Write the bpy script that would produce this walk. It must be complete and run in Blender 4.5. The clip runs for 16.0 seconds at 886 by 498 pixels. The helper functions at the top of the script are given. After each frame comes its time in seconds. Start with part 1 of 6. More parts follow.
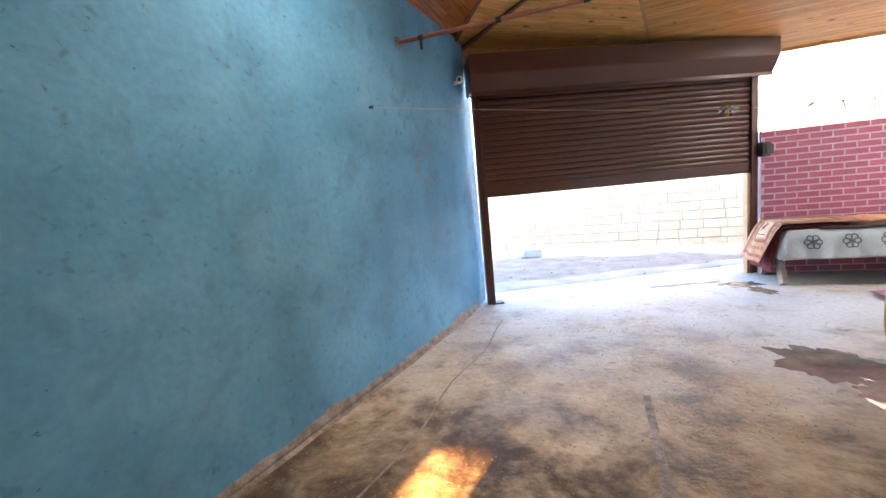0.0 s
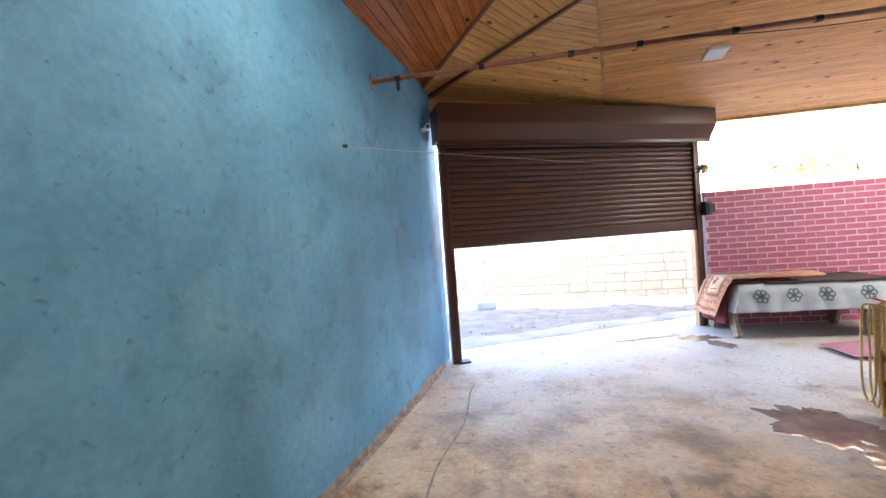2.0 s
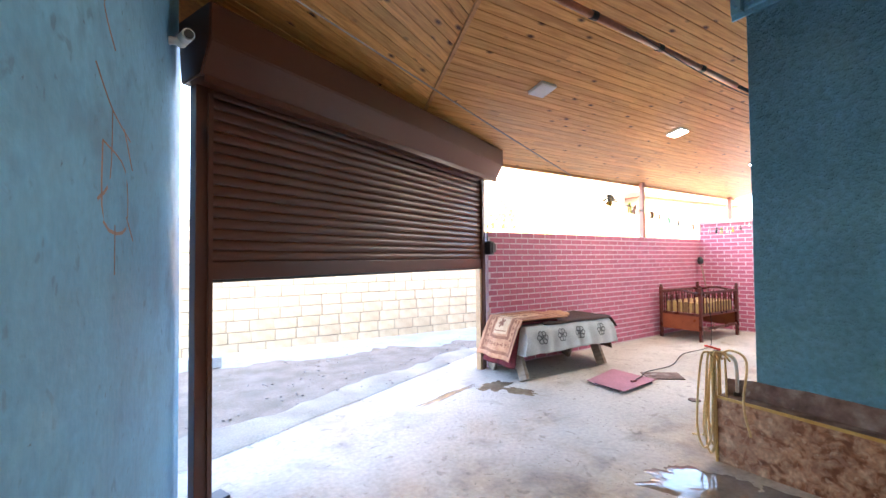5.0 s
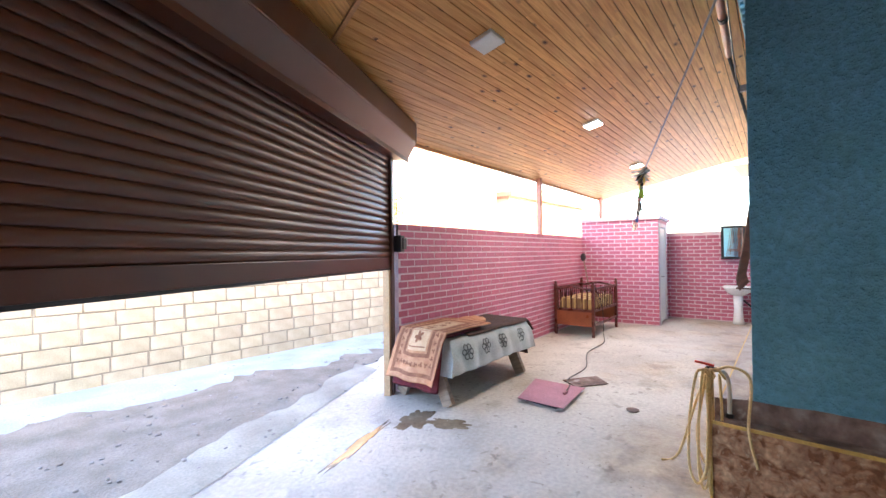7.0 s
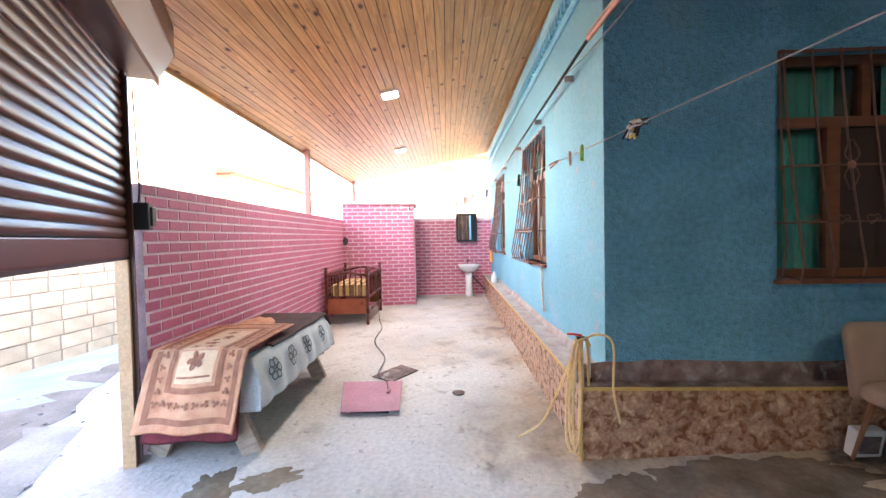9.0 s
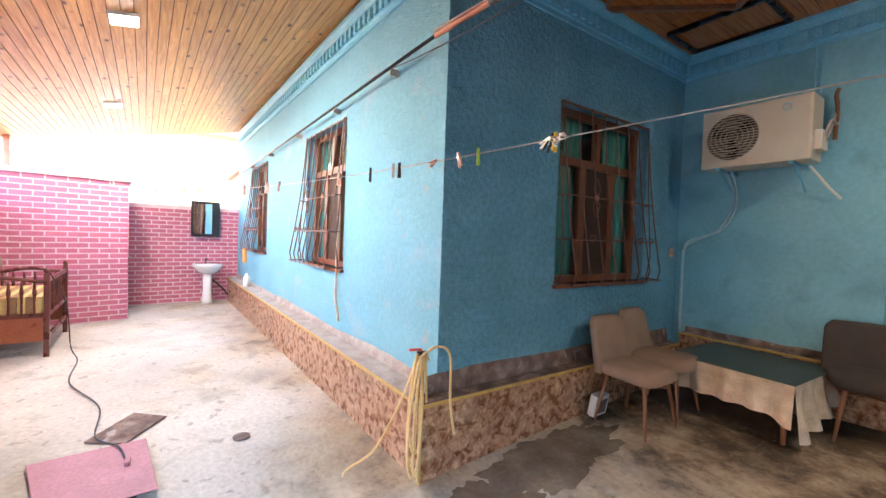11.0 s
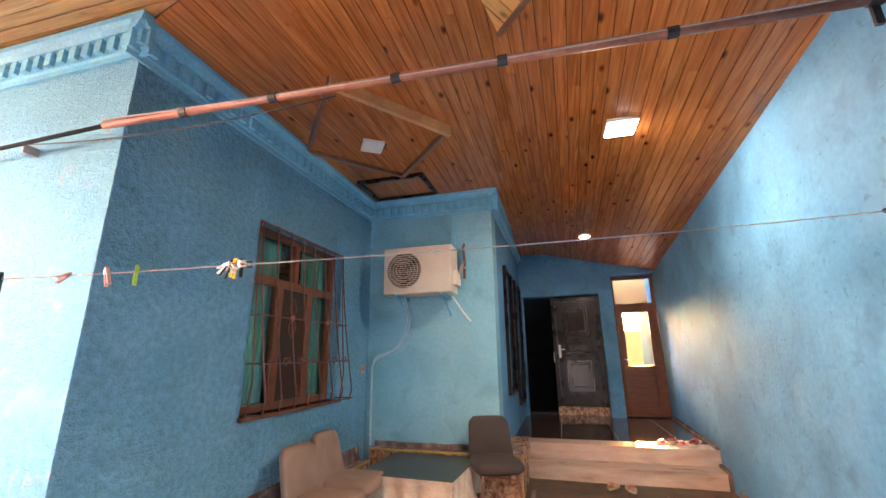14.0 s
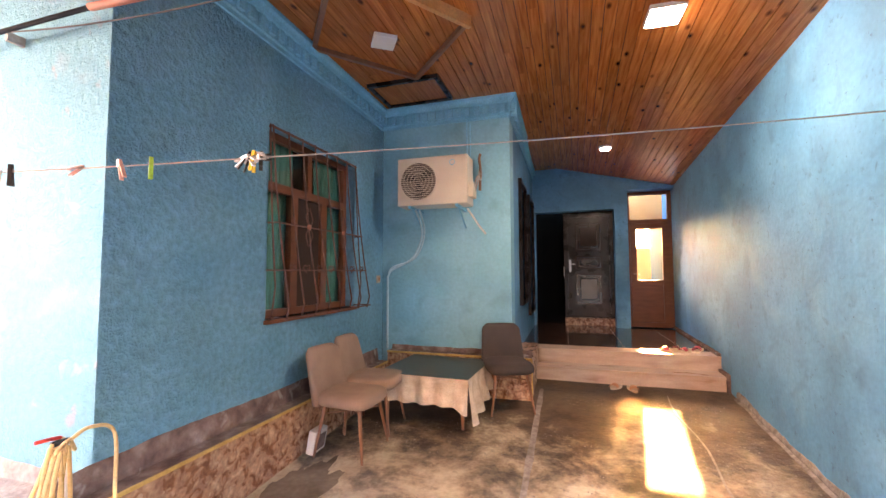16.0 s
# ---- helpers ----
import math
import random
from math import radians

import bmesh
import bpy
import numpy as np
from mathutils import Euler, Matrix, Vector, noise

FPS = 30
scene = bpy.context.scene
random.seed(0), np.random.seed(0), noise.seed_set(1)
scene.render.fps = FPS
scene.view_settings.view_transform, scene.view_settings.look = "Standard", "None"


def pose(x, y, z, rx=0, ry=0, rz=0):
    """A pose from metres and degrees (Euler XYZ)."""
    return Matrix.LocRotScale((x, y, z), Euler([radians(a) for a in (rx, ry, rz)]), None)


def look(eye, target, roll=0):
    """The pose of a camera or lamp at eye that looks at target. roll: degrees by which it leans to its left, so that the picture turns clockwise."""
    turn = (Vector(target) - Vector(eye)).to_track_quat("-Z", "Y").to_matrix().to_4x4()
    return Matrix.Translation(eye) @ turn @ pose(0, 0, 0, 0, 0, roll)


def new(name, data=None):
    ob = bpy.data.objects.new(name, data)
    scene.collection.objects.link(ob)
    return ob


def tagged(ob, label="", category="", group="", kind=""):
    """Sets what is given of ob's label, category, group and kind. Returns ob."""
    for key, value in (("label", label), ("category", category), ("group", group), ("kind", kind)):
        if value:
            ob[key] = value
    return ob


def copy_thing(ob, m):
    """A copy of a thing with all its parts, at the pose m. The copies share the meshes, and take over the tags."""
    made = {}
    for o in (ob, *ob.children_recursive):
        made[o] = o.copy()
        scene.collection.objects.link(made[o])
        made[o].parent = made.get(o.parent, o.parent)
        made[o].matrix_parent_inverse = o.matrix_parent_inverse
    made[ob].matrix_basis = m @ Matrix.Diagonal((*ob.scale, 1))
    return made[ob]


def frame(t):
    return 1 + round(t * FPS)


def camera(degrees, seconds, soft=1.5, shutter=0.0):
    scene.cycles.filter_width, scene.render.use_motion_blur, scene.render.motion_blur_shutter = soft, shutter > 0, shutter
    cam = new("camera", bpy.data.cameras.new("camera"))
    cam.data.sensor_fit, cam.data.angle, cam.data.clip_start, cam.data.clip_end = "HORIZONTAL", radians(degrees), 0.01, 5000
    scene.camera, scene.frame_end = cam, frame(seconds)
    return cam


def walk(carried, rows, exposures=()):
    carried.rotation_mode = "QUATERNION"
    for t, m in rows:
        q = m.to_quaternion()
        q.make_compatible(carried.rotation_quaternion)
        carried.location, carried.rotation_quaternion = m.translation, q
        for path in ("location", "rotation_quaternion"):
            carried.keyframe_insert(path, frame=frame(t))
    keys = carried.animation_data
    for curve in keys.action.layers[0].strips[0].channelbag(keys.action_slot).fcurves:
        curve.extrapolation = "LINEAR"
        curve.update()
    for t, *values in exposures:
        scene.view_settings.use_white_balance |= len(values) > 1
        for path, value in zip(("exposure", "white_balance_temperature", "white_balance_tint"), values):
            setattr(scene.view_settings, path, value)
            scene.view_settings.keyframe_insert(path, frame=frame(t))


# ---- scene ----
cam = camera(95.5, 16.0)
PATH = [
    (0, (0.125, 0.063, 1.46), (-0.613, 1.905, 1.206), -5.4),
    (0.5, (-0.004, 0.147, 1.461), (-0.618, 2.043, 1.291), -4.7),
    (1, (-0.181, 0.232, 1.476), (-0.765, 2.14, 1.347), -4.4),
    (1.5, (-0.28, 0.271, 1.504), (-0.83, 2.192, 1.428), -4.4),
    (2, (-0.296, 0.328, 1.502), (-0.727, 2.28, 1.463), -4.2),
    (2.5, (-0.421, 0.509, 1.517), (-0.722, 2.487, 1.495), -3.8),
    (3, (-0.623, 0.749, 1.516), (-0.697, 2.748, 1.498), -3.4),
    (3.5, (-0.872, 0.995, 1.542), (-0.647, 2.982, 1.516), -3.1),
    (4, (-1.029, 1.378, 1.549), (-0.579, 3.326, 1.53), -2.2),
    (4.5, (-1.15, 1.758, 1.53), (-0.413, 3.617, 1.522), -1.0),
    (4.7, (-1.185, 1.906, 1.541), (-0.342, 3.72, 1.559), -0.7),
    (6.8, (-0.962, 3.229, 1.536), (0.472, 4.622, 1.573), -0.9),
    (7, (-0.935, 3.344, 1.573), (0.557, 4.676, 1.597), -0.7),
    (7.5, (-0.847, 3.619, 1.547), (0.825, 4.716, 1.544), -1.1),
    (8, (-0.756, 3.954, 1.523), (1.08, 4.746, 1.516), -1.1),
    (8.5, (-0.638, 4.302, 1.503), (1.314, 4.738, 1.487), -1.1),
    (9, (-0.563, 4.575, 1.509), (1.434, 4.663, 1.45), -1.1),
    (9.2, (-0.52, 4.688, 1.505), (1.476, 4.623, 1.413), -0.9),
    (11.3, (0.055, 5.105, 1.544), (1.596, 3.831, 1.57), 2.2),
    (11.5, (0.056, 5.103, 1.544), (1.522, 3.747, 1.648), 2.3),
    (12, (0.014, 5.084, 1.593), (1.287, 3.566, 1.866), 2.0),
    (12.5, (-0.006, 5.067, 1.595), (1.072, 3.435, 2.011), 1.3),
    (13, (-0.026, 5.058, 1.607), (0.857, 3.337, 2.117), 0.6),
    (13.5, (-0.047, 5.058, 1.605), (0.645, 3.263, 2.152), -0.2),
    (14, (-0.058, 5.054, 1.603), (0.472, 3.195, 2.115), -0.7),
    (14.5, (-0.048, 5.035, 1.584), (0.348, 3.121, 2.009), -1.0),
    (15, (-0.063, 5.017, 1.565), (0.275, 3.069, 1.869), -0.8),
    (15.3, (-0.088, 5.0, 1.556), (0.259, 3.043, 1.787), -1.1),
    (15.5, (-0.052, 5.026, 1.549), (0.321, 3.07, 1.732), -0.4),
    (16, (0.048, 4.991, 1.537), (0.635, 3.083, 1.654), -0.2),
]
walk(cam, [(t, look(eye, target, roll)) for t, eye, target, roll in PATH], [(0, 4.8, 6000, 12), (2.5, 4.78, 6000, 12), (4.5, 4.68, 6100, 13), (7, 4.4, 6100, 13), (9, 4.6, 6000, 12), (11.3, 4.95, 6200, 14), (12.5, 5.4, 6900, 23), (13, 5.5, 7050, 27), (14, 5.7, 6400, 22), (15.3, 5.95, 7100, 32), (16, 5.75, 6900, 28)])

# ---- world, sun, large lights ----
SUN_EL, SUN_AZ = radians(21.0), radians(188.3)      # height above the horizon; turn from +y towards +x
world = bpy.data.worlds.new("sky")
scene.world = world
world.use_nodes = True
wn = world.node_tree.nodes
sky = wn.new("ShaderNodeTexSky")
sky.sky_type, sky.sun_disc = "NISHITA", False
sky.sun_elevation, sky.sun_rotation = SUN_EL, SUN_AZ
sky.dust_density = 3.0
wn["Background"].inputs["Strength"].default_value = 0.15
world.node_tree.links.new(sky.outputs["Color"], wn["Background"].inputs["Color"])
sun = new("sun", bpy.data.lights.new("sun", "SUN"))
sun.data.energy, sun.data.angle, sun.data.color = 3.0, radians(0.5), (1.0, 0.50, 0.15)
sun_dir = Vector((math.sin(SUN_AZ) * math.cos(SUN_EL), math.cos(SUN_AZ) * math.cos(SUN_EL), math.sin(SUN_EL)))
sun.matrix_world = Matrix.Translation((-3, -12, 8)) @ sun_dir.to_track_quat("Z", "Y").to_matrix().to_4x4()


# ---- materials ----
def material(name, colors, rough=0.8, metal=0.0, scale=3.0, fine=60.0, bump=0.15, bump_dist=0.004, rough_var=0.1,
             island=0.0, obrand=0.0, stretch=(1, 1, 1), spec=0.5, fine_amount=0.25, coat=0.0, detail=6.0, blot=None, fine_detail=3.0, distort=0.0, grit=None):
    """A surface whose colour drifts between the given colours at a large scale and is broken up by a fine grain."""
    m = bpy.data.materials.new(name)
    m.use_nodes = True
    nt = m.node_tree
    n, ln = nt.nodes, nt.links
    b = n["Principled BSDF"]
    tc = n.new("ShaderNodeTexCoord")
    mp = n.new("ShaderNodeMapping")
    mp.inputs["Scale"].default_value = stretch
    ln.new(tc.outputs["Object"], mp.inputs["Vector"])
    big = n.new("ShaderNodeTexNoise")
    big.inputs["Scale"].default_value, big.inputs["Detail"].default_value = scale, detail
    small = n.new("ShaderNodeTexNoise")
    small.inputs["Scale"].default_value, small.inputs["Detail"].default_value = fine, fine_detail
    big.inputs["Distortion"].default_value = distort
    for t in (big, small):
        ln.new(mp.outputs["Vector"], t.inputs["Vector"])
    ramp = n.new("ShaderNodeValToRGB")
    el = ramp.color_ramp.elements
    while len(el) < len(colors):
        el.new(0.5)
    for i, c in enumerate(colors):
        el[i].position = 0.32 + 0.36 * i / max(1, len(colors) - 1)
        el[i].color = (*c, 1)
    ln.new(big.outputs["Fac"], ramp.inputs["Fac"])
    mix = n.new("ShaderNodeMix")
    mix.data_type, mix.blend_type = "RGBA", "MULTIPLY"
    mix.inputs["Factor"].default_value = fine_amount
    sr = n.new("ShaderNodeMapRange")
    sr.inputs["From Min"].default_value, sr.inputs["From Max"].default_value = 0.3, 0.7
    sr.inputs["To Min"].default_value, sr.inputs["To Max"].default_value = 0.4, 1.5
    sr.clamp = False
    ln.new(small.outputs["Fac"], sr.inputs["Value"])
    ln.new(ramp.outputs["Color"], mix.inputs["A"])
    ln.new(sr.outputs["Result"], mix.inputs["B"])
    last = mix.outputs["Result"]
    if blot:
        for k, (bs, lo, hi, amount, tint) in enumerate(blot):
            bn = n.new("ShaderNodeTexNoise")
            bn.inputs["Scale"].default_value, bn.inputs["Detail"].default_value = bs, 8.0
            bn.inputs["Distortion"].default_value = 0.5
            bo = n.new("ShaderNodeVectorMath")
            bo.operation = "ADD"
            bo.inputs[1].default_value = (3.7 * k + 1.0, 5.1 * k, 1.3 * k)
            ln.new(mp.outputs["Vector"], bo.inputs[0])
            ln.new(bo.outputs[0], bn.inputs["Vector"])
            br = n.new("ShaderNodeMapRange")
            br.inputs["From Min"].default_value, br.inputs["From Max"].default_value = lo, hi
            br.inputs["To Min"].default_value, br.inputs["To Max"].default_value = 0.0, amount
            ln.new(bn.outputs["Fac"], br.inputs["Value"])
            bm_ = n.new("ShaderNodeMix")
            bm_.data_type = "RGBA"
            ln.new(br.outputs["Result"], bm_.inputs["Factor"])
            ln.new(last, bm_.inputs["A"])
            bm_.inputs["B"].default_value = (*tint, 1)
            last = bm_.outputs["Result"]
    for amount, source in ((island, "geo"), (obrand, "obj")):
        if not amount:
            continue
        if source == "geo":
            o = n.new("ShaderNodeNewGeometry").outputs["Random Per Island"]
        else:
            o = n.new("ShaderNodeObjectInfo").outputs["Random"]
        hs = n.new("ShaderNodeHueSaturation")
        mr = n.new("ShaderNodeMapRange")
        mr.inputs["To Min"].default_value, mr.inputs["To Max"].default_value = 1 - amount, 1 + amount
        ln.new(o, mr.inputs["Value"])
        ln.new(mr.outputs["Result"], hs.inputs["Value"])
        mh = n.new("ShaderNodeMapRange")
        mh.inputs["To Min"].default_value, mh.inputs["To Max"].default_value = 0.5 - amount * 0.04, 0.5 + amount * 0.04
        frac = n.new("ShaderNodeMath")
        frac.operation = "FRACT"
        mul = n.new("ShaderNodeMath")
        mul.operation = "MULTIPLY"
        mul.inputs[1].default_value = 7.31
        ln.new(o, mul.inputs[0])
        ln.new(mul.outputs[0], frac.inputs[0])
        ln.new(frac.outputs[0], mh.inputs["Value"])
        ln.new(mh.outputs["Result"], hs.inputs["Hue"])
        ln.new(last, hs.inputs["Color"])
        last = hs.outputs["Color"]
    ln.new(last, b.inputs["Base Color"])
    rr = n.new("ShaderNodeMapRange")
    rr.inputs["From Min"].default_value, rr.inputs["From Max"].default_value = 0.3, 0.7
    rr.inputs["To Min"].default_value, rr.inputs["To Max"].default_value = max(0.02, rough - rough_var), min(1, rough + rough_var)
    ln.new(big.outputs["Fac"], rr.inputs["Value"])
    ln.new(rr.outputs["Result"], b.inputs["Roughness"])
    b.inputs["Metallic"].default_value = metal
    b.inputs["Specular IOR Level"].default_value = spec
    b.inputs["Coat Weight"].default_value = coat
    if bump:
        bp = n.new("ShaderNodeBump")
        bp.inputs["Strength"].default_value, bp.inputs["Distance"].default_value = bump, bump_dist
        ln.new(small.outputs["Fac"], bp.inputs["Height"])
        ln.new(bp.outputs["Normal"], b.inputs["Normal"])
        if grit:
            gn = n.new("ShaderNodeTexNoise")
            gn.inputs["Scale"].default_value, gn.inputs["Detail"].default_value, gn.inputs["Roughness"].default_value = grit[0], 3.0, 0.6
            ln.new(mp.outputs["Vector"], gn.inputs["Vector"])
            gb = n.new("ShaderNodeBump")
            gb.inputs["Strength"].default_value, gb.inputs["Distance"].default_value = 1.0, grit[1]
            ln.new(gn.outputs["Fac"], gb.inputs["Height"])
            ln.new(bp.outputs["Normal"], gb.inputs["Normal"])
            ln.new(gb.outputs["Normal"], b.inputs["Normal"])
    return m


def emitter(name, color, strength):
    m = bpy.data.materials.new(name)
    m.use_nodes = True
    b = m.node_tree.nodes["Principled BSDF"]
    b.inputs["Base Color"].default_value = (*color, 1)
    b.inputs["Emission Color"].default_value = (*color, 1)
    b.inputs["Emission Strength"].default_value = strength
    return m


def wood_boards(name, c0, c1, knot, rough, axis, spec=0.5):
    """Varnished pine boards: long grain along one axis of the plan, knots, and a tone of its own for each board."""
    m = bpy.data.materials.new(name)
    m.use_nodes = True
    nt = m.node_tree
    n, ln = nt.nodes, nt.links
    b = n["Principled BSDF"]
    tc = n.new("ShaderNodeTexCoord")
    rot = n.new("ShaderNodeMapping")
    rot.vector_type = "TEXTURE"
    rot.inputs["Rotation"].default_value = (0, 0, axis)
    ln.new(tc.outputs["Object"], rot.inputs["Vector"])
    geo = n.new("ShaderNodeNewGeometry")
    shift = n.new("ShaderNodeVectorMath")
    shift.operation = "ADD"
    sc = n.new("ShaderNodeMath")
    sc.operation = "MULTIPLY"
    sc.inputs[1].default_value = 40.0
    ln.new(geo.outputs["Random Per Island"], sc.inputs[0])
    ln.new(rot.outputs["Vector"], shift.inputs[0])
    ln.new(sc.outputs[0], shift.inputs[1])
    st = n.new("ShaderNodeMapping")
    st.inputs["Scale"].default_value = (1.2, 22, 22)
    ln.new(shift.outputs[0], st.inputs["Vector"])
    grain = n.new("ShaderNodeTexNoise")
    grain.inputs["Scale"].default_value, grain.inputs["Detail"].default_value = 2.0, 5
    grain.inputs["Distortion"].default_value = 0.6
    ln.new(st.outputs["Vector"], grain.inputs["Vector"])
    kn = n.new("ShaderNodeTexVoronoi")
    ks = n.new("ShaderNodeMapping")
    ks.inputs["Scale"].default_value = (3.2, 6.5, 6.5)
    ln.new(shift.outputs[0], ks.inputs["Vector"])
    kn.inputs["Scale"].default_value = 1.0
    kn.inputs["Randomness"].default_value = 1.0
    ln.new(ks.outputs["Vector"], kn.inputs["Vector"])
    kr = n.new("ShaderNodeMapRange")
    kr.inputs["From Min"].default_value, kr.inputs["From Max"].default_value = 0.06, 0.17
    kr.inputs["To Min"].default_value, kr.inputs["To Max"].default_value = 1.0, 0.0
    ln.new(kn.outputs["Distance"], kr.inputs["Value"])
    ramp = n.new("ShaderNodeValToRGB")
    ramp.color_ramp.elements[0].position, ramp.color_ramp.elements[0].color = 0.33, (*c0, 1)
    ramp.color_ramp.elements[1].position, ramp.color_ramp.elements[1].color = 0.68, (*c1, 1)
    ln.new(grain.outputs["Fac"], ramp.inputs["Fac"])
    mix = n.new("ShaderNodeMix")
    mix.data_type = "RGBA"
    ln.new(kr.outputs["Result"], mix.inputs["Factor"])
    ln.new(ramp.outputs["Color"], mix.inputs["A"])
    mix.inputs["B"].default_value = (*knot, 1)
    hs = n.new("ShaderNodeHueSaturation")
    mr = n.new("ShaderNodeMapRange")
    mr.inputs["To Min"].default_value, mr.inputs["To Max"].default_value = 0.88, 1.12
    ln.new(geo.outputs["Random Per Island"], mr.inputs["Value"])
    ln.new(mr.outputs["Result"], hs.inputs["Value"])
    ln.new(mix.outputs["Result"], hs.inputs["Color"])
    ln.new(hs.outputs["Color"], b.inputs["Base Color"])
    b.inputs["Roughness"].default_value = rough
    b.inputs["Specular IOR Level"].default_value = spec
    bp = n.new("ShaderNodeBump")
    bp.inputs["Strength"].default_value, bp.inputs["Distance"].default_value = 0.12, 0.002
    ln.new(grain.outputs["Fac"], bp.inputs["Height"])
    ln.new(bp.outputs["Normal"], b.inputs["Normal"])
    return m


M = {}
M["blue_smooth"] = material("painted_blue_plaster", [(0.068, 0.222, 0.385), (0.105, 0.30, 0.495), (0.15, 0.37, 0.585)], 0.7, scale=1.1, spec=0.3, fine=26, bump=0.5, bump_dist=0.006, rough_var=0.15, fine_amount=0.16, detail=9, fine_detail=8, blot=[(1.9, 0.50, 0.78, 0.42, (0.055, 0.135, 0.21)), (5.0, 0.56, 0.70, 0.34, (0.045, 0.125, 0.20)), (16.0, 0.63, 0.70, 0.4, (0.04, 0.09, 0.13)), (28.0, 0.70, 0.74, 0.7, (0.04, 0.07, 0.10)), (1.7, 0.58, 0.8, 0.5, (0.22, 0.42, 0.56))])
M["blue_rough"] = material("rough_blue_stucco", grit=(70, 0.02), colors=[(0.125, 0.36, 0.52), (0.19, 0.47, 0.66)], rough=0.75, scale=2.0, fine=24, bump=1.0, bump_dist=0.045, fine_amount=0.3, fine_detail=7, blot=[(3.0, 0.58, 0.75, 0.35, (0.06, 0.17, 0.29))])
# Same house paint for the north face, with its stronger daylight in the colour.
M["blue_lit"] = material("lit_blue_stucco", grit=(70, 0.012), colors=[(0.14, 0.38, 0.53), (0.19, 0.45, 0.60)], rough=0.75, scale=1.6, fine=24, bump=0.6, bump_dist=0.02, fine_amount=0.18, fine_detail=6, blot=[(2.0, 0.60, 0.75, 0.4, (0.36, 0.40, 0.50)), (6.0, 0.64, 0.72, 0.4, (0.45, 0.30, 0.33))])
# Paler than the room's west face: light from the yard is in the colour.
M["blue_annex"] = material("lit_blue_plaster", [(0.16, 0.41, 0.53), (0.215, 0.495, 0.61), (0.27, 0.55, 0.67)], 0.6, scale=1.1, fine=26, bump=0.5, bump_dist=0.008, fine_amount=0.16, detail=9, fine_detail=8, blot=[(2.3, 0.56, 0.72, 0.4, (0.09, 0.18, 0.26))])
M["cornice"] = material("cornice_paint", [(0.15, 0.47, 0.66), (0.22, 0.57, 0.75)], 0.5, scale=4, bump=0.1)
M["plinth"] = material("marbled_stone_facing", [(0.15, 0.06, 0.032), (0.33, 0.165, 0.09), (0.55, 0.36, 0.23)], 0.3, scale=15, fine=45, bump=0.2, fine_amount=0.5, detail=13, distort=0.7, fine_detail=8, blot=[(22.0, 0.60, 0.66, 0.45, (0.62, 0.46, 0.34)), (5.0, 0.55, 0.65, 0.4, (0.13, 0.05, 0.03))])
M["mortar_edge"] = material("bare_cement_band", [(0.09, 0.055, 0.045), (0.2, 0.13, 0.11), (0.30, 0.25, 0.23)], 0.9, scale=8, fine=40, bump=0.9, bump_dist=0.012, fine_detail=8, blot=[(6.0, 0.60, 0.66, 0.7, (0.40, 0.38, 0.36)), (3.0, 0.5, 0.6, 0.5, (0.06, 0.04, 0.035))])
M["yellow_trim"] = material("yellow_edge_strip", [(0.45, 0.27, 0.06), (0.58, 0.38, 0.11)], 0.5, scale=10)
M["wet"] = material("wet_concrete", [(0.11, 0.085, 0.06), (0.24, 0.19, 0.145)], 0.09, scale=4, fine=30, bump=0.12, rough_var=0.06)
M["wet_light"] = material("wet_brown_film", [(0.16, 0.12, 0.08), (0.24, 0.19, 0.13)], 0.2, scale=5, fine=30, bump=0.4, rough_var=0.1)
M["dirt"] = material("street_dirt", [(0.16, 0.13, 0.10), (0.26, 0.22, 0.18)], 0.95, scale=3, fine=45, bump=1.0, bump_dist=0.015, detail=10)
M["dust"] = material("pale_lime_dust", [(0.27, 0.30, 0.30), (0.38, 0.41, 0.41)], 0.95, scale=2, fine=50, bump=0.8, bump_dist=0.01)
M["slab"] = material("pale_street_slab", [(0.22, 0.195, 0.16), (0.38, 0.34, 0.28)], 0.9, scale=2, fine=50, bump=0.6, detail=10)
M["block"] = material("limestone_block", [(0.36, 0.29, 0.185), (0.45, 0.375, 0.26)], 0.9, scale=5, fine=80, bump=0.6, obrand=0.09)
M["block_joint"] = material("block_mortar", [(0.17, 0.14, 0.10), (0.30, 0.25, 0.18)], 0.95, scale=6, fine=60)
M["brick"] = material("pink_painted_brick", [(0.40, 0.095, 0.165), (0.54, 0.16, 0.24)], 0.5, scale=6, fine=60, bump=0.4, obrand=0.1)
M["brick_i"] = material("pink_painted_brick_far", [(0.40, 0.095, 0.165), (0.54, 0.16, 0.24)], 0.5, scale=6, fine=60, bump=0.4, island=0.1)
M["pink_joint"] = material("white_painted_joint", [(0.60, 0.44, 0.49), (0.74, 0.62, 0.66)], 0.8, scale=8, fine=60)
# One pine: bounced light by the gate and passage shade are in the tones.
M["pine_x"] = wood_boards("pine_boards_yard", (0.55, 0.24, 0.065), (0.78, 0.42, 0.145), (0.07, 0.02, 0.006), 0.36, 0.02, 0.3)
M["pine_y"] = wood_boards("pine_boards_passage_dim", (0.34, 0.10, 0.022), (0.56, 0.20, 0.05), (0.07, 0.018, 0.006), 0.25, math.pi / 2)
M["pine_d"] = wood_boards("pine_boards_gate_lit", (0.62, 0.29, 0.075), (0.86, 0.48, 0.155), (0.07, 0.02, 0.006), 0.33, 1.05)
M["pine_g"] = wood_boards("pine_boards_gate_fan_lit", (0.62, 0.29, 0.075), (0.86, 0.48, 0.155), (0.07, 0.02, 0.006), 0.33, 0.5)
M["wood_trim"] = material("pine_trim", [(0.45, 0.20, 0.07), (0.64, 0.33, 0.13)], 0.35, scale=6, fine=50, bump=0.1)
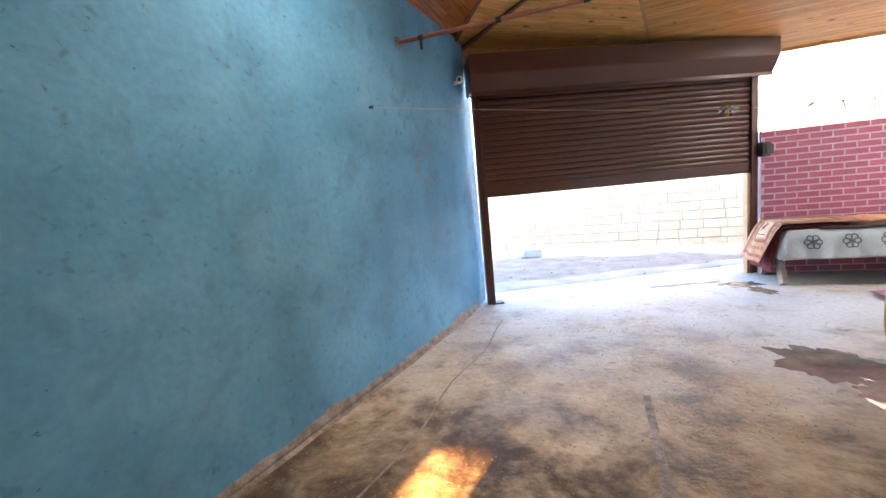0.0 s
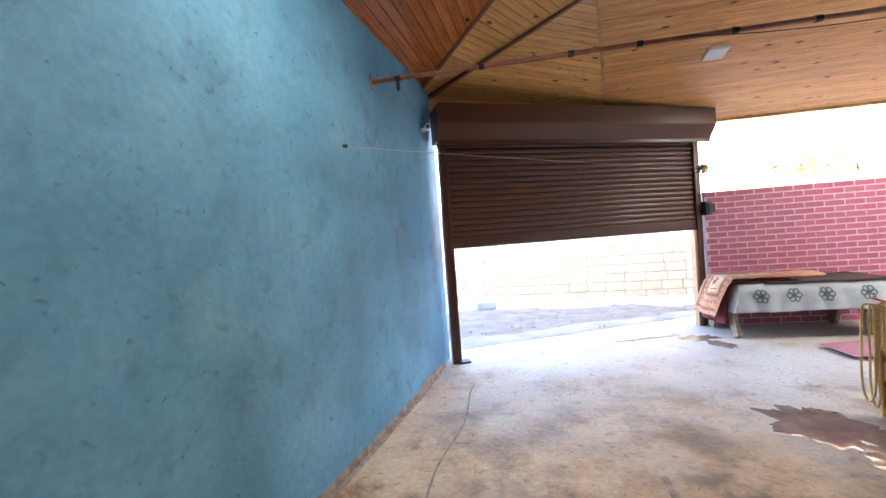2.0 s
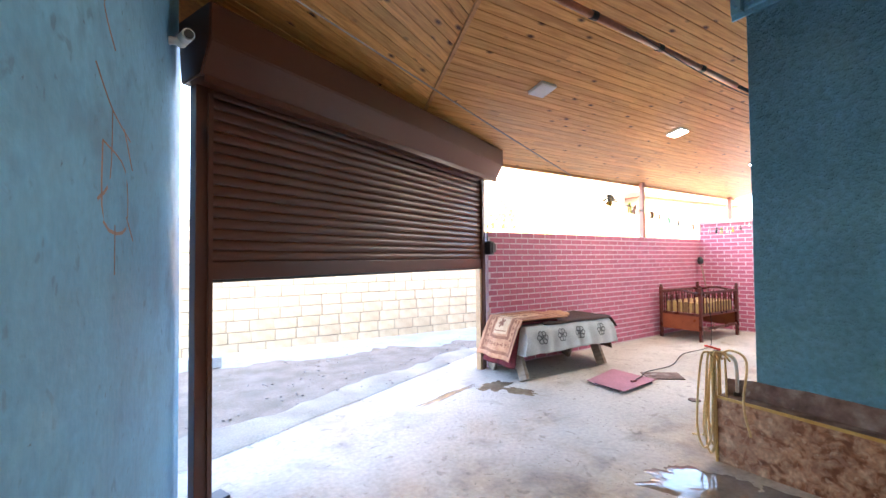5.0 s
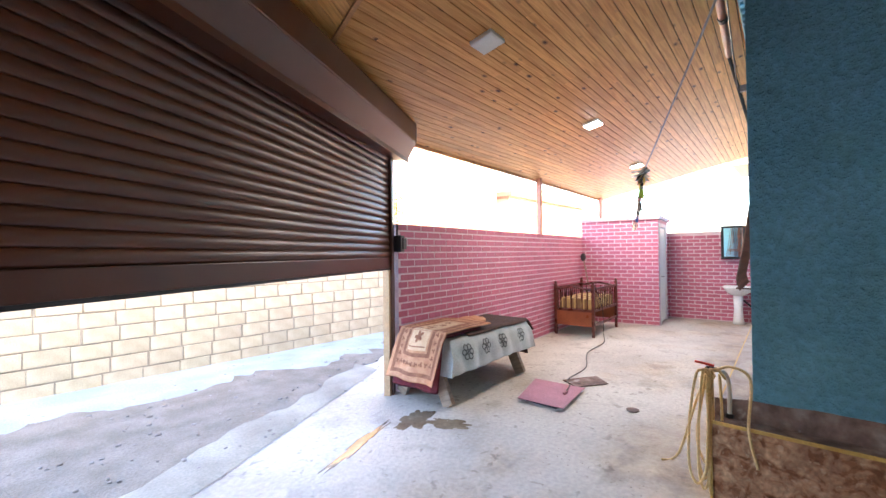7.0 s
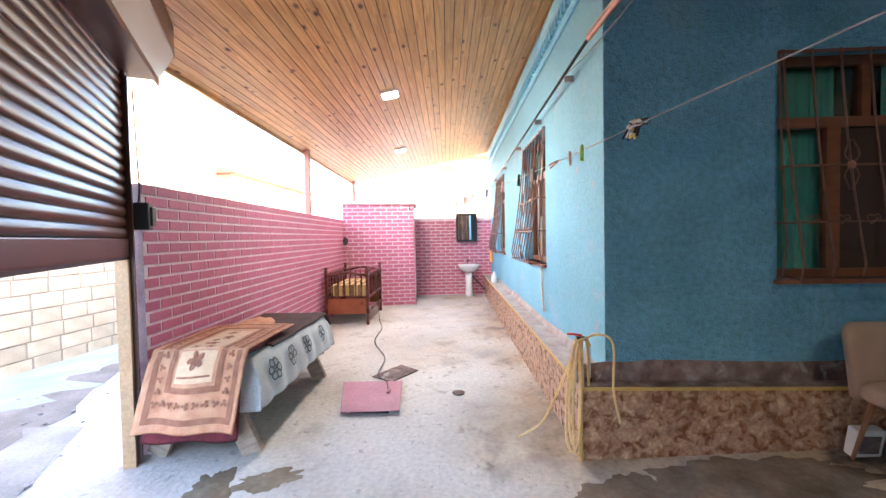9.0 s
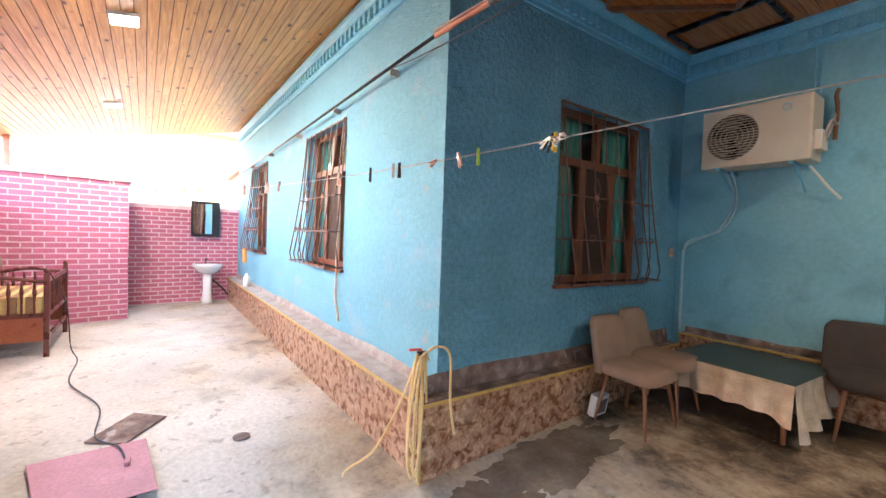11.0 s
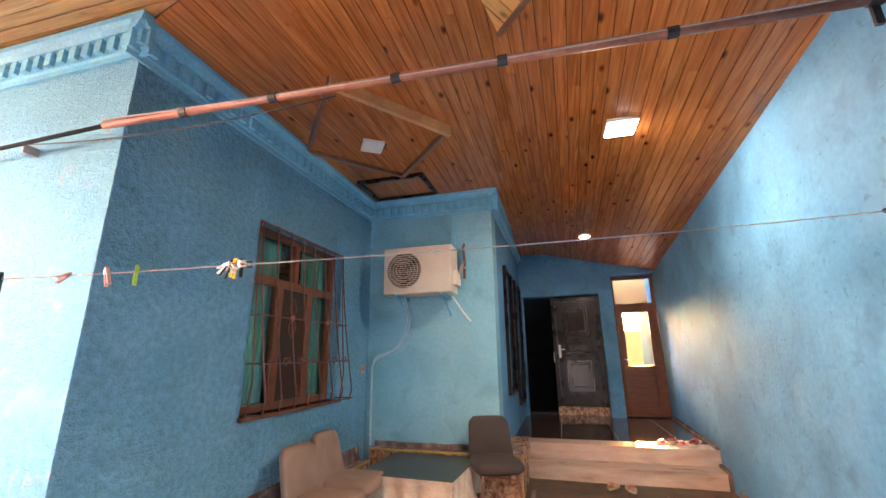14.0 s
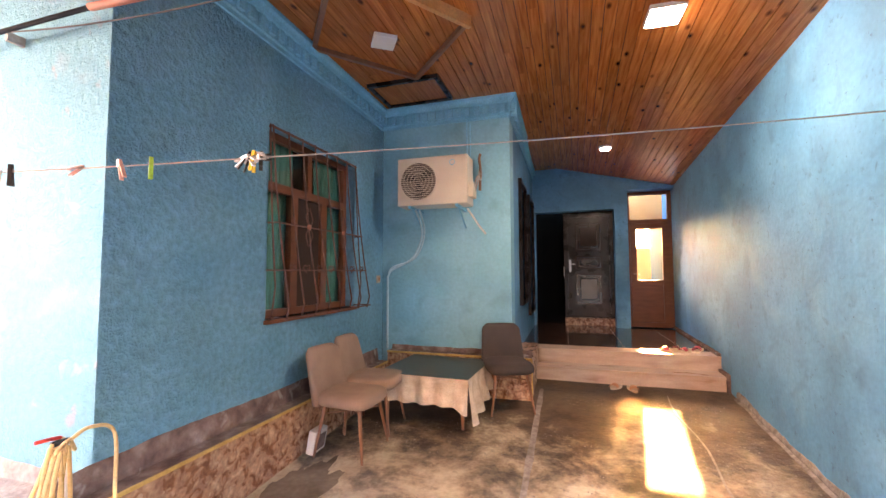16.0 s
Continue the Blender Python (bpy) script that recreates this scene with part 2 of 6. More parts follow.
M["dark_back"] = material("dark_roof_space", [(0.02, 0.012, 0.008), (0.04, 0.02, 0.012)], 0.9)
M["brown_metal"] = material("brown_painted_metal", [(0.080, 0.029, 0.017), (0.095, 0.036, 0.021)], 0.32, scale=2, fine=90, bump=0.0, rough_var=0.03, fine_amount=0.06)
M["tan_metal"] = material("tan_post", [(0.45, 0.28, 0.15), (0.55, 0.36, 0.2)], 0.5, scale=3)
M["black_plastic"] = material("black_plastic", [(0.012, 0.012, 0.014), (0.03, 0.03, 0.033)], 0.4)
M["white_plastic"] = material("white_plastic", [(0.7, 0.68, 0.64), (0.8, 0.78, 0.74)], 0.4, scale=3, bump=0.0, fine_amount=0.05)
M["ceramic"] = material("white_ceramic", [(0.75, 0.75, 0.76), (0.82, 0.82, 0.83)], 0.12, bump=0)
M["roof_post"] = material("pinkish_brown_post", [(0.42, 0.17, 0.12), (0.5, 0.22, 0.16)], 0.5)
M["far_wall"] = material("far_white_facade", [(0.36, 0.36, 0.37), (0.42, 0.42, 0.42)], 0.9, scale=1, bump=0.1)
M["far_yellow"] = material("far_yellow_facade", [(0.42, 0.36, 0.26), (0.5, 0.42, 0.3)], 0.9, scale=1, bump=0.1)
M["far_red"] = material("far_red_roof", [(0.4, 0.12, 0.09), (0.5, 0.17, 0.12)], 0.8, scale=2)
M["step_stone"] = material("beige_step_facing", [(0.40, 0.27, 0.2), (0.55, 0.42, 0.33)], 0.35, scale=3, fine=50, bump=0.1, stretch=(1, 4, 4))
M["tile_dark"] = material("polished_dark_tile", [(0.03, 0.018, 0.014), (0.09, 0.05, 0.035)], 0.08, scale=3, fine=20, bump=0.02, rough_var=0.04)
M["pvc_brown"] = material("brown_window_profile", [(0.14, 0.045, 0.018), (0.2, 0.07, 0.03)], 0.4, scale=4, stretch=(1, 1, 5), fine=60, bump=0.05)
M["door_metal"] = material("dark_brown_moulded_door", [(0.012, 0.007, 0.006), (0.018, 0.011, 0.009)], 0.3, scale=5, bump=0.0, spec=0.3, fine_amount=0.05)
# Recess shade and edge highlights of the door panels, set by two colours.
M["door_field"] = material("door_panel_recess_shade", [(0.006, 0.004, 0.004), (0.01, 0.007, 0.006)], 0.25, scale=5, bump=0.0, fine_amount=0.05)
M["door_gloss"] = material("door_moulding_highlight", [(0.035, 0.022, 0.019), (0.045, 0.03, 0.026)], 0.14, scale=5, bump=0.0, rough_var=0.02, fine_amount=0.05)
# Orange brightened to look sunlit; the face towards the door gets no sun.
M["back_eave"] = material("eave_sun_in_colour", [(0.50, 0.22, 0.075), (0.58, 0.28, 0.10)], 0.8)
# Near-black in place of shade; no specular, so daylight never shows on it.
M["near_black"] = material("shade_black", [(0.002, 0.002, 0.002), (0.004, 0.0035, 0.003)], 1.0, bump=0, spec=0.0)
M["curtain"] = material("teal_curtain", [(0.02, 0.13, 0.105), (0.035, 0.20, 0.165)], 0.9, scale=5, stretch=(4, 4, 1), bump=0.1)
M["grille"] = material("brown_painted_iron", [(0.085, 0.032, 0.022), (0.16, 0.068, 0.047)], 0.5, scale=20, bump=0.1)
M["chair_beige"] = material("beige_chair_fabric", [(0.26, 0.17, 0.12), (0.34, 0.23, 0.17)], 0.9, scale=5, fine=300, bump=0.3, bump_dist=0.001)
M["chair_dark"] = material("dark_taupe_fabric", [(0.04, 0.03, 0.027), (0.065, 0.048, 0.042)], 0.9, scale=5, fine=300, bump=0.3, bump_dist=0.001)
M["leg_wood"] = material("brown_wood_leg", [(0.16, 0.065, 0.03), (0.26, 0.11, 0.05)], 0.4, scale=8, stretch=(1, 1, 0.2), bump=0.05)
M["table_top"] = material("dark_green_oilcloth", [(0.04, 0.052, 0.045), (0.052, 0.065, 0.057)], 0.42, scale=4, bump=0.05, rough_var=0.03, spec=0.35)
M["lace"] = material("cream_lace_cloth", [(0.45, 0.34, 0.24), (0.66, 0.55, 0.42)], 0.85, scale=9, fine=120, bump=0.3)
M["crib_wood"] = material("mahogany_crib_wood", [(0.06, 0.012, 0.01), (0.13, 0.03, 0.02)], 0.3, scale=6, bump=0.04)
M["crib_panel"] = material("red_brown_crib_panel", [(0.22, 0.06, 0.025), (0.32, 0.1, 0.04)], 0.35, scale=4, bump=0.04)
M["white_cloth"] = material("white_table_cloth", [(0.42, 0.46, 0.48), (0.52, 0.56, 0.58)], 0.85, scale=5, fine=90, bump=0.2)
M["cloth_grey"] = material("grey_flower_print", [(0.06, 0.07, 0.08), (0.14, 0.15, 0.16)], 0.9, scale=20)
M["carpet_dark"] = material("dark_red_carpet_edge", [(0.10, 0.012, 0.02), (0.2, 0.03, 0.045)], 0.95, scale=20, fine=200, bump=0.4)
M["carpet_tan"] = material("tan_carpet_field", [(0.42, 0.18, 0.095), (0.56, 0.30, 0.17)], 0.95, scale=12, fine=200, bump=0.4)
M["carpet_cream"] = material("cream_carpet_medallion", [(0.58, 0.37, 0.22), (0.66, 0.46, 0.29)], 0.95, scale=20, fine=200, bump=0.4)
M["carpet_brown"] = material("dark_brown_carpet", [(0.03, 0.016, 0.014), (0.07, 0.035, 0.028)], 0.95, scale=10, fine=200, bump=0.4)
M["beam_wood"] = material("grey_old_timber", [(0.22, 0.16, 0.12), (0.38, 0.3, 0.24)], 0.9, scale=6, stretch=(1, 1, 4), bump=0.4)
M["plate_pink"] = material("faded_pink_sheet", [(0.33, 0.13, 0.17), (0.45, 0.2, 0.25)], 0.6, scale=3, bump=0.1)
M["hose"] = material("yellow_hose", [(0.62, 0.42, 0.17), (0.72, 0.52, 0.25)], 0.35, scale=6, bump=0)
M["red_plastic"] = material("red_plastic", [(0.6, 0.03, 0.03), (0.7, 0.05, 0.04)], 0.35, bump=0)
M["copper_pipe"] = material("orange_brown_pipe", [(0.24, 0.08, 0.045), (0.42, 0.16, 0.09)], 0.4, scale=8, bump=0.05)
M["rope"] = material("grey_washing_line", [(0.35, 0.3, 0.28), (0.45, 0.4, 0.37)], 0.8)
M["steel"] = material("worn_steel", [(0.4, 0.4, 0.4), (0.5, 0.5, 0.5)], 0.3, metal=1.0)
M["leaf"] = material("green_leaves", [(0.09, 0.12, 0.02), (0.20, 0.20, 0.04)], 0.7, scale=3, island=0.3)
M["bark"] = material("tree_bark", [(0.1, 0.07, 0.05), (0.16, 0.12, 0.09)], 0.9)
M["block_i"] = material("limestone_block_far", [(0.36, 0.29, 0.185), (0.45, 0.375, 0.26)], 0.9, scale=5, fine=80, bump=0.6, island=0.09)
M["carpet_brown2"] = material("rust_brown_carpet_pattern", [(0.22, 0.085, 0.045), (0.32, 0.14, 0.08)], 0.95, scale=14, fine=200, bump=0.3)
M["scar"] = material("brownish_plaster_scar", [(0.19, 0.12, 0.10), (0.28, 0.18, 0.15)], 0.8, scale=12)
M["peg_orange"] = material("orange_plastic_bag", [(0.7, 0.25, 0.04), (0.8, 0.35, 0.08)], 0.5)
M["peg_red"] = material("red_shoe", [(0.35, 0.03, 0.05), (0.5, 0.06, 0.08)], 0.6)
M["ac_body"] = material("cream_painted_metal", [(0.62, 0.53, 0.42), (0.7, 0.62, 0.5)], 0.4, scale=3, bump=0.0, fine_amount=0.04)
M["ac_dark"] = material("dark_fan_recess", [(0.10, 0.07, 0.05), (0.16, 0.12, 0.09)], 0.7, bump=0)
M["lamp_on"] = emitter("lit_lamp_panel", (1.0, 0.9, 0.75), 6.5)
M["lamp_small"] = emitter("lit_small_lamp", (1.0, 0.88, 0.7), 3.0)
M["lamp_cool"] = emitter("lit_lamp_panel_cool", (1.0, 0.95, 0.92), 8.0)


def glass_material(name, color, rough, ior=1.1):
    m = bpy.data.materials.new(name)
    m.use_nodes = True
    b = m.node_tree.nodes["Principled BSDF"]
    b.inputs["Base Color"].default_value = (*color, 1)
    b.inputs["Roughness"].default_value = rough
    b.inputs["Transmission Weight"].default_value = 1.0
    b.inputs["IOR"].default_value = ior
    return m


M["glass"] = glass_material("window_glass", (0.85, 0.9, 0.9), 0.02, 1.42)
M["stripe_ochre"] = material("ochre_mattress_stripe", [(0.52, 0.36, 0.13), (0.62, 0.46, 0.2)], 0.9, scale=8)
M["stripe_dark"] = material("brown_mattress_stripe", [(0.22, 0.13, 0.06), (0.32, 0.2, 0.1)], 0.9, scale=8)
M["ledge_grey"] = material("pale_grey_cement_ledge", [(0.24, 0.2, 0.19), (0.42, 0.39, 0.38)], 0.9, scale=6, fine=40, bump=0.8, bump_dist=0.01, fine_detail=7)
M["screen_mesh"] = material("brown_insect_mesh", [(0.035, 0.018, 0.013), (0.055, 0.03, 0.02)], 0.8, scale=4, fine=200, bump=0.2, fine_amount=0.2)
M["pale_pipe"] = material("pale_blue_painted_hose", [(0.36, 0.56, 0.64), (0.46, 0.66, 0.72)], 0.5, scale=4, bump=0)
M["rubble"] = material("grey_rubble_ridge", [(0.16, 0.13, 0.11), (0.34, 0.30, 0.27)], 0.95, scale=14, fine=60, bump=1.0, bump_dist=0.01, fine_detail=7)
M["post_tan"] = material("pale_timber_post", [(0.50, 0.34, 0.2), (0.6, 0.44, 0.28)], 0.8, scale=5)
M["warm_glass"] = glass_material("warm_obscured_glass", (0.34, 0.235, 0.12), 0.1)
M["clear_glass"] = glass_material("clear_transom_glass", (0.9, 0.9, 0.88), 0.02)
M["mirror"] = material("mirror_glass", [(0.8, 0.85, 0.85), (0.82, 0.87, 0.87)], 0.03, metal=1.0, bump=0, rough_var=0.01)


def yard_concrete():
    """Concrete that is darker and browner in the passage, paler in the yard; the border between them is uneven."""
    m = material("yard_concrete", [(0.34, 0.31, 0.27), (0.47, 0.435, 0.39), (0.56, 0.525, 0.475)], 0.72, scale=0.9, fine=26, bump=0.8, bump_dist=0.009, fine_amount=0.24, rough_var=0.25, detail=12, grit=(110, 0.0025), fine_detail=7,
                 blot=[(2.2, 0.57, 0.70, 0.35, (0.16, 0.13, 0.10)), (11.0, 0.62, 0.68, 0.45, (0.13, 0.105, 0.085)), (5.0, 0.62, 0.72, 0.5, (0.52, 0.47, 0.42))])
    n, ln = m.node_tree.nodes, m.node_tree.links
    b = n["Principled BSDF"]
    tc = n.new("ShaderNodeTexCoord")
    sep = n.new("ShaderNodeSeparateXYZ")
    ln.new(tc.outputs["Object"], sep.inputs[0])
    ns = n.new("ShaderNodeTexNoise")
    ns.inputs["Scale"].default_value, ns.inputs["Detail"].default_value, ns.inputs["Distortion"].default_value = 0.95, 10, 0.2
    ln.new(tc.outputs["Object"], ns.inputs["Vector"])
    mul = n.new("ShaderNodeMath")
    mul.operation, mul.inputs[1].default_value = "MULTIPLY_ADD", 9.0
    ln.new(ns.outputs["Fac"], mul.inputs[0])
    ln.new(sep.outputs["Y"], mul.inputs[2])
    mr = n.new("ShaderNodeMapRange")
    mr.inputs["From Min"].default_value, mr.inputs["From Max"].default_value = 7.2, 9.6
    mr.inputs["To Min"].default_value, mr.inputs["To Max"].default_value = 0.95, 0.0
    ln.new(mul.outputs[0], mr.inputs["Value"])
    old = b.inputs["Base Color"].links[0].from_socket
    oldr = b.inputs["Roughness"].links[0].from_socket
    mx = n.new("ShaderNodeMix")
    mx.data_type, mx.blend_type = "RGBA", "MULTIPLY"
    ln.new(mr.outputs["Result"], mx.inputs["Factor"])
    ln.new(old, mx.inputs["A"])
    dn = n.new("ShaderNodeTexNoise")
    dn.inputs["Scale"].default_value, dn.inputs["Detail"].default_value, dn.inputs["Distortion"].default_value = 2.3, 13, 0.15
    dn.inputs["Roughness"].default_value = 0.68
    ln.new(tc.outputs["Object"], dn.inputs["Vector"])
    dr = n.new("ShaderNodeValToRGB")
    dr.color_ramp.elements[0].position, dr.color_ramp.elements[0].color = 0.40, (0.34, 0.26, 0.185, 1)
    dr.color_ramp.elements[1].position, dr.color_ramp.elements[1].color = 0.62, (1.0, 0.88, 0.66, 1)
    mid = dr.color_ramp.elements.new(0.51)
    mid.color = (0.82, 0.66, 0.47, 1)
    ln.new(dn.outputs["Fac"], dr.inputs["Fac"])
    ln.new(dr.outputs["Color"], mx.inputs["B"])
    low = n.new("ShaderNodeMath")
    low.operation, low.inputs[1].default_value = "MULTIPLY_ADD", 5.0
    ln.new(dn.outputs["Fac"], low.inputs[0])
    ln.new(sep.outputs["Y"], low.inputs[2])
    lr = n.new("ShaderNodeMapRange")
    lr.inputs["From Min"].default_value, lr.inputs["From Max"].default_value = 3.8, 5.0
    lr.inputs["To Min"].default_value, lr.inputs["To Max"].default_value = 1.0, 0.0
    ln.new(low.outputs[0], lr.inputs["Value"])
    # a deeper brown multiplied in towards the steps
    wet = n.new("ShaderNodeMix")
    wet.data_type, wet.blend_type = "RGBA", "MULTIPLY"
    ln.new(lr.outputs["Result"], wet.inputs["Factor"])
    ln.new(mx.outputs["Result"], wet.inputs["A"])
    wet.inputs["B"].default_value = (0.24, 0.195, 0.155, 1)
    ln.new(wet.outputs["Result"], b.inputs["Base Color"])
    rm = n.new("ShaderNodeMath")
    rm.operation, rm.inputs[1].default_value = "MULTIPLY", 0.06
    ln.new(mr.outputs["Result"], rm.inputs[0])
    rs = n.new("ShaderNodeMath")
    rs.operation = "SUBTRACT"
    ln.new(oldr, rs.inputs[0])
    ln.new(rm.outputs[0], rs.inputs[1])
    ln.new(rs.outputs[0], b.inputs["Roughness"])
    return m


M["concrete"] = yard_concrete()


# ---- mesh helpers ----
def mesh_object(name, bm, mat, parent=None, label="", smooth=False, kind=""):
    me = bpy.data.meshes.new(name)
    bmesh.ops.recalc_face_normals(bm, faces=bm.faces)
    bm.to_mesh(me)
    bm.free()
    if smooth:
        me.shade_smooth()
    for one in (mat if isinstance(mat, (list, tuple)) else [mat]):
        me.materials.append(one)
    ob = new(name, me)
    if parent is not None:
        ob.parent = parent
    return tagged(ob, label=label, kind=kind)


part = mesh_object


def thing(name, label, category, m=None, group="", kind=""):
    ob = new(name)
    ob.empty_display_size = 0.1
    if m is not None:
        ob.matrix_world = m
    return tagged(ob, label, category, group, kind)


def box(bm, x0, x1, y0, y1, z0, z1, m=None, bevel=0.0, mi=0):
    pts = [(x, y, z) for z in (z0, z1) for y in (y0, y1) for x in (x0, x1)]
    vs = [bm.verts.new(m @ Vector(p) if m else p) for p in pts]
    fs = [bm.faces.new([vs[i] for i in f]) for f in ((0, 2, 3, 1), (4, 5, 7, 6), (0, 1, 5, 4), (2, 6, 7, 3), (0, 4, 6, 2), (1, 3, 7, 5))]
    for f in fs:
        f.material_index = mi
    if bevel:
        es = list({e for f in fs for e in f.edges})
        bmesh.ops.bevel(bm, geom=es, offset=bevel, segments=2, affect="EDGES", profile=0.6)
    return vs


def B(*a, **k):
    bm = bmesh.new()
    box(bm, *a, **k)
    return bm


def tube(bm, pts, r, seg=8, closed=False, radii=None):
    """A round rod along a line of points."""
    pts = [Vector(p) for p in pts]
    rings = []
    up = Vector((0, 0, 1))
    for i, p in enumerate(pts):
        a, b = pts[max(0, i - 1)], pts[min(len(pts) - 1, i + 1)]
        d = (b - a).normalized()
        ref = up if abs(d.z) < 0.9 else Vector((1, 0, 0))
        s = d.cross(ref).normalized()
        t = s.cross(d)
        rr = radii[i] if radii else r
        rings.append([bm.verts.new(p + (s * math.cos(2 * math.pi * k / seg) + t * math.sin(2 * math.pi * k / seg)) * rr) for k in range(seg)])
    for a, b in zip(rings, rings[1:]):
        for k in range(seg):
            bm.faces.new((a[k], a[(k + 1) % seg], b[(k + 1) % seg], b[k]))
    bm.faces.new(rings[0][::-1])
    bm.faces.new(rings[-1])
    return bm


def T(pts, r, seg=8, radii=None):
    return tube(bmesh.new(), pts, r, seg, radii=radii)


def sag(a, b, drop, n=16):
    a, b = Vector(a), Vector(b)
    return [a.lerp(b, i / n) - Vector((0, 0, drop * 4 * (i / n) * (1 - i / n))) for i in range(n + 1)]


def smooth_path(pts, n=6):
    """A Catmull-Rom line through the points."""
    pts = [Vector(p) for p in pts]
    out = []
    for i in range(len(pts) - 1):
        p0, p1, p2, p3 = pts[max(0, i - 1)], pts[i], pts[i + 1], pts[min(len(pts) - 1, i + 2)]
        for k in range(n):
            t = k / n
            out.append(0.5 * ((2 * p1) + (p2 - p0) * t + (2 * p0 - 5 * p1 + 4 * p2 - p3) * t * t + (3 * p1 - p0 - 3 * p2 + p3) * t ** 3))
    return out + [pts[-1]]


def frame_on(p, q):
    """The pose of a wall's own axes: x runs from p to q, y points to its left, z is up."""
    ang = math.degrees(math.atan2(q[1] - p[1], q[0] - p[0]))
    return pose(p[0], p[1], 0, 0, 0, ang), math.hypot(q[0] - p[0], q[1] - p[1])


def wall_with_holes(name, p, q, z0, z1, thick, mat, holes=(), label="", top=None):
    """A wall from p to q whose face lies on the line and whose body lies to the right of it; holes are (u0, u1, z0, z1).
    top: a height at q that differs from that at p."""
    m, length = frame_on(p, q)
    us = sorted({0.0, length, *[h[0] for h in holes], *[h[1] for h in holes]})
    bm = bmesh.new()
    for u0, u1 in zip(us, us[1:]):
        h = [(h[2], h[3]) for h in holes if h[0] <= u0 + 1e-6 and h[1] >= u1 - 1e-6]
        spans = [(z0, z1)] if not h else [(z0, h[0][0]), (h[0][1], z1)]
        for a, b in spans:
            if b - a < 1e-4:
                continue
            vs = box(bm, u0, u1, -thick, 0, a, b)
            if top is not None and b == z1:
                for v in vs[4:]:
                    v.co.z = z1 + (top - z1) * v.co.x / length
    bmesh.ops.remove_doubles(bm, verts=bm.verts, dist=1e-4)
    ob = mesh_object(name, bm, mat, label=label, kind="structure")
    ob.matrix_world = m
    return ob, m


# ---- plan ----
def west_x(y):
    return -1.625 + 0.041 * y


def f1_y(x):
    return 3.59 + 0.025 * (x - 2.24)


def pink_y(x):
    return 6.80 + 0.0575 * (x - 2.2)


def floor_z(x, y):
    """The yard's floor: level by the gate, rising gently to the steps."""
    t = min(max((4.0 - y) / 3.8, 0.0), 1.0)
    z = 0.19 * t + 0.025 * min(max((0.6 - y) / 0.8, 0.0), 1.0)
    if y > 6.9 + 0.1 * x:
        z -= 0.03 * min(2.0, y - 6.9 - 0.1 * x)
    return z


# ground: one sheet to the horizon
bm = bmesh.new()
xs = sorted({-400, -100, -30, -12, 30, 100, 400, *np.round(np.arange(-6, 14, 0.25), 3).tolist()})
ys = sorted({-400, -100, -30, -12, 30, 100, 400, *np.round(np.arange(-5, 14, 0.25), 3).tolist()})
grid = [[bm.verts.new((x, y, floor_z(x, y) + 0.006 * noise.noise(Vector((x * 1.3, y * 1.3, 0))))) for x in xs] for y in ys]
for j in range(len(ys) - 1):
    for i in range(len(xs) - 1):
        bm.faces.new((grid[j][i], grid[j][i + 1], grid[j + 1][i + 1], grid[j + 1][i]))
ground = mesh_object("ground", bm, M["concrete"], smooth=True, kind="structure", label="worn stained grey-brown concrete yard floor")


def ground_patch(name, center, rx, ry, mat, label, turn=0.0, seed=0, lift=0.004, n=110, rough=0.35):
    """An uneven sheet lying on the ground."""
    bm = bmesh.new()
    rings = []
    for k in range(1, 7):
        ring = []
        for i in range(n):
            a = 2 * math.pi * i / n
            r = 1 + rough * noise.noise(Vector((math.cos(a) * 1.7 + seed * 5.1, math.sin(a) * 1.7, seed))) + rough * 0.5 * noise.noise(Vector((math.cos(a) * 5 + seed, math.sin(a) * 5, seed))) + rough * 0.22 * noise.noise(Vector((math.cos(a) * 13 + seed, math.sin(a) * 13, seed)))
            r *= k / 6
            x, y = math.cos(a) * rx * r, math.sin(a) * ry * r
            c, s = math.cos(turn), math.sin(turn)
            X, Y = center[0] + c * x - s * y, center[1] + s * x + c * y
            ring.append(bm.verts.new((X, Y, floor_z(X, Y) + 0.006 * noise.noise(Vector((X * 1.3, Y * 1.3, 0))) + lift + (0.004 if k < 6 else 0))))
        rings.append(ring)
    X, Y = center
    c0 = bm.verts.new((X, Y, floor_z(X, Y) + lift + 0.006))
    for i in range(n):
        bm.faces.new((c0, rings[0][i], rings[0][(i + 1) % n]))
        for a, b in zip(rings, rings[1:]):
            bm.faces.new((a[i], b[i], b[(i + 1) % n], a[(i + 1) % n]))
    return mesh_object(name, bm, mat, smooth=True, kind="structure", label=label)



# walls: each face lies to the left of its line
# Its run south of the end wall is added to narrow the sun patch.
W_N, W_S = (west_x(5.3), 5.3), (west_x(-5.6), -5.6)
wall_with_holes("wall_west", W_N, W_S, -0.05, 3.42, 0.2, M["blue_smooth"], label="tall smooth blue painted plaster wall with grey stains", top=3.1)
HX, HY, AX, AY, ENDY = 2.24, f1_y(2.24), 0.65, 0.42, -3.0
PX = 0.43      # outer corner of the plinth beside the steps
F1E = (9.95, f1_y(9.95))
HOUSE_H = 3.7
WIN_Z = (1.18, 2.70)
WIN_WEST = (1.13 - AY, 2.45 - AY)
F1_WINS = [(1.68, 2.9), (5.0, 6.2)]
_, m_f2 = wall_with_holes("wall_house_west", (HX, AY), (HX, HY - 0.004), -0.05, HOUSE_H, 0.3, M["blue_rough"], [(*WIN_WEST, *WIN_Z)], label="rough teal blue stucco house wall")
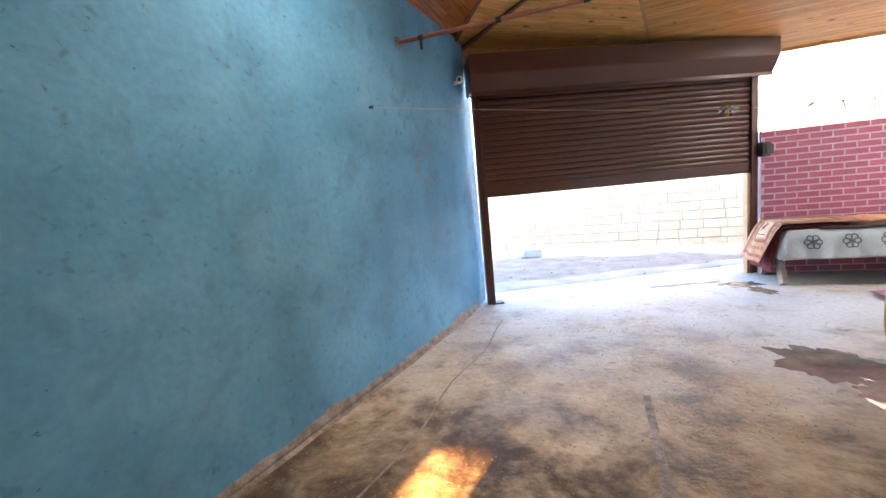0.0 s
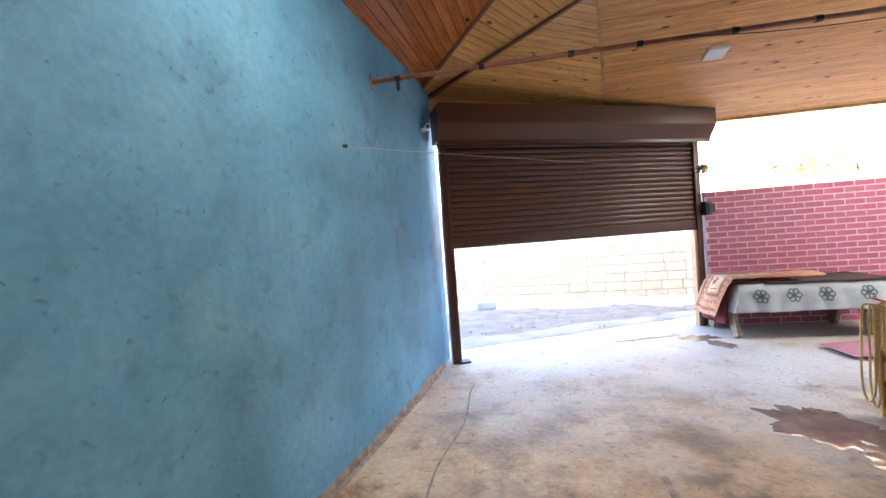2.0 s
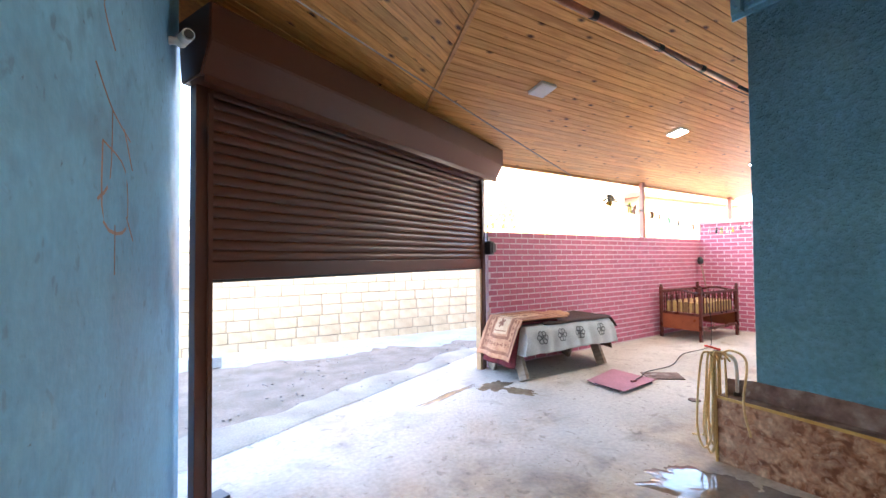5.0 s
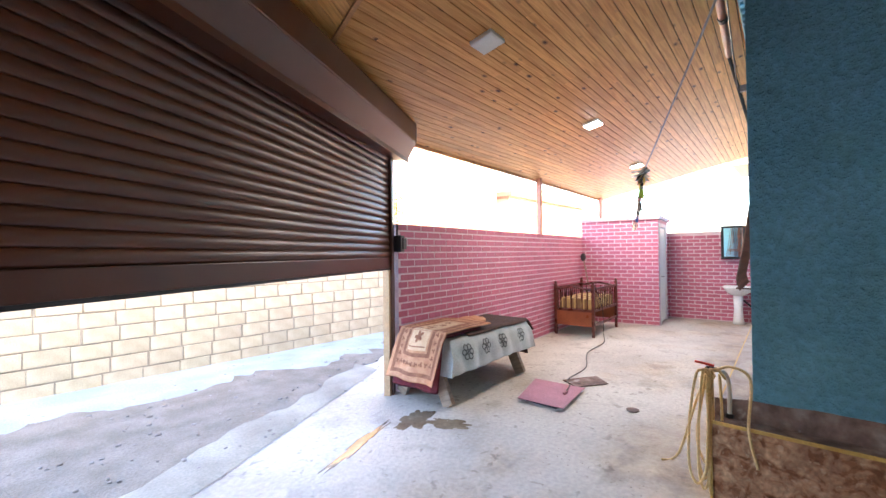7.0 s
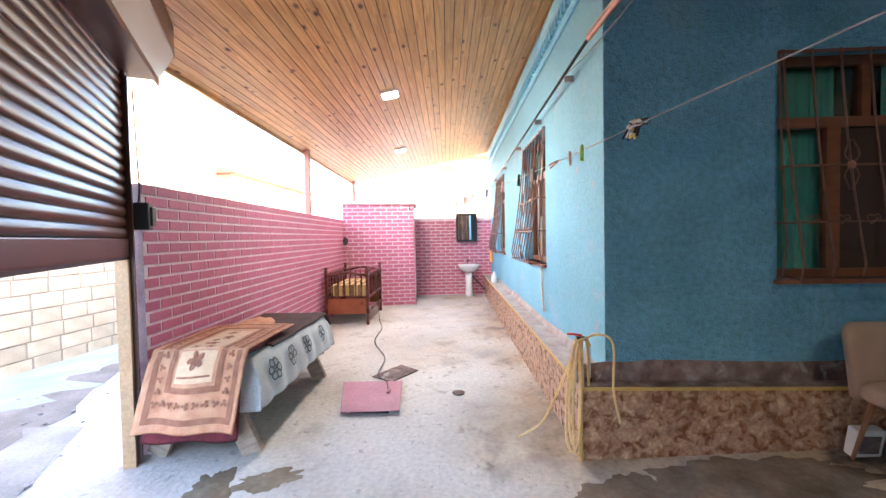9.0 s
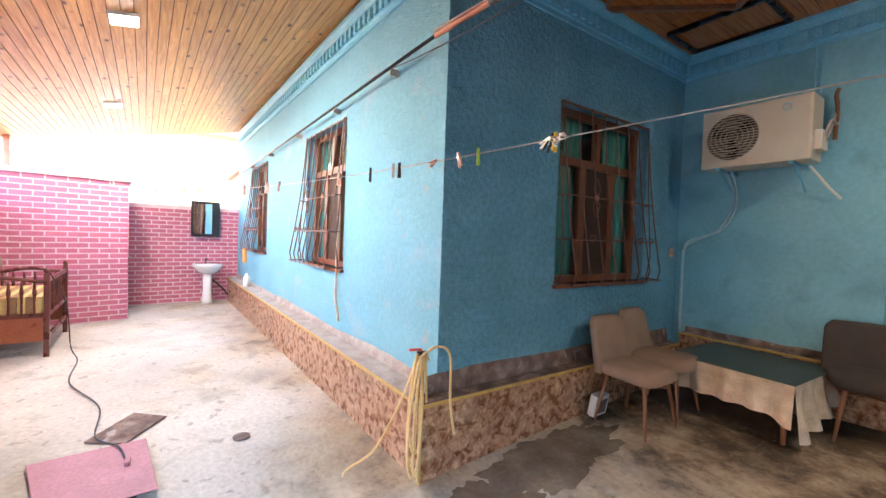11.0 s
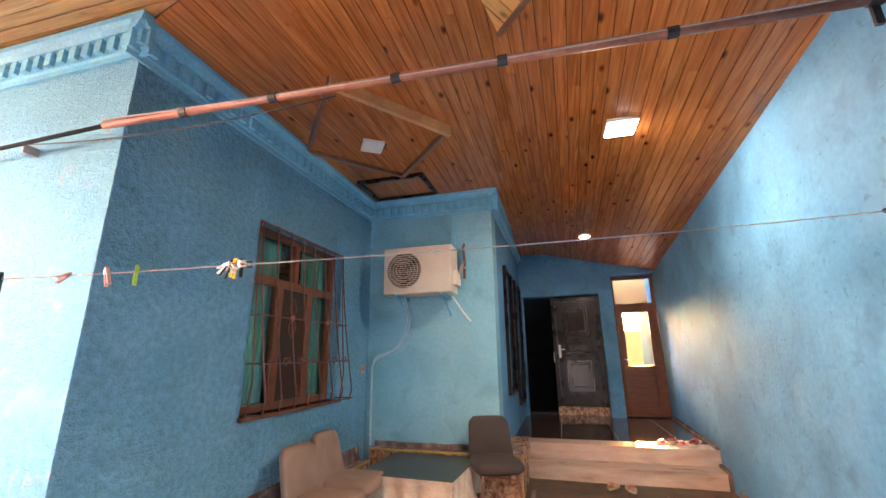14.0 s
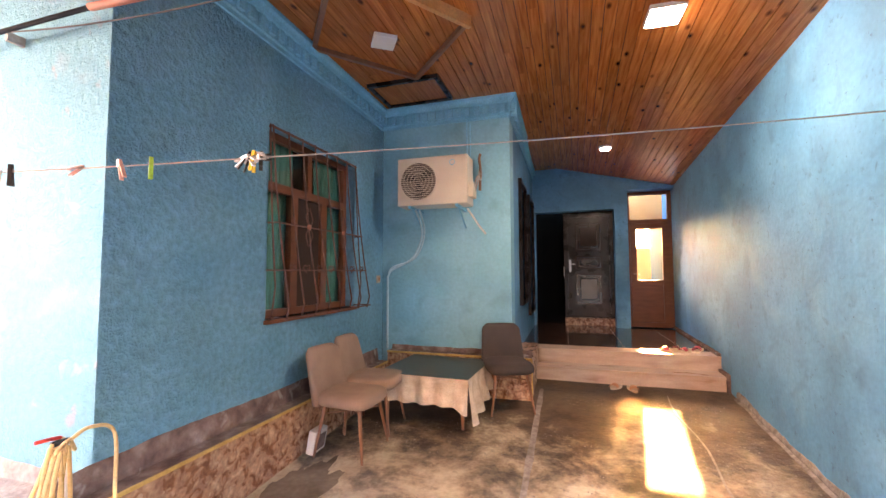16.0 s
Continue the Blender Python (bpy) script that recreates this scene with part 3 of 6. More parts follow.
_, m_f1 = wall_with_holes("wall_house_north", (HX + 0.002, HY), F1E, -0.05, HOUSE_H, 0.3, M["blue_lit"], [(a, b, *WIN_Z) for a, b in F1_WINS], label="rough blue stucco house wall, toned lighter as the lit face")
_, m_a = wall_with_holes("wall_annex_north", (AX, AY), (HX - 0.002, AY), -0.05, HOUSE_H, 0.3, M["blue_annex"], label="blue painted plaster wall of the jutting room, toned lighter as lit")
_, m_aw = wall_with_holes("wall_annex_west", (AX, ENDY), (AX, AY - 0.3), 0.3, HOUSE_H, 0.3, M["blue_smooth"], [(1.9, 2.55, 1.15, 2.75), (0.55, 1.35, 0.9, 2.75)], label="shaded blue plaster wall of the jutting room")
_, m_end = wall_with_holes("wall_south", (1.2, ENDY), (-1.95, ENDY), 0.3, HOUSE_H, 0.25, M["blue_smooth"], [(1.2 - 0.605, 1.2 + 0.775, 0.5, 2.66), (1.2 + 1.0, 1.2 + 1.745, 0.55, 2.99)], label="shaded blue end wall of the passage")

# rooms behind the openings, their shade put in as a near-black colour
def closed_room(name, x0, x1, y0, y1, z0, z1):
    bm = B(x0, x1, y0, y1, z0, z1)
    ob = mesh_object(name, bm, M["near_black"], kind="structure", label="room behind the wall, coloured near-black in place of shade")
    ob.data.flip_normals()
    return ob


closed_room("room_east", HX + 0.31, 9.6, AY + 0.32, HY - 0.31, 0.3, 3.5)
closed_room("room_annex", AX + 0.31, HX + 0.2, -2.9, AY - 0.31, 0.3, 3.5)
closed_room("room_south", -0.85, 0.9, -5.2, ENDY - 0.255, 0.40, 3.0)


# plinths with a yellow edge strip and a bare cement band above
def plinth(name, p, q, z_top, depth, label, rise=0.12, cement="mortar_edge"):
    m, length = frame_on(p, q)
    ob = mesh_object(name, B(0, length, -0.02, depth, -0.1, z_top - 0.012), M["plinth"], kind="structure", label=label)
    ob.matrix_world = m
    cap = mesh_object("plinth_cap", B(0, length, 0, depth + 0.004, z_top - 0.012, z_top), M[cement], kind="structure", label="bare cement ledge on the plinth")
    cap.matrix_world = m
    strip = mesh_object("plinth_edge_strip", B(0, length, depth + 0.001, depth + 0.012, z_top - 0.018, z_top + 0.002), M["yellow_trim"], kind="structure", label="thin yellow edge strip")
    strip.matrix_world = m
    bm = bmesh.new()
    n = int(length / 0.06)
    low = [bm.verts.new((i * length / n, 0.022 + 0.004 * noise.noise(Vector((i * 0.5, 1, 0))), z_top)) for i in range(n + 1)]
    mid = [bm.verts.new((i * length / n, 0.018 + 0.012 * noise.noise(Vector((i * 0.35, 3, 0))), z_top + rise * 0.5)) for i in range(n + 1)]
    top = [bm.verts.new((i * length / n, 0.004, z_top + rise + 0.45 * rise * noise.noise(Vector((i * 0.06 + length, 0.3, 2))) + 0.012 * noise.noise(Vector((i * 0.41, 0.2, 5))))) for i in range(n + 1)]
    for a, b in ((low, mid), (mid, top)):
        for i in range(n):
            bm.faces.new((a[i], a[i + 1], b[i + 1], b[i]))
    band = mesh_object("bare_plaster_band", bm, M[cement], smooth=True, kind="structure", label="crumbling unpainted cement band above the plinth")
    band.matrix_world = m
    return ob


plinth("plinth_west", (HX, AY + 0.15), (HX, HY + 0.2), 0.50, 0.14, "brown marbled stone plinth facing")
plinth("plinth_north", (HX + 0.002, HY), F1E, 0.50, 0.2, "brown marbled stone plinth facing", rise=0.07, cement="ledge_grey")
plinth("plinth_annex", (PX, AY), (HX - 0.14, AY), 0.62, 0.15, "brown marbled stone plinth facing", rise=0.045)
mesh_object("corner_strip", B(HX - 0.153, HX - 0.139, HY + 0.2, HY + 0.214, -0.05, 0.5), M["yellow_trim"], kind="structure")
mesh_object("corner_strip", B(PX - 0.012, PX, AY + 0.14, AY + 0.152, 0.12, 0.62), M["yellow_trim"], kind="structure")
mesh_object("plinth_annex_side", B(PX, AX, -0.5, AY, 0.1, 0.608), M["plinth"], kind="structure")


# cornice: a moulded strip with a row of small blocks
def cornice(p, q, z, m=None):
    m, length = frame_on(p, q)
    bm = bmesh.new()
    prof = [(0, -0.25), (0.018, -0.25), (0.018, -0.215), (0.03, -0.205), (0.03, -0.085), (0.05, -0.08), (0.065, -0.05), (0.085, -0.03), (0.09, 0.0), (0, 0)]
    ends = []
    for u, sgn in ((-0.0, -1), (length, 1)):
        ends.append([bm.verts.new((u, y, z + dz)) for y, dz in prof])
    n = len(prof)
    for i in range(n):
        bm.faces.new((ends[0][i], ends[0][(i + 1) % n], ends[1][(i + 1) % n], ends[1][i]))
    bm.faces.new(ends[0])
    bm.faces.new(ends[1][::-1])
    ob = mesh_object("cornice", bm, M["cornice"], kind="structure", label="light blue moulded cornice under the boarded ceiling")
    ob.matrix_world = m
    k = int(length / 0.105)
    bm = B(-0.025, 0.025, 0.031, 0.058, -0.19, -0.10)
    first = mesh_object("dentil", bm, M["cornice"], parent=ob)
    me = first.data
    first.location = (0.05, 0, z)
    for i in range(1, k):
        d = new("dentil", me)
        d.parent = ob
        d.location = (0.05 + i * 0.105, 0, z)


cornice((HX, AY + 0.03), (HX, HY + 0.09), 3.575)
cornice((HX - 0.09, HY), F1E, 3.60)
cornice((AX - 0.09, AY), (HX, AY), 3.575)
cornice((AX, ENDY), (AX, AY + 0.09), 3.565)

# ---- ceiling ----
def z_main(x, y):
    return 3.0 + 0.19 * (pink_y(x) + 0.13 - y)


def z_fold(y):
    return 3.58 - 0.034 * max(0.0, 0.6 - y)


def z_west(y):
    return 3.14 + 0.04 * y


HUB, HC, GC, TC, P1 = (0.39, 4.03), (HX, HY), (-1.44, 5.2), (0.80, 6.15), (0.17, 2.9)
GW = (-1.45, 5.0)      # where the second hip meets the west wall


def plane_z(a, b, c):
    n = (Vector(b) - Vector(a)).cross(Vector(c) - Vector(a))
    return lambda x, y: a[2] - (n.x * (x - a[0]) + n.y * (y - a[1])) / n.z


def z_corridor(x, y):
    f = z_fold(y)
    if x >= 0.17:
        return f
    wx = west_x(y)
    return z_west(y) + (f - z_west(y)) * (x - wx) / (0.17 - wx)


z_hub = 3.555
z_gc, z_gw = 3.27, 3.315
z_b = plane_z((*GW, z_gw), (*HUB, z_hub), (*P1, z_fold(2.9)))
z_c = plane_z((*GC, z_gc), (*HUB, z_hub), (*TC, z_main(*TC)))


def clip(poly, nx, ny, d):
    out = []
    for i, a in enumerate(poly):
        b = poly[(i + 1) % len(poly)]
        da, db = a[0] * nx + a[1] * ny - d, b[0] * nx + b[1] * ny - d
        if da <= 0:
            out.append(a)
        if (da < 0 < db) or (db < 0 < da):
            t = da / (da - db)
            out.append((a[0] + (b[0] - a[0]) * t, a[1] + (b[1] - a[1]) * t))
    return out


def boarded(name, poly, zf, angle, mat, width=0.088, gap=0.0065, label="varnished knotty pine board ceiling", piece=(1.8, 3.0)):
    """Boards that run at the angle, cut to the outline, above them a dark backing."""
    bm = bmesh.new()
    c, s = math.cos(angle), math.sin(angle)
    d0 = min(-s * x + c * y for x, y in poly)
    d1 = max(-s * x + c * y for x, y in poly)
    e0 = min(c * x + s * y for x, y in poly)
    e1 = max(c * x + s * y for x, y in poly)
    rnd = random.Random(name)
    d = d0
    while d < d1:
        strip = clip(clip(poly, -s, c, d + width - gap), s, -c, -d)
        e = e0 - rnd.uniform(0, piece[1])
        while e < e1 and len(strip) > 2:
            e_next = e + rnd.uniform(*piece)
            bit = clip(clip(strip, c, s, e_next - 0.002), -c, -s, -e)
            if len(bit) > 2:
                lo = [bm.verts.new((x, y, zf(x, y))) for x, y in bit]
                hi = [bm.verts.new((x, y, zf(x, y) + 0.012)) for x, y in bit]
                try:
                    bm.faces.new(lo[::-1])
                    for i in range(len(bit)):
                        j = (i + 1) % len(bit)
                        bm.faces.new((lo[i], lo[j], hi[j], hi[i]))
                except ValueError:
                    pass
            e = e_next
        d += width
    ob = mesh_object(name, bm, mat, kind="structure", label=label)
    back = bmesh.new()
    d = d0
    while d < d1:
        for e0_ in np.arange(e0, e1, 0.8):
            bit = clip(clip(clip(clip(poly, -s, c, d + 0.25), s, -c, -d), c, s, e0_ + 0.8), -c, -s, -e0_)
            if len(bit) > 2:
                lo = [back.verts.new((x, y, zf(x, y) + 0.014)) for x, y in bit]
                hi = [back.verts.new((x, y, zf(x, y) + 0.10)) for x, y in bit]
                back.faces.new(lo[::-1])
                back.faces.new(hi)
                for i in range(len(bit)):
                    j = (i + 1) % len(bit)
                    back.faces.new((lo[i], lo[j], hi[j], hi[i]))
        d += 0.25
    mesh_object("roof_deck", back, M["dark_back"], kind="structure", label="dark roof deck above the boards")
    return ob


g, gn = Vector((0.878, 0.479)), Vector((-0.479, 0.878))
over = 0.12
GC_o = (GC[0] + gn.x * over, GC[1] + gn.y * over)
TC_o = (TC[0] + gn.x * over, TC[1] + gn.y * over)
EC = (2.45, pink_y(2.45) + 0.2)
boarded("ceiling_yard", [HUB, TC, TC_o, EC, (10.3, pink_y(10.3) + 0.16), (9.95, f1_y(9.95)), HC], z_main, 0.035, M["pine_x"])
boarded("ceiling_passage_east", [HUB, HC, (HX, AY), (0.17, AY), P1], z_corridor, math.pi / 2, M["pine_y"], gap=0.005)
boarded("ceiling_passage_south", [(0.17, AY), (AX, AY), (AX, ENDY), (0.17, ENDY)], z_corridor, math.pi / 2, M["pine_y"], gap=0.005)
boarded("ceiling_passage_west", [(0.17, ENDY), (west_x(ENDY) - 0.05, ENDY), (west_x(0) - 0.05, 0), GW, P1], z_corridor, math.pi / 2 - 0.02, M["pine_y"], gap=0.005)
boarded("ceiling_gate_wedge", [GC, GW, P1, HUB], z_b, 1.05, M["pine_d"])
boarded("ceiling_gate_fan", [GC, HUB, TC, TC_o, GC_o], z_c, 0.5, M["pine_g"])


def trim(name, a, b, w=0.035, h=0.018, mat="wood_trim", label="narrow pine cover strip on the ceiling"):
    a, b = Vector(a), Vector(b)
    d = b - a
    q = d.to_track_quat("X", "Z").to_matrix().to_4x4()
    ob = mesh_object(name, B(0, d.length, -w / 2, w / 2, -h, 0.004), M[mat], kind="structure", label=label)
    ob.matrix_world = Matrix.Translation(a) @ q
    return ob


trim("trim", (*GW, z_gw), (*P1, z_fold(2.9)), mat="leg_wood")
trim("trim", (*GC, z_gc), (*HUB, z_hub), mat="leg_wood")
trim("trim", (*TC, z_main(*TC)), (*HUB, z_hub))
trim("trim", (*HC, z_main(*HC)), (*HUB, z_hub))

# roof edge board over the gate and the pink wall
trim("trim", (*TC_o, z_main(*TC_o) + 0.06), (*GC_o, z_c(*GC_o) + 0.06), w=0.03, h=0.1)
trim("trim", (*EC, z_main(*EC) + 0.06), (10.3, pink_y(10.3) + 0.16, z_main(10.3, pink_y(10.3) + 0.16) + 0.06), w=0.03, h=0.1)
trim("trim", (*TC_o, z_main(*TC_o) + 0.06), (*EC, z_main(*EC) + 0.06), w=0.03, h=0.1)

# the diamond-shaped panel and the hatch by the house
DZ = z_fold(2) - 0.012
dia = [(1.41, 2.86), (0.75, 1.96), (1.5, 1.18), (2.18, 1.98)]
hatch = thing("ceiling_panel", "diamond-shaped boarded ceiling panel with a lamp and raised wood strips", "ceiling panel", Matrix.Translation((1.46, 2.0, DZ)))
for i in range(4):
    a, b = Vector((*dia[i], 0)) - Vector((1.46, 2.0, 0)), Vector((*dia[(i + 1) % 4], 0)) - Vector((1.46, 2.0, 0))
    L = (b - a).length
    h = 0.085 if i == 0 else 0.03
    o = part("edge_beam" if i == 0 else "edge_strip", B(0, L, -0.02, 0.02, -h, 0.01), M["wood_trim"] if i == 0 else M["leg_wood"], hatch)
    o.matrix_local = Matrix.Translation(a) @ (b - a).to_track_quat("X", "Z").to_matrix().to_4x4()
hat2 = thing("ceiling_hatch", "dark-framed rectangular ceiling hatch above the corner", "hatch", Matrix.Translation((1.68, 0.88, DZ)))
for x0, x1, y0, y1 in ((-0.4, 0.4, 0.25, 0.29), (-0.4, 0.4, -0.29, -0.25), (-0.4, -0.36, -0.25, 0.25), (0.36, 0.4, -0.25, 0.25)):
    part("hatch_strip", B(x0, x1, y0, y1, -0.03, 0.01), M["door_metal"], hat2)
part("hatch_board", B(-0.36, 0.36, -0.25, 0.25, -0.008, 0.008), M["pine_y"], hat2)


# ---- lamps ----
def panel_lamp(x, y, zf, size, on, label, lamp=0.0, color=(1, 0.85, 0.68), mat="lamp_on", turn=2.0, tilt=0.0):
    z = zf(x, y)
    t = thing("ceiling_lamp", label, "ceiling lamp", pose(x, y, z, tilt, 0, turn))
    h = size / 2
    part("housing", B(-h, h, -h, h, -0.035, 0.0, bevel=0.006), M["white_plastic"], t)
    part("diffuser", B(-h + 0.012, h - 0.012, -h + 0.012, h - 0.012, -0.039, -0.0352), M[mat] if on else M["white_plastic"], t)
    if lamp:
        L = new("lamp_light", bpy.data.lights.new("lamp_light", "AREA"))
        L.data.shape, L.data.size, L.data.energy, L.data.color = "SQUARE", size, lamp, color
        L.matrix_world = pose(x, y, z - 0.06, tilt, 0, turn)
    return t


panel_lamp(1.76, 5.24, z_main, 0.21, False, "unlit square white panel lamp on the pine ceiling", tilt=-10.8)
panel_lamp(4.45, 5.42, z_main, 0.21, True, "lit square panel lamp on the pine ceiling", 3.5, mat="lamp_cool", tilt=-10.8)
panel_lamp(7.5, 5.75, z_main, 0.21, True, "lit square panel lamp on the pine ceiling near the washbasin", 3.5, mat="lamp_cool", tilt=-10.8)
panel_lamp(-0.66, 1.85, z_corridor, 0.24, True, "brightly lit warm square panel lamp over the passage", 0.6, (1, 0.72, 0.42))
panel_lamp(1.53, 1.90, lambda x, y: DZ - 0.004, 0.2, False, "unlit square white panel lamp in the diamond panel", turn=35)
bm = bmesh.new()
bmesh.ops.create_cone(bm, cap_ends=True, segments=24, radius1=0.085, radius2=0.09, depth=0.03)
fl = thing("downlight", "small round lit lamp on the passage ceiling", "ceiling lamp", Matrix.Translation((-0.52, -1.2, z_corridor(-0.52, -1.2) - 0.02)))
part("rim", bm, M["white_plastic"], fl)
bm = bmesh.new()
bmesh.ops.create_cone(bm, cap_ends=True, segments=24, radius1=0.07, radius2=0.07, depth=0.006)
part("diffuser", bm, M["lamp_small"], fl).location = (0, 0, -0.018)

# ---- steps and platform at the end of the passage ----
wx = west_x(-1.5)
PZ = 0.55       # height of the platform
mesh_object("platform", B(wx - 0.1, AX, ENDY - 0.25, -0.5, 0.0, PZ - 0.026), M["step_stone"], kind="structure", label="raised platform before the doors")
mesh_object("platform_floor", B(wx - 0.1, AX, ENDY - 0.25, -0.78, PZ - 0.025, PZ), M["tile_dark"], kind="structure", label="polished dark brown stone floor")
mesh_object("platform_border", B(wx - 0.1, AX, -0.779, -0.485, PZ - 0.025, PZ), M["step_stone"], kind="structure", label="beige stone border of the platform")
mesh_object("step", B(wx - 0.1, PX, -0.499, -0.22, 0.0, 0.354), M["step_stone"], kind="structure", label="beige stone step")
mesh_object("step_tread", B(wx - 0.1, PX, -0.498, -0.205, 0.355, 0.376), M["step_stone"], kind="structure", label="beige stone tread")
for k in range(3):
    mesh_object("floor_joint", B(-1.35 + k * 0.7, -1.347 + k * 0.7, ENDY, -0.79, PZ + 0.0002, PZ + 0.0014), M["step_stone"], kind="structure")
mesh_object("skirting", B(-1.0, -0.775, ENDY, ENDY + 0.012, PZ, 0.69), M["plinth"], kind="structure", label="marbled stone skirting")
mesh_object("threshold", B(-0.775, 0.095, ENDY - 0.1, ENDY + 0.014, PZ, 0.69), M["plinth"], kind="structure", label="marbled stone threshold")
for y0, y1, top in ((ENDY, -0.5, PZ + 0.035), (-0.499, -0.19, 0.376 + 0.035)):
    m_, len_ = frame_on((west_x(y1), y1), (west_x(y0), y0))
    mesh_object("wall_skirting", B(0, len_, -0.01, 0.035, 0.0, top, bevel=0.008), M["mortar_edge"], kind="structure", label="narrow stone skirting along the blue wall").matrix_world = m_

# ---- gate ----
GL, GR = Vector((-1.26, 5.12, 0)), Vector((2.08, 6.84, 0))
m_gate, gate_len = frame_on(GL, GR)
gate = thing("roller_gate", "half-open brown metal roller gate with a box above and two posts", "roller gate", m_gate)
SH_B, SH_T = 1.42, 2.72
bm = bmesh.new()
slat_h = 0.072
n = int((SH_T - SH_B - 0.12) / slat_h)
first = None
for i in range(n):
    z = SH_B + 0.12 + i * slat_h
    if first is None:
        b2 = bmesh.new()
        rows = []
        for k in range(7):
            a = k / 6
            rows.append([b2.verts.new((u, -0.012 * math.sin(math.pi * a) ** 0.8 - 0.001, a * (slat_h - 0.001))) for u in (0.02, gate_len - 0.02)])
        for a, b in zip(rows, rows[1:]):
            b2.faces.new((a[0], a[1], b[1], b[0]))
        back = [b2.verts.new((u, 0.012, zz)) for zz in (0, slat_h - 0.001) for u in (0.02, gate_len - 0.02)]
        b2.faces.new((back[0], back[1], back[3], back[2]))
        b2.faces.new((rows[0][0], rows[0][1], back[1], back[0]))
        b2.faces.new((rows[-1][0], rows[-1][1], back[3], back[2]))
        first = part("slat", b2, M["brown_metal"], gate, "dark brown curved slat")
        me = first.data
        for q in me.polygons:
            q.use_smooth = q.index < 6
        o = first
    else:
        o = new("slat", me)
        o.parent = gate
    o.location = (0, 0, z)
part("shutter_back", B(0.02, gate_len - 0.02, 0.0125, 0.018, SH_B + 0.1, 2.75), M["brown_metal"], gate)
part("bottom_bar", B(0.02, gate_len - 0.02, -0.018, 0.018, SH_B, SH_B + 0.118, bevel=0.006), M["brown_metal"], gate, "plain dark brown bottom bar of the shutter")
part("seal", B(0.02, gate_len - 0.02, -0.012, 0.012, SH_B - 0.02, SH_B), M["black_plastic"], gate)
# box: a folded hood with a slanted lower front
bm = bmesh.new()
prof = [(0.06, 2.66), (-0.19, 2.66), (-0.30, 2.845), (-0.30, 3.07), (0.10, 3.07)]
e = [[bm.verts.new((u, y, z)) for y, z in prof] for u in (-0.12, gate_len + 0.10)]
for i in range(5):
    bm.faces.new((e[0][i], e[0][(i + 1) % 5], e[1][(i + 1) % 5], e[1][i]))
bm.faces.new(e[0])
bm.faces.new(e[1][::-1])
bmesh.ops.bevel(bm, geom=bm.edges[:], offset=0.008, segments=2, affect="EDGES")
part("shutter_box", bm, M["brown_metal"], gate, "brown painted metal box of the roller shutter")
part("box_flange", B(-0.1, gate_len + 0.08, -0.205, -0.19, 2.62, 2.665), M["brown_metal"], gate)
for u, nm in ((-0.02, "left"), (gate_len, "right")):
    p = part("post", B(u - 0.05, u + 0.05, -0.03, 0.05, -0.06, 3.0, bevel=0.004), M["brown_metal"], gate, "dark brown metal gate post")
    part("guide_rail", B(u - (0.03 if u > 1 else -0.05), u - (0.055 if u > 1 else -0.02), -0.045, -0.031, 0.0, 2.62), M["brown_metal"], p)
part("post_face", B(gate_len - 0.10, gate_len - 0.052, -0.02, 0.05, -0.04, 1.40), M["tan_metal"], gate, "tan coloured side of the gate post")
part("post_foot", B(-0.02, 0.14, -0.06, 0.06, -0.06, 0.02), M["black_plastic"], gate, "small dark foot plate")

_, m_h1 = wall_with_holes("gate_header", (TC[0] + gn.x * -0.02, TC[1] + gn.y * -0.02), (GC[0], GC[1] - 0.02), 3.0, z_main(*TC) + 0.03, 0.03, M["wood_trim"], top=z_west(5.25) + 0.03, label="pine board closing the gap above the gate")
_, m_h2 = wall_with_holes("gate_header", (2.3, 6.93), (TC[0], TC[1]), 2.9, z_main(2.3, 6.9) + 0.03, 0.03, M["wood_trim"], top=z_main(*TC) + 0.03, label="pine board closing the gap above the gate")

lock = thing("control_box", "black plastic control box on the gate post", "control box", m_gate @ pose(gate_len + 0.05, 0, 0))
part("case", B(-0.02, 0.17, -0.12, -0.03, 1.60, 1.79, bevel=0.008), M["black_plastic"], lock)
part("cover", B(0.02, 0.13, -0.135, -0.1205, 1.63, 1.76, bevel=0.004), M["black_plastic"], lock)
part("cable", T(smooth_path([(0.0, -0.06, 1.79), (-0.01, -0.07, 1.9), (0.01, -0.06, 2.1), (0.0, -0.05, 2.6)]), 0.006), M["black_plastic"], lock)

# security camera in the corner by the wall
cx, cy = west_x(4.8), 4.8
cam_t = thing("security_camera", "white bullet security camera high on the blue wall", "security camera", pose(cx + 0.0, cy, 2.78))
part("bracket", T([(0, 0, 0), (0.05, -0.01, 0.0), (0.07, -0.02, 0.03)], 0.022, 12), M["white_plastic"], cam_t)
part("body", T([(0.05, 0.06, 0.03), (0.10, -0.12, 0.0)], 0.032, 16), M["white_plastic"], cam_t)
part("lens", T([(0.101, -0.121, 0.0), (0.103, -0.128, -0.001)], 0.024, 16), M["black_plastic"], cam_t)


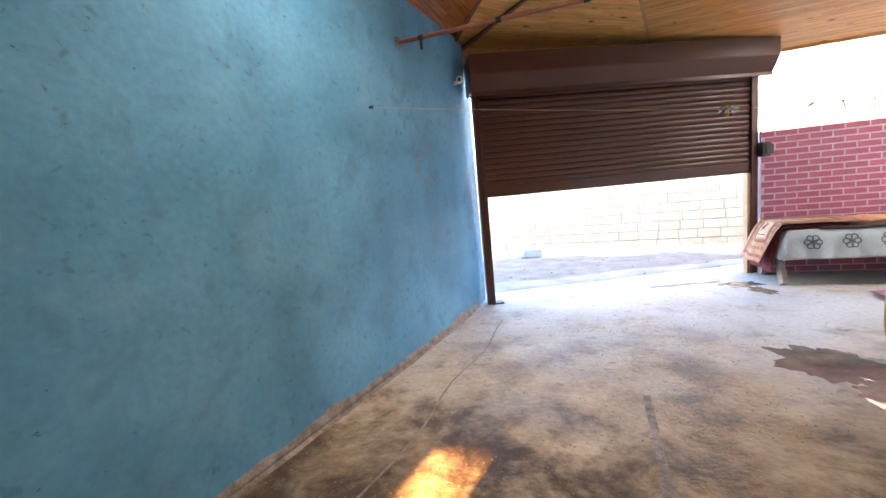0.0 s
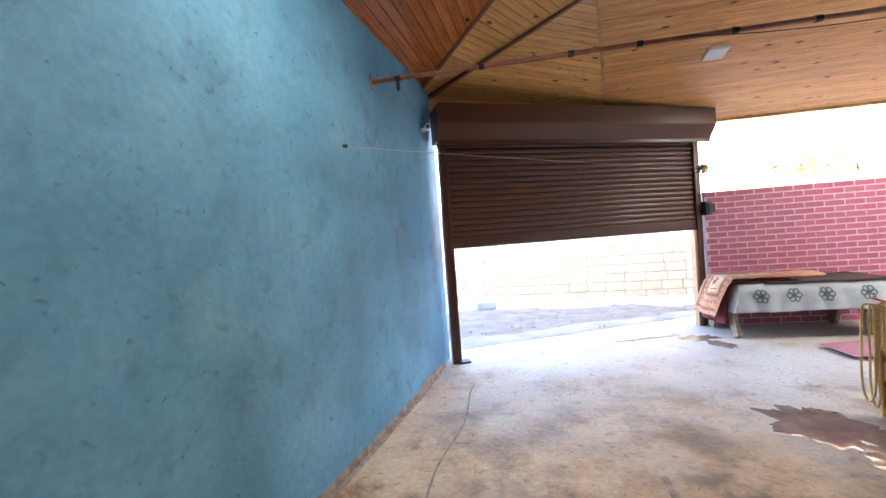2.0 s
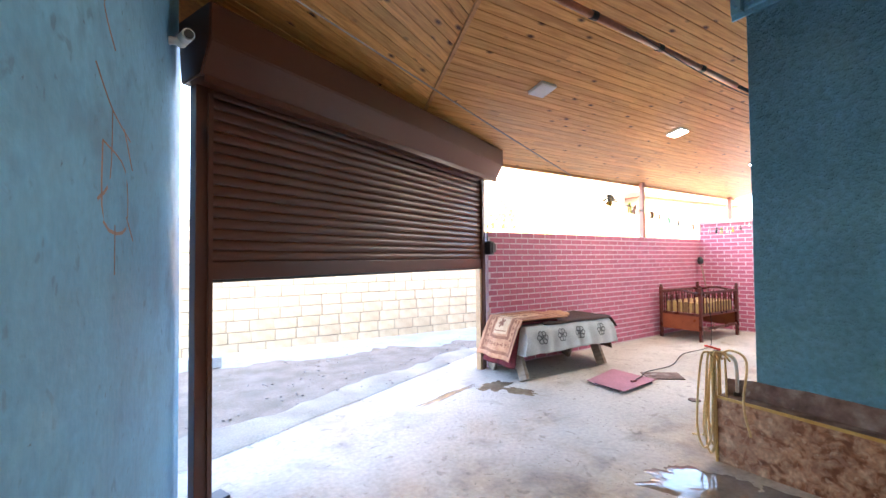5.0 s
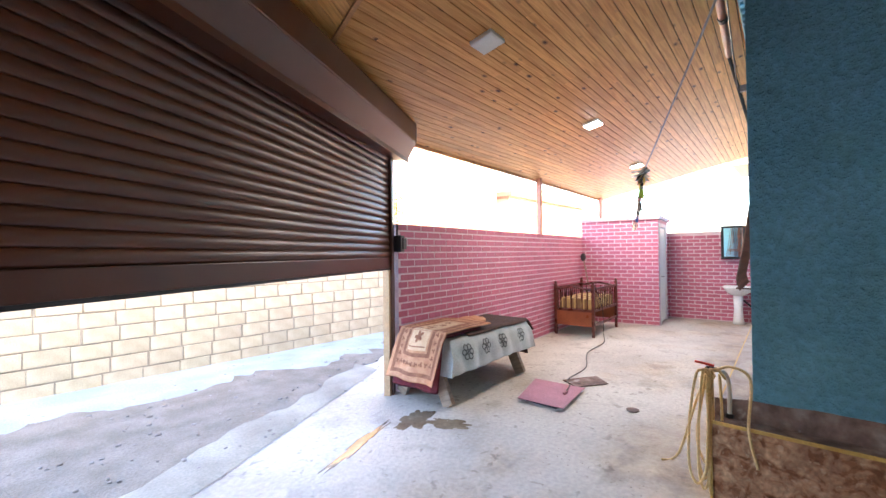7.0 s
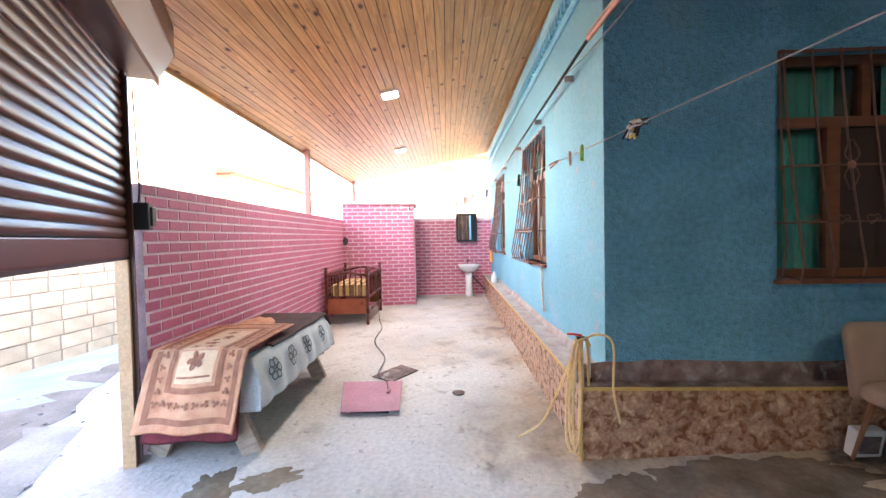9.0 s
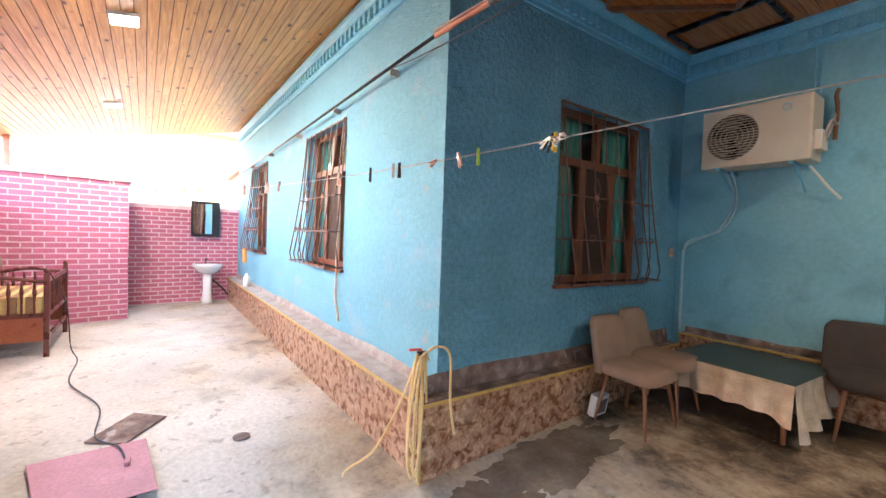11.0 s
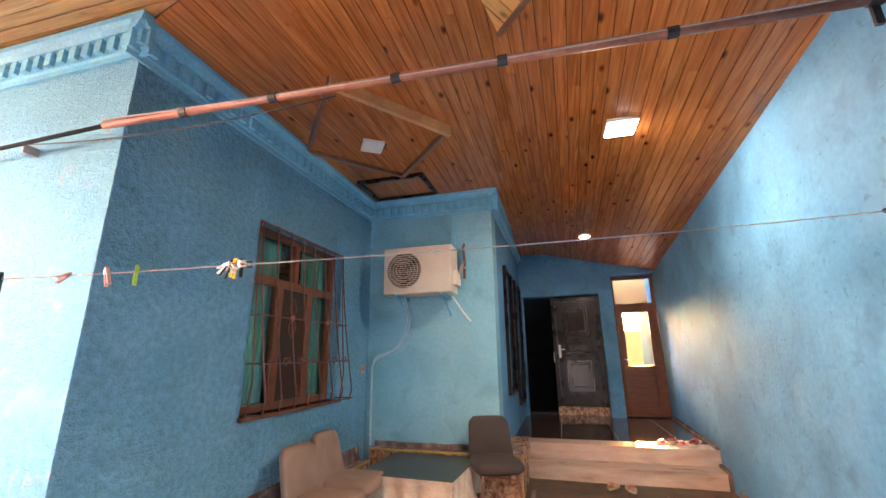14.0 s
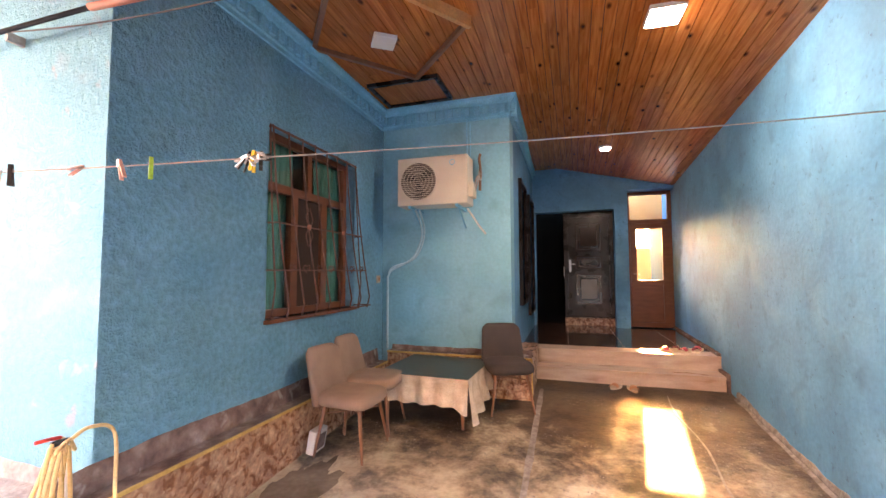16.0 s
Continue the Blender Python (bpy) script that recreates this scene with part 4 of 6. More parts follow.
# ---- windows of the house ----
def grille(parent, w, h, depth, bars=8):
    """A flared iron grille: its bars lean out towards the bottom and turn back to the sill."""
    def out(z):
        t = 1 - z / h
        return 0.02 + depth * (0.45 * t + 0.55 * t * t) * min(1.0, 0.75 + z / 0.12)
    zs = [h * k / 14 for k in range(15)]
    r = 0.0075
    base = T([(0, out(z), z) for z in zs], r, 6)
    first = part("bar", base, M["grille"], parent, "thin bent iron bar")
    for k in range(bars):
        x = 0.02 + (w - 0.04) * k / (bars - 1)
        o = first if k == 0 else new("bar", first.data)
        o.parent = parent
        o.location = (x, 0, 0)
    for z in (0.02, h * 0.25, h * 0.49, h - 0.02):
        y = out(z)
        pts = [(0.0, 0.0, z), (0.0, y, z), (w, y, z), (w, 0.0, z)]
        part("cross_bar", T(pts, 0.007, 6), M["grille"], parent)
    for k in range(bars - 1):
        x = 0.02 + (w - 0.04) * (k + 0.5) / (bars - 1)
        z = h * 0.25
        for sgn in (-1, 1):
            ring = [(x + sgn * (0.022 + 0.018 * math.cos(a)), out(z + 0.02) + 0.003, z + 0.022 + 0.020 * math.sin(a)) for a in [k2 * 0.62 - 1.6 for k2 in range(8)]]
            part("curl", T(ring, 0.0045, 5), M["grille"], parent)
        o = part("scroll", T([(x - 0.03, out(z), z), (x - 0.012, out(z) + 0.004, z + 0.02), (x, out(z), z), (x + 0.012, out(z) + 0.004, z - 0.02), (x + 0.03, out(z), z)], 0.005, 6), M["grille"], parent)
    for x in (0.02 + (w - 0.04) * 2 / (bars - 1), 0.02 + (w - 0.04) * (bars - 3) / (bars - 1)):
        z = h * 0.49
        y = out(z) + 0.012
        part("rosette", T([(x, y - 0.008, z), (x, y, z), (x, y + 0.006, z)], 0.02, 8, radii=[0.03, 0.024, 0.008]), M["copper_pipe"], parent, "small forged rosette")
        for sx, sz in ((1, 1), (1, -1), (-1, 1), (-1, -1)):
            part("leaf_bar", T(smooth_path([(x + sx * 0.016, y, z + sz * 0.02), (x + sx * 0.045, y - 0.004, z + sz * 0.07), (x + sx * 0.008, y - 0.008, z + sz * 0.16)], 3), 0.0055, 5), M["grille"], parent)
    for x in (0.0, w):
        part("side_bar", T([(x, 0.5 * out(k * h / 6) if k else 0.05, k * h / 6) for k in range(7)], 0.007, 6), M["grille"], parent)


def window(name, m, u0, u1, z0, z1, label, curtain=True, barred=True):
    """A brown framed window set back in the wall, two lower casements, a fixed middle and two upper lights."""
    w, h = u1 - u0, z1 - z0
    t = thing(name, label, "window", m @ pose(u0, 0, z0))
    t["kind"] = "structure"
    d0, d1 = -0.16, -0.10
    fr = 0.06
    bm = bmesh.new()
    for a in ((0, w, 0, fr), (0, w, h - fr, h), (0, fr, fr, h - fr), (w - fr, w, fr, h - fr)):
        box(bm, a[0], a[1], d0, d1, a[2], a[3])
    part("window_frame", bm, M["pvc_brown"], t, "brown window frame")
    zt = h * 0.68
    part("transom", B(fr, w - fr, d0 + 0.002, d1 + 0.004, zt, zt + 0.07), M["pvc_brown"], t)
    part("mullion", B(w * 0.5 - 0.03, w * 0.5 + 0.03, d0 + 0.002, d1 + 0.003, zt + 0.07, h - fr), M["pvc_brown"], t)
    for x in (w * 0.32, w * 0.66):
        part("mullion", B(x - 0.045, x + 0.045, d0 + 0.002, d1 + 0.003, fr, zt), M["pvc_brown"], t)
    for x0, x1, za, zb in ((fr, w * 0.5 - 0.03, zt + 0.07, h - fr), (w * 0.5 + 0.03, w - fr, zt + 0.07, h - fr), (fr, w * 0.32 - 0.045, fr, zt), (w * 0.32 + 0.045, w * 0.66 - 0.045, fr, zt), (w * 0.66 + 0.045, w - fr, fr, zt)):
        p = part("pane", B(x0, x1, -0.135, -0.128, za, zb), M["glass"], t)
        p.visible_shadow = False
    part("window_sill", B(-0.02, w + 0.02, -0.1, 0.035, -0.03, 0.0), M["pvc_brown"], t)
    g_ = part("grille_frame", B(0, w, 0.0, 0.012, h - 0.012, h), M["grille"], t, "brown painted bellied iron window grille")
    if not barred:
        bm = bmesh.new()
        for a in ((-0.05, w + 0.05, -0.05, 0), (-0.05, w + 0.05, h, h + 0.05), (-0.05, 0, 0, h), (w, w + 0.05, 0, h)):
            box(bm, a[0], a[1], -0.02, 0.045, a[2], a[3])
        part("casing", bm, M["door_metal"], t, "dark brown casing round the window")
    if barred:
        grille(g_, w, h, 0.2)
    part("insect_screen", B(w * 0.32 + 0.05, w * 0.66 - 0.05, -0.125, -0.122, fr, zt), M["screen_mesh"], t, "dark brown insect screen")
    if curtain:
        for k, (x0, x1) in enumerate(((0.0, w * 0.37), (w * 0.60, w))):
            bm = bmesh.new()
            cols = 26
            tp = [bm.verts.new((x0 + (x1 - x0) * i / cols, -0.195 + 0.016 * math.sin(i * 1.5), h)) for i in range(cols + 1)]
            bt = [bm.verts.new((x0 + (x1 - x0) * i / cols, -0.195 + 0.019 * math.sin(i * 1.5 + 0.4), 0.0)) for i in range(cols + 1)]
            for i in range(cols):
                bm.faces.new((tp[i], tp[i + 1], bt[i + 1], bt[i]))
            c = mesh_object("curtain", bm, M["curtain"], smooth=True)
            c.matrix_world = m @ pose(u0, 0, z0)
            tagged(c, "teal curtain hanging behind the window", "curtain")
    return t


window("window_1", m_f2, *WIN_WEST, *WIN_Z, "brown framed window with teal curtains and an iron grille")
for i, (a, b) in enumerate(F1_WINS):
    window(f"window_{i + 2}", m_f1, a, b, *WIN_Z, "brown framed window with an iron grille on the light wall")
window("window_4", m_aw, 1.9, 2.55, 1.15, 2.75, "dark brown narrow window beside the steps", curtain=False, barred=False)
window("window_5", m_aw, 0.55, 1.35, 0.9, 2.75, "dark brown window near the entrance door", curtain=False, barred=False)

# ---- doors ----
dm = Matrix.Translation((-0.775, ENDY, 0.69))
door = thing("door_1", "closed dark brown moulded metal door with a lever handle", "door", dm)
W, H = 0.87, 1.95
bm = bmesh.new()
for a in ((0, W, H - 0.07, H), (0, 0.07, 0, H - 0.07), (W - 0.07, W, 0, H - 0.07)):
    box(bm, a[0], a[1], -0.11, 0.03, a[2], a[3], bevel=0.004)
box(bm, -0.02, W + 0.02, -0.05, 0.06, H + 0.001, H + 0.06, bevel=0.01)
part("door_frame", bm, M["door_metal"], door, "dark brown door frame with a moulded head")
leaf = part("door_leaf", B(0.072, W - 0.072, -0.04, 0.01, 0.01, H - 0.072, bevel=0.004), M["door_metal"], door)
for z0, z1 in ((0.25, 0.82), (0.90, 1.15), (1.23, 1.78)):
    bm = bmesh.new()
    x0, x1 = 0.20, W - 0.20
    for k, (ins, dep) in enumerate(((0.0, 0.045), (0.045, 0.028), (0.08, 0.042))):
        if k < 2:
            for a in ((x0 + ins, x1 - ins, z0 + ins, z0 + ins + 0.025), (x0 + ins, x1 - ins, z1 - ins - 0.025, z1 - ins), (x0 + ins, x0 + ins + 0.025, z0 + ins + 0.025, z1 - ins - 0.025), (x1 - ins - 0.025, x1 - ins, z0 + ins + 0.025, z1 - ins - 0.025)):
                box(bm, a[0], a[1], 0.009, dep, a[2], a[3])
        elif z1 - z0 > 0.3:
            box(bm, x0 + ins + 0.01, x1 - ins - 0.01, 0.009, dep, z0 + ins + 0.02, z1 - ins - 0.02, bevel=0.008)
    # flat dark plate that gives the panel its recess shade
    part("panel_field", B(x0 + 0.001, x1 - 0.001, 0.0101, 0.0125, z0 + 0.001, z1 - 0.001), M["door_field"], leaf, "flat near-black door panel with recess shade in its colour")
    part("panel_moulding", bm, M["door_gloss"], leaf, "glossy dark panel moulding, lightened as a highlight")
part("lock_plate", B(W - 0.125, W - 0.085, 0.0105, 0.018, 0.85, 1.08), M["steel"], leaf)
part("handle", T([(W - 0.105, 0.018, 1.0), (W - 0.105, 0.05, 1.0), (W - 0.2, 0.055, 0.995)], 0.009), M["steel"], leaf, "small steel lever handle")
part("bolt_plate", B(W, W + 0.01, -0.02, 0.02, 0.75, 0.95), M["steel"], door)

pm = Matrix.Translation((-1.742, ENDY, PZ))
pvc = thing("door_2", "brown glazed door with a transom light and a solid lower panel", "door", pm)
W, H = 0.742, 2.445
bm = bmesh.new()
for a in ((0, W, H - 0.06, H), (0, 0.06, 0, H - 0.06), (W - 0.06, W, 0, H - 0.06), (0.06, W - 0.06, 1.86, 1.93)):
    box(bm, a[0], a[1], -0.08, 0.01, a[2], a[3])
part("door_frame", bm, M["pvc_brown"], pvc, "brown door frame")
bm = bmesh.new()
for a in ((0.062, W - 0.062, 0.0, 0.09), (0.062, W - 0.062, 1.78, 1.858), (0.062, 0.16, 0.09, 1.78), (W - 0.16, W - 0.062, 0.09, 1.78), (0.16, W - 0.16, 0.76, 0.84)):
    box(bm, a[0], a[1], -0.06, 0.02, a[2], a[3])
lf = part("door_leaf", bm, M["pvc_brown"], pvc)
part("lower_panel", B(0.16, W - 0.16, -0.035, -0.01, 0.09, 0.76), M["pvc_brown"], lf)
for z0, z1, x0 in ((0.84, 1.78, 0.16), (1.93, H - 0.06, 0.06)):
    p = part("pane", B(x0, W - x0, -0.03, -0.024, z0, z1), M["warm_glass"] if z0 < 1 else M["clear_glass"], pvc)
    p.visible_shadow = False
part("handle", T([(W - 0.11, 0.02, 0.95), (W - 0.11, 0.06, 0.95), (W - 0.2, 0.065, 0.94)], 0.009), M["steel"], lf)

# ---- pink brick walls (backing; the bricks come last) ----
P_L, P_R = (2.16, pink_y(2.16)), (9.95, pink_y(9.95))
PINK_H, WC_H = 1.925, 2.26
WC_A, WC_B = (8.13, pink_y(8.13)), (8.43, 5.61)
FAR_A, FAR_B = (9.78, 5.85), (9.98, 3.6)
_, m_pink = wall_with_holes("wall_pink", P_R, P_L, -0.05, PINK_H, 0.16, M["pink_joint"], label="pink brick yard wall with white joints")
_, m_wc = wall_with_holes("wall_washroom_west", WC_B, WC_A, -0.05, WC_H, 0.12, M["pink_joint"], label="pink brick washroom wall with white joints")
_, m_far = wall_with_holes("wall_far", (10.02, 3.5), (9.72, 7.2), -0.05, 2.0, 0.15, M["pink_joint"], label="pink brick far yard wall with white joints")
_, m_wcs = wall_with_holes("wall_washroom_south", (9.82, 5.75), (8.43 + 0.0, 5.612), -0.05, WC_H, 0.1, M["pink_joint"], [(0.35, 1.17, 0.0, 2.1)], label="washroom side wall with a door")
# (face to the left of the line)
bm = bmesh.new()
pts = [(8.09, 7.2), (8.39, 5.56), (9.9, 5.7), (9.8, 7.3)]
lo = [bm.verts.new((x, y, WC_H)) for x, y in pts]
hi = [bm.verts.new((x, y, WC_H + 0.07)) for x, y in pts]
bm.faces.new(lo), bm.faces.new(hi)
for i in range(4):
    bm.faces.new((lo[i], lo[(i + 1) % 4], hi[(i + 1) % 4], hi[i]))
mesh_object("washroom_roof", bm, M["pink_joint"], kind="structure", label="flat washroom roof slab")
wd = thing("door_3", "white plastic washroom door", "door", m_wcs)
wl = part("door_leaf", B(0.37, 1.15, -0.05, -0.01, 0.03, 2.08), M["white_plastic"], wd)
for z0, z1 in ((0.15, 0.95), (1.1, 1.95)):
    part("panel", B(0.48, 1.04, -0.012, -0.004, z0, z1, bevel=0.003), M["white_plastic"], wl)
part("door_frame", B(0.3, 0.37, -0.06, 0.012, 0.0, 2.14), M["white_plastic"], wd)
part("door_frame", B(1.15, 1.22, -0.06, 0.012, 0.0, 2.14), M["white_plastic"], wd)
part("handle", T([(1.08, 0.0, 1.02), (1.08, 0.05, 1.02), (0.97, 0.05, 1.02)], 0.009), M["steel"], wl)

# roof posts on the pink wall
for x in (6.1, 9.85):
    y = pink_y(x) + 0.08
    ztop = z_main(x, y)
    mesh_object("roof_post", B(x - 0.04, x + 0.04, y - 0.03, y + 0.05, PINK_H, ztop), M["roof_post"], kind="structure", label="slim reddish brown roof post on the pink wall")

# ---- street: block wall, ground covers, loose block ----
BW_L, BW_R = (-9.0, 10.15), (16.0, 9.75)
_, m_bw = wall_with_holes("wall_street", BW_R, BW_L, -0.4, 2.0, 0.2, M["block_joint"], label="pale limestone block wall across the street")


def band(name, pts, mat, label, lift):
    """A sheet on the ground between two wavy lines; pts are (x, near y, far y)."""
    bm = bmesh.new()
    rows = []
    for x, ya, yb in pts:
        row = []
        for k in range(6):
            y = ya + (yb - ya) * k / 5
            edge = 0.004 if k in (0, 5) else lift
            row.append(bm.verts.new((x, y, floor_z(x, y) + 0.006 * noise.noise(Vector((x * 1.3, y * 1.3, 0))) + edge + 0.004 * noise.noise(Vector((x * 3, y * 3, 4))))))
        rows.append(row)
    for a, b in zip(rows, rows[1:]):
        for k in range(5):
            bm.faces.new((a[k], b[k], b[k + 1], a[k + 1]))
    return mesh_object(name, bm, mat, smooth=True, kind="structure", label=label)


def gate_line(x, off):
    return 5.12 + 0.515 * (x + 1.26) + off


xsb = [(-7 + 0.15 * i) for i in range(150)]
wob = lambda x, s, a: a * noise.noise(Vector((x * 1.1, s, 0))) + a * 0.4 * noise.noise(Vector((x * 4, s, 1)))
band("street_dirt", [(x, min(9.0, gate_line(x, 0.9) + wob(x, 1, 0.25)), 10.2) for x in xsb], M["dirt"], "grey brown street dirt", 0.012)
band("street_dust", [(x, 8.7 + wob(x, 2, 0.9), 10.15) for x in xsb], M["dust"], "pale lime dust along the block wall", 0.02)
band("street_slab", [(x, gate_line(x, 0.62) + wob(x, 6, 0.02), gate_line(x, 1.15) + wob(x, 3, 0.35) + 0.08 * noise.noise(Vector((x * 9, 2, 2)))) for x in xsb if -3 < x < 2.6], M["slab"], "pale broken slab beyond the gate", 0.02)
lb = mesh_object("loose_block", B(-0.2, 0.2, -0.1, 0.1, 0, 0.17, bevel=0.015), M["dust"])
lb.matrix_world = pose(-1.35, 9.0, floor_z(-1.35, 9.0) + 0.02, 0, 0, 25)
tagged(lb, "loose pale limestone block lying in the street", "stone block")

# back yard beyond the glazed door: a slab added to cut the sun, a pale wall
mesh_object("back_eave", B(-3.2, 0.2, -4.0, -3.9, 2.40, 3.7), M["back_eave"], kind="structure", label="upright slab in place of an eave, cutting the sun behind the glazed door")
mesh_object("back_wall", B(-6.5, 3.0, -9.2, -9.0, -0.2, 2.3), M["far_yellow"], kind="structure", label="pale yellow wall behind the house")

# ---- far buildings ----
def facade(name, x0, x1, y, h, mat, label, wins, roof=None, depth=6.0):
    t = thing(name, label, "building", Matrix.Translation((x0, y, 0)))
    part("wall", B(0, x1 - x0, 0, depth, -0.4, h), M[mat], t)
    part("roof", B(-0.4, x1 - x0 + 0.4, -0.4, depth + 0.4, h, h + 0.25), M[roof or mat], t)
    for wx_, wz, ww, wh in wins:
        p = part("window", B(wx_, wx_ + ww, -0.05, 0.06, wz, wz + wh), M["far_wall"], t)
        part("pane", B(wx_ + 0.08, wx_ + ww - 0.08, -0.06, -0.051, wz + 0.08, wz + wh - 0.08), M["curtain"], p)
    return t


facade("far_house", 4.0, 15.5, 14.5, 7.0, "far_wall", "pale two-storey house beyond the street", [(1.2, 2.9, 0.7, 0.9), (4.6, 2.5, 0.4, 1.6), (8.0, 2.9, 0.9, 0.9)])
# The house west of the blue wall is added to shade the street.
facade("neighbour_house", -9.0, -2.4, -6.0, 5.0, "far_wall", "unseen pale house added beyond the blue wall to shade the street", [], depth=10.2)
facade("tall_far_house", 26, 40, 22, 7.5, "far_wall", "tall pale house far beyond the yard", [(2, 3.5, 1, 1.3), (6, 3.5, 1, 1.3)])
facade("yellow_house", 17.5, 27, 15, 4.6, "far_yellow", "cream house with a red roof edge", [(2, 2.6, 1, 1.2), (5, 2.6, 1, 1.2)], roof="far_red")
# Added block: keeps the sun off the ground beyond the far wall.
side = thing("side_house", "cream block added behind the far yard wall to shade the ground", "building", Matrix.Translation((10.2, -4.0, 0)))
part("wall", B(0, 6, 0, 7.2, -0.4, 3.3), M["far_yellow"], side)
part("roof", B(-0.02, 6.2, -0.2, 7.35, 3.3, 3.42), M["far_red"], side)
end = thing("end_house", "cream house with a red roof edge beyond the far wall", "building", Matrix.Translation((20.5, 0.5, 0)))
part("wall", B(0, 6, 0, 4.4, -0.4, 5.6), M["far_yellow"], end)
part("roof", B(-0.5, 6.4, -0.5, 5.3, 5.6, 5.8), M["far_yellow"], end)
part("roof_edge", B(-0.52, -0.5, -0.5, 5.3, 5.62, 6.3), M["far_red"], end, "red sheet roof edge")
part("eave_beam", B(-0.3, 0.0, 4.4, 5.2, 5.2, 5.5), M["post_tan"], end)
tr = thing("tree", "small green tree beyond the pink wall", "tree", pose(6.9, 12.6, -0.2))
part("trunk", T([(0, 0, 0), (0.05, 0, 1.0), (-0.05, 0.05, 2.1), (0.1, 0, 3.2)], 0.1, 8, radii=[0.12, 0.1, 0.07, 0.03]), M["bark"], tr)
bm = bmesh.new()
rnd = random.Random(5)
for k in range(1600):
    c = Vector((rnd.gauss(0, 0.55), rnd.gauss(0, 0.5), 3.1 + rnd.gauss(0, 0.42)))
    a = Vector((rnd.uniform(-1, 1), rnd.uniform(-1, 1), rnd.uniform(-1, 1))).normalized()
    b = a.orthogonal().normalized()
    vs = [bm.verts.new(c + a * 0.07), bm.verts.new(c + b * 0.03), bm.verts.new(c - a * 0.07), bm.verts.new(c - b * 0.03)]
    bm.faces.new(vs)
part("crown", bm, M["leaf"], tr)

# ---- things in the yard ----
def slab_of(fn, us, vs, thick):
    """A cloth: fn(u, v) gives a place; the sheet gets a thickness."""
    bm = bmesh.new()
    g1 = [[bm.verts.new(fn(u, v)) for v in vs] for u in us]
    g2 = [[bm.verts.new(Vector(fn(u, v)) + Vector((0, 0, -thick)) + Vector((0.0, thick * 0.4, 0))) for v in vs] for u in us]
    for i in range(len(us) - 1):
        for j in range(len(vs) - 1):
            bm.faces.new((g1[i][j], g1[i + 1][j], g1[i + 1][j + 1], g1[i][j + 1]))
            bm.faces.new((g2[i][j], g2[i][j + 1], g2[i + 1][j + 1], g2[i + 1][j]))
    nu, nv = len(us) - 1, len(vs) - 1
    for i in range(nu):
        bm.faces.new((g1[i][0], g2[i][0], g2[i + 1][0], g1[i + 1][0]))
        bm.faces.new((g1[i][nv], g1[i + 1][nv], g2[i + 1][nv], g2[i][nv]))
    for j in range(nv):
        bm.faces.new((g1[0][j], g1[0][j + 1], g2[0][j + 1], g2[0][j]))
        bm.faces.new((g1[nu][j], g2[nu][j], g2[nu][j + 1], g1[nu][j + 1]))
    return bm


def lin(a, b, n):
    return [a + (b - a) * i / n for i in range(n + 1)]


TM = pose(3.0, 6.42, 0, 0, 0, 1.5)
tb = thing("trestle_table", "low grey timber trestle table under cloths and carpets", "table", TM)
part("tabletop", B(-0.80, 0.80, -0.32, 0.30, 0.60, 0.64), M["beam_wood"], tb)
for x in (-0.84, 0.62):
    for s in (-1, 1):
        o = part("leg", B(-0.025, 0.025, -0.07, 0.07, 0, 0.61), M["beam_wood"], tb, "slanted grey timber leg")
        o.matrix_local = pose(x, s * 0.32, 0.0, s * 24, 0, 0)
        o.location = (x, s * 0.34, 0.02)
    part("brace", B(x - 0.02, x + 0.02, -0.25, 0.25, 0.28, 0.34), M["beam_wood"], tb)


def drape(half_x, half_y, top, drop, seed, flare=0.06):
    """The place on a cloth laid over the table; past the edge it falls."""
    def fn(u, v):
        ox, oy = max(0, abs(u) - half_x), max(0, abs(v) - half_y)
        x, y = max(-half_x, min(half_x, u)), max(-half_y, min(half_y, v))
        fall = min(max(ox, oy), drop)
        out = 0.02 + flare * fall / max(drop, 0.01)
        if ox > 0:
            x += math.copysign(out * min(1, ox * 12), u)
        if oy > 0:
            y += math.copysign(out * min(1, oy * 12), v)
        wv = 0.022 * math.sin(u * 13 + seed) * min(1, oy * 5) + 0.015 * noise.noise(Vector((u * 3, v * 3, seed)))
        return (x + 0.02 * math.sin(v * 15 + seed) * min(1, ox * 5), y + math.copysign(wv, v), top - fall + 0.012 * noise.noise(Vector((u * 4, v * 4, seed + 9))))
    return fn


cl = thing("table_cloth", "white table cloth with grey printed flowers, hanging unevenly", "table cloth", TM)
part("cloth", slab_of(drape(0.80, 0.33, 0.672, 0.36, 2), lin(-1.14, 1.02, 68), lin(-0.66, 0.5, 46), 0.006), M["white_cloth"], cl, smooth=True)


def flower(cx, cz, r, y, parent, name="printed_flower"):
    bm = bmesh.new()
    for k in range(6):
        a = k * math.pi / 3
        px, pz = cx + math.cos(a) * r * 0.62, cz + math.sin(a) * r * 0.62
        ring = []
        for j in range(14):
            b = j * 2 * math.pi / 14
            ring.append((px + math.cos(b) * r * 0.42, pz + math.sin(b) * r * 0.42, px + math.cos(b) * r * 0.27, pz + math.sin(b) * r * 0.27))
        vo = [bm.verts.new((q[0], y(q[0], q[1]), q[1])) for q in ring]
        vi = [bm.verts.new((q[2], y(q[2], q[3]), q[3])) for q in ring]
        for j in range(14):
            bm.faces.new((vo[j], vo[(j + 1) % 14], vi[(j + 1) % 14], vi[j]))
    c = [bm.verts.new((cx + math.cos(j * math.pi / 5) * r * 0.2, y(cx, cz), cz + math.sin(j * math.pi / 5) * r * 0.2)) for j in range(10)]
    bm.faces.new(c)
    return part(name, bm, M["cloth_grey"], parent, "grey printed flower")


fdr = drape(0.80, 0.33, 0.672, 0.36, 2)
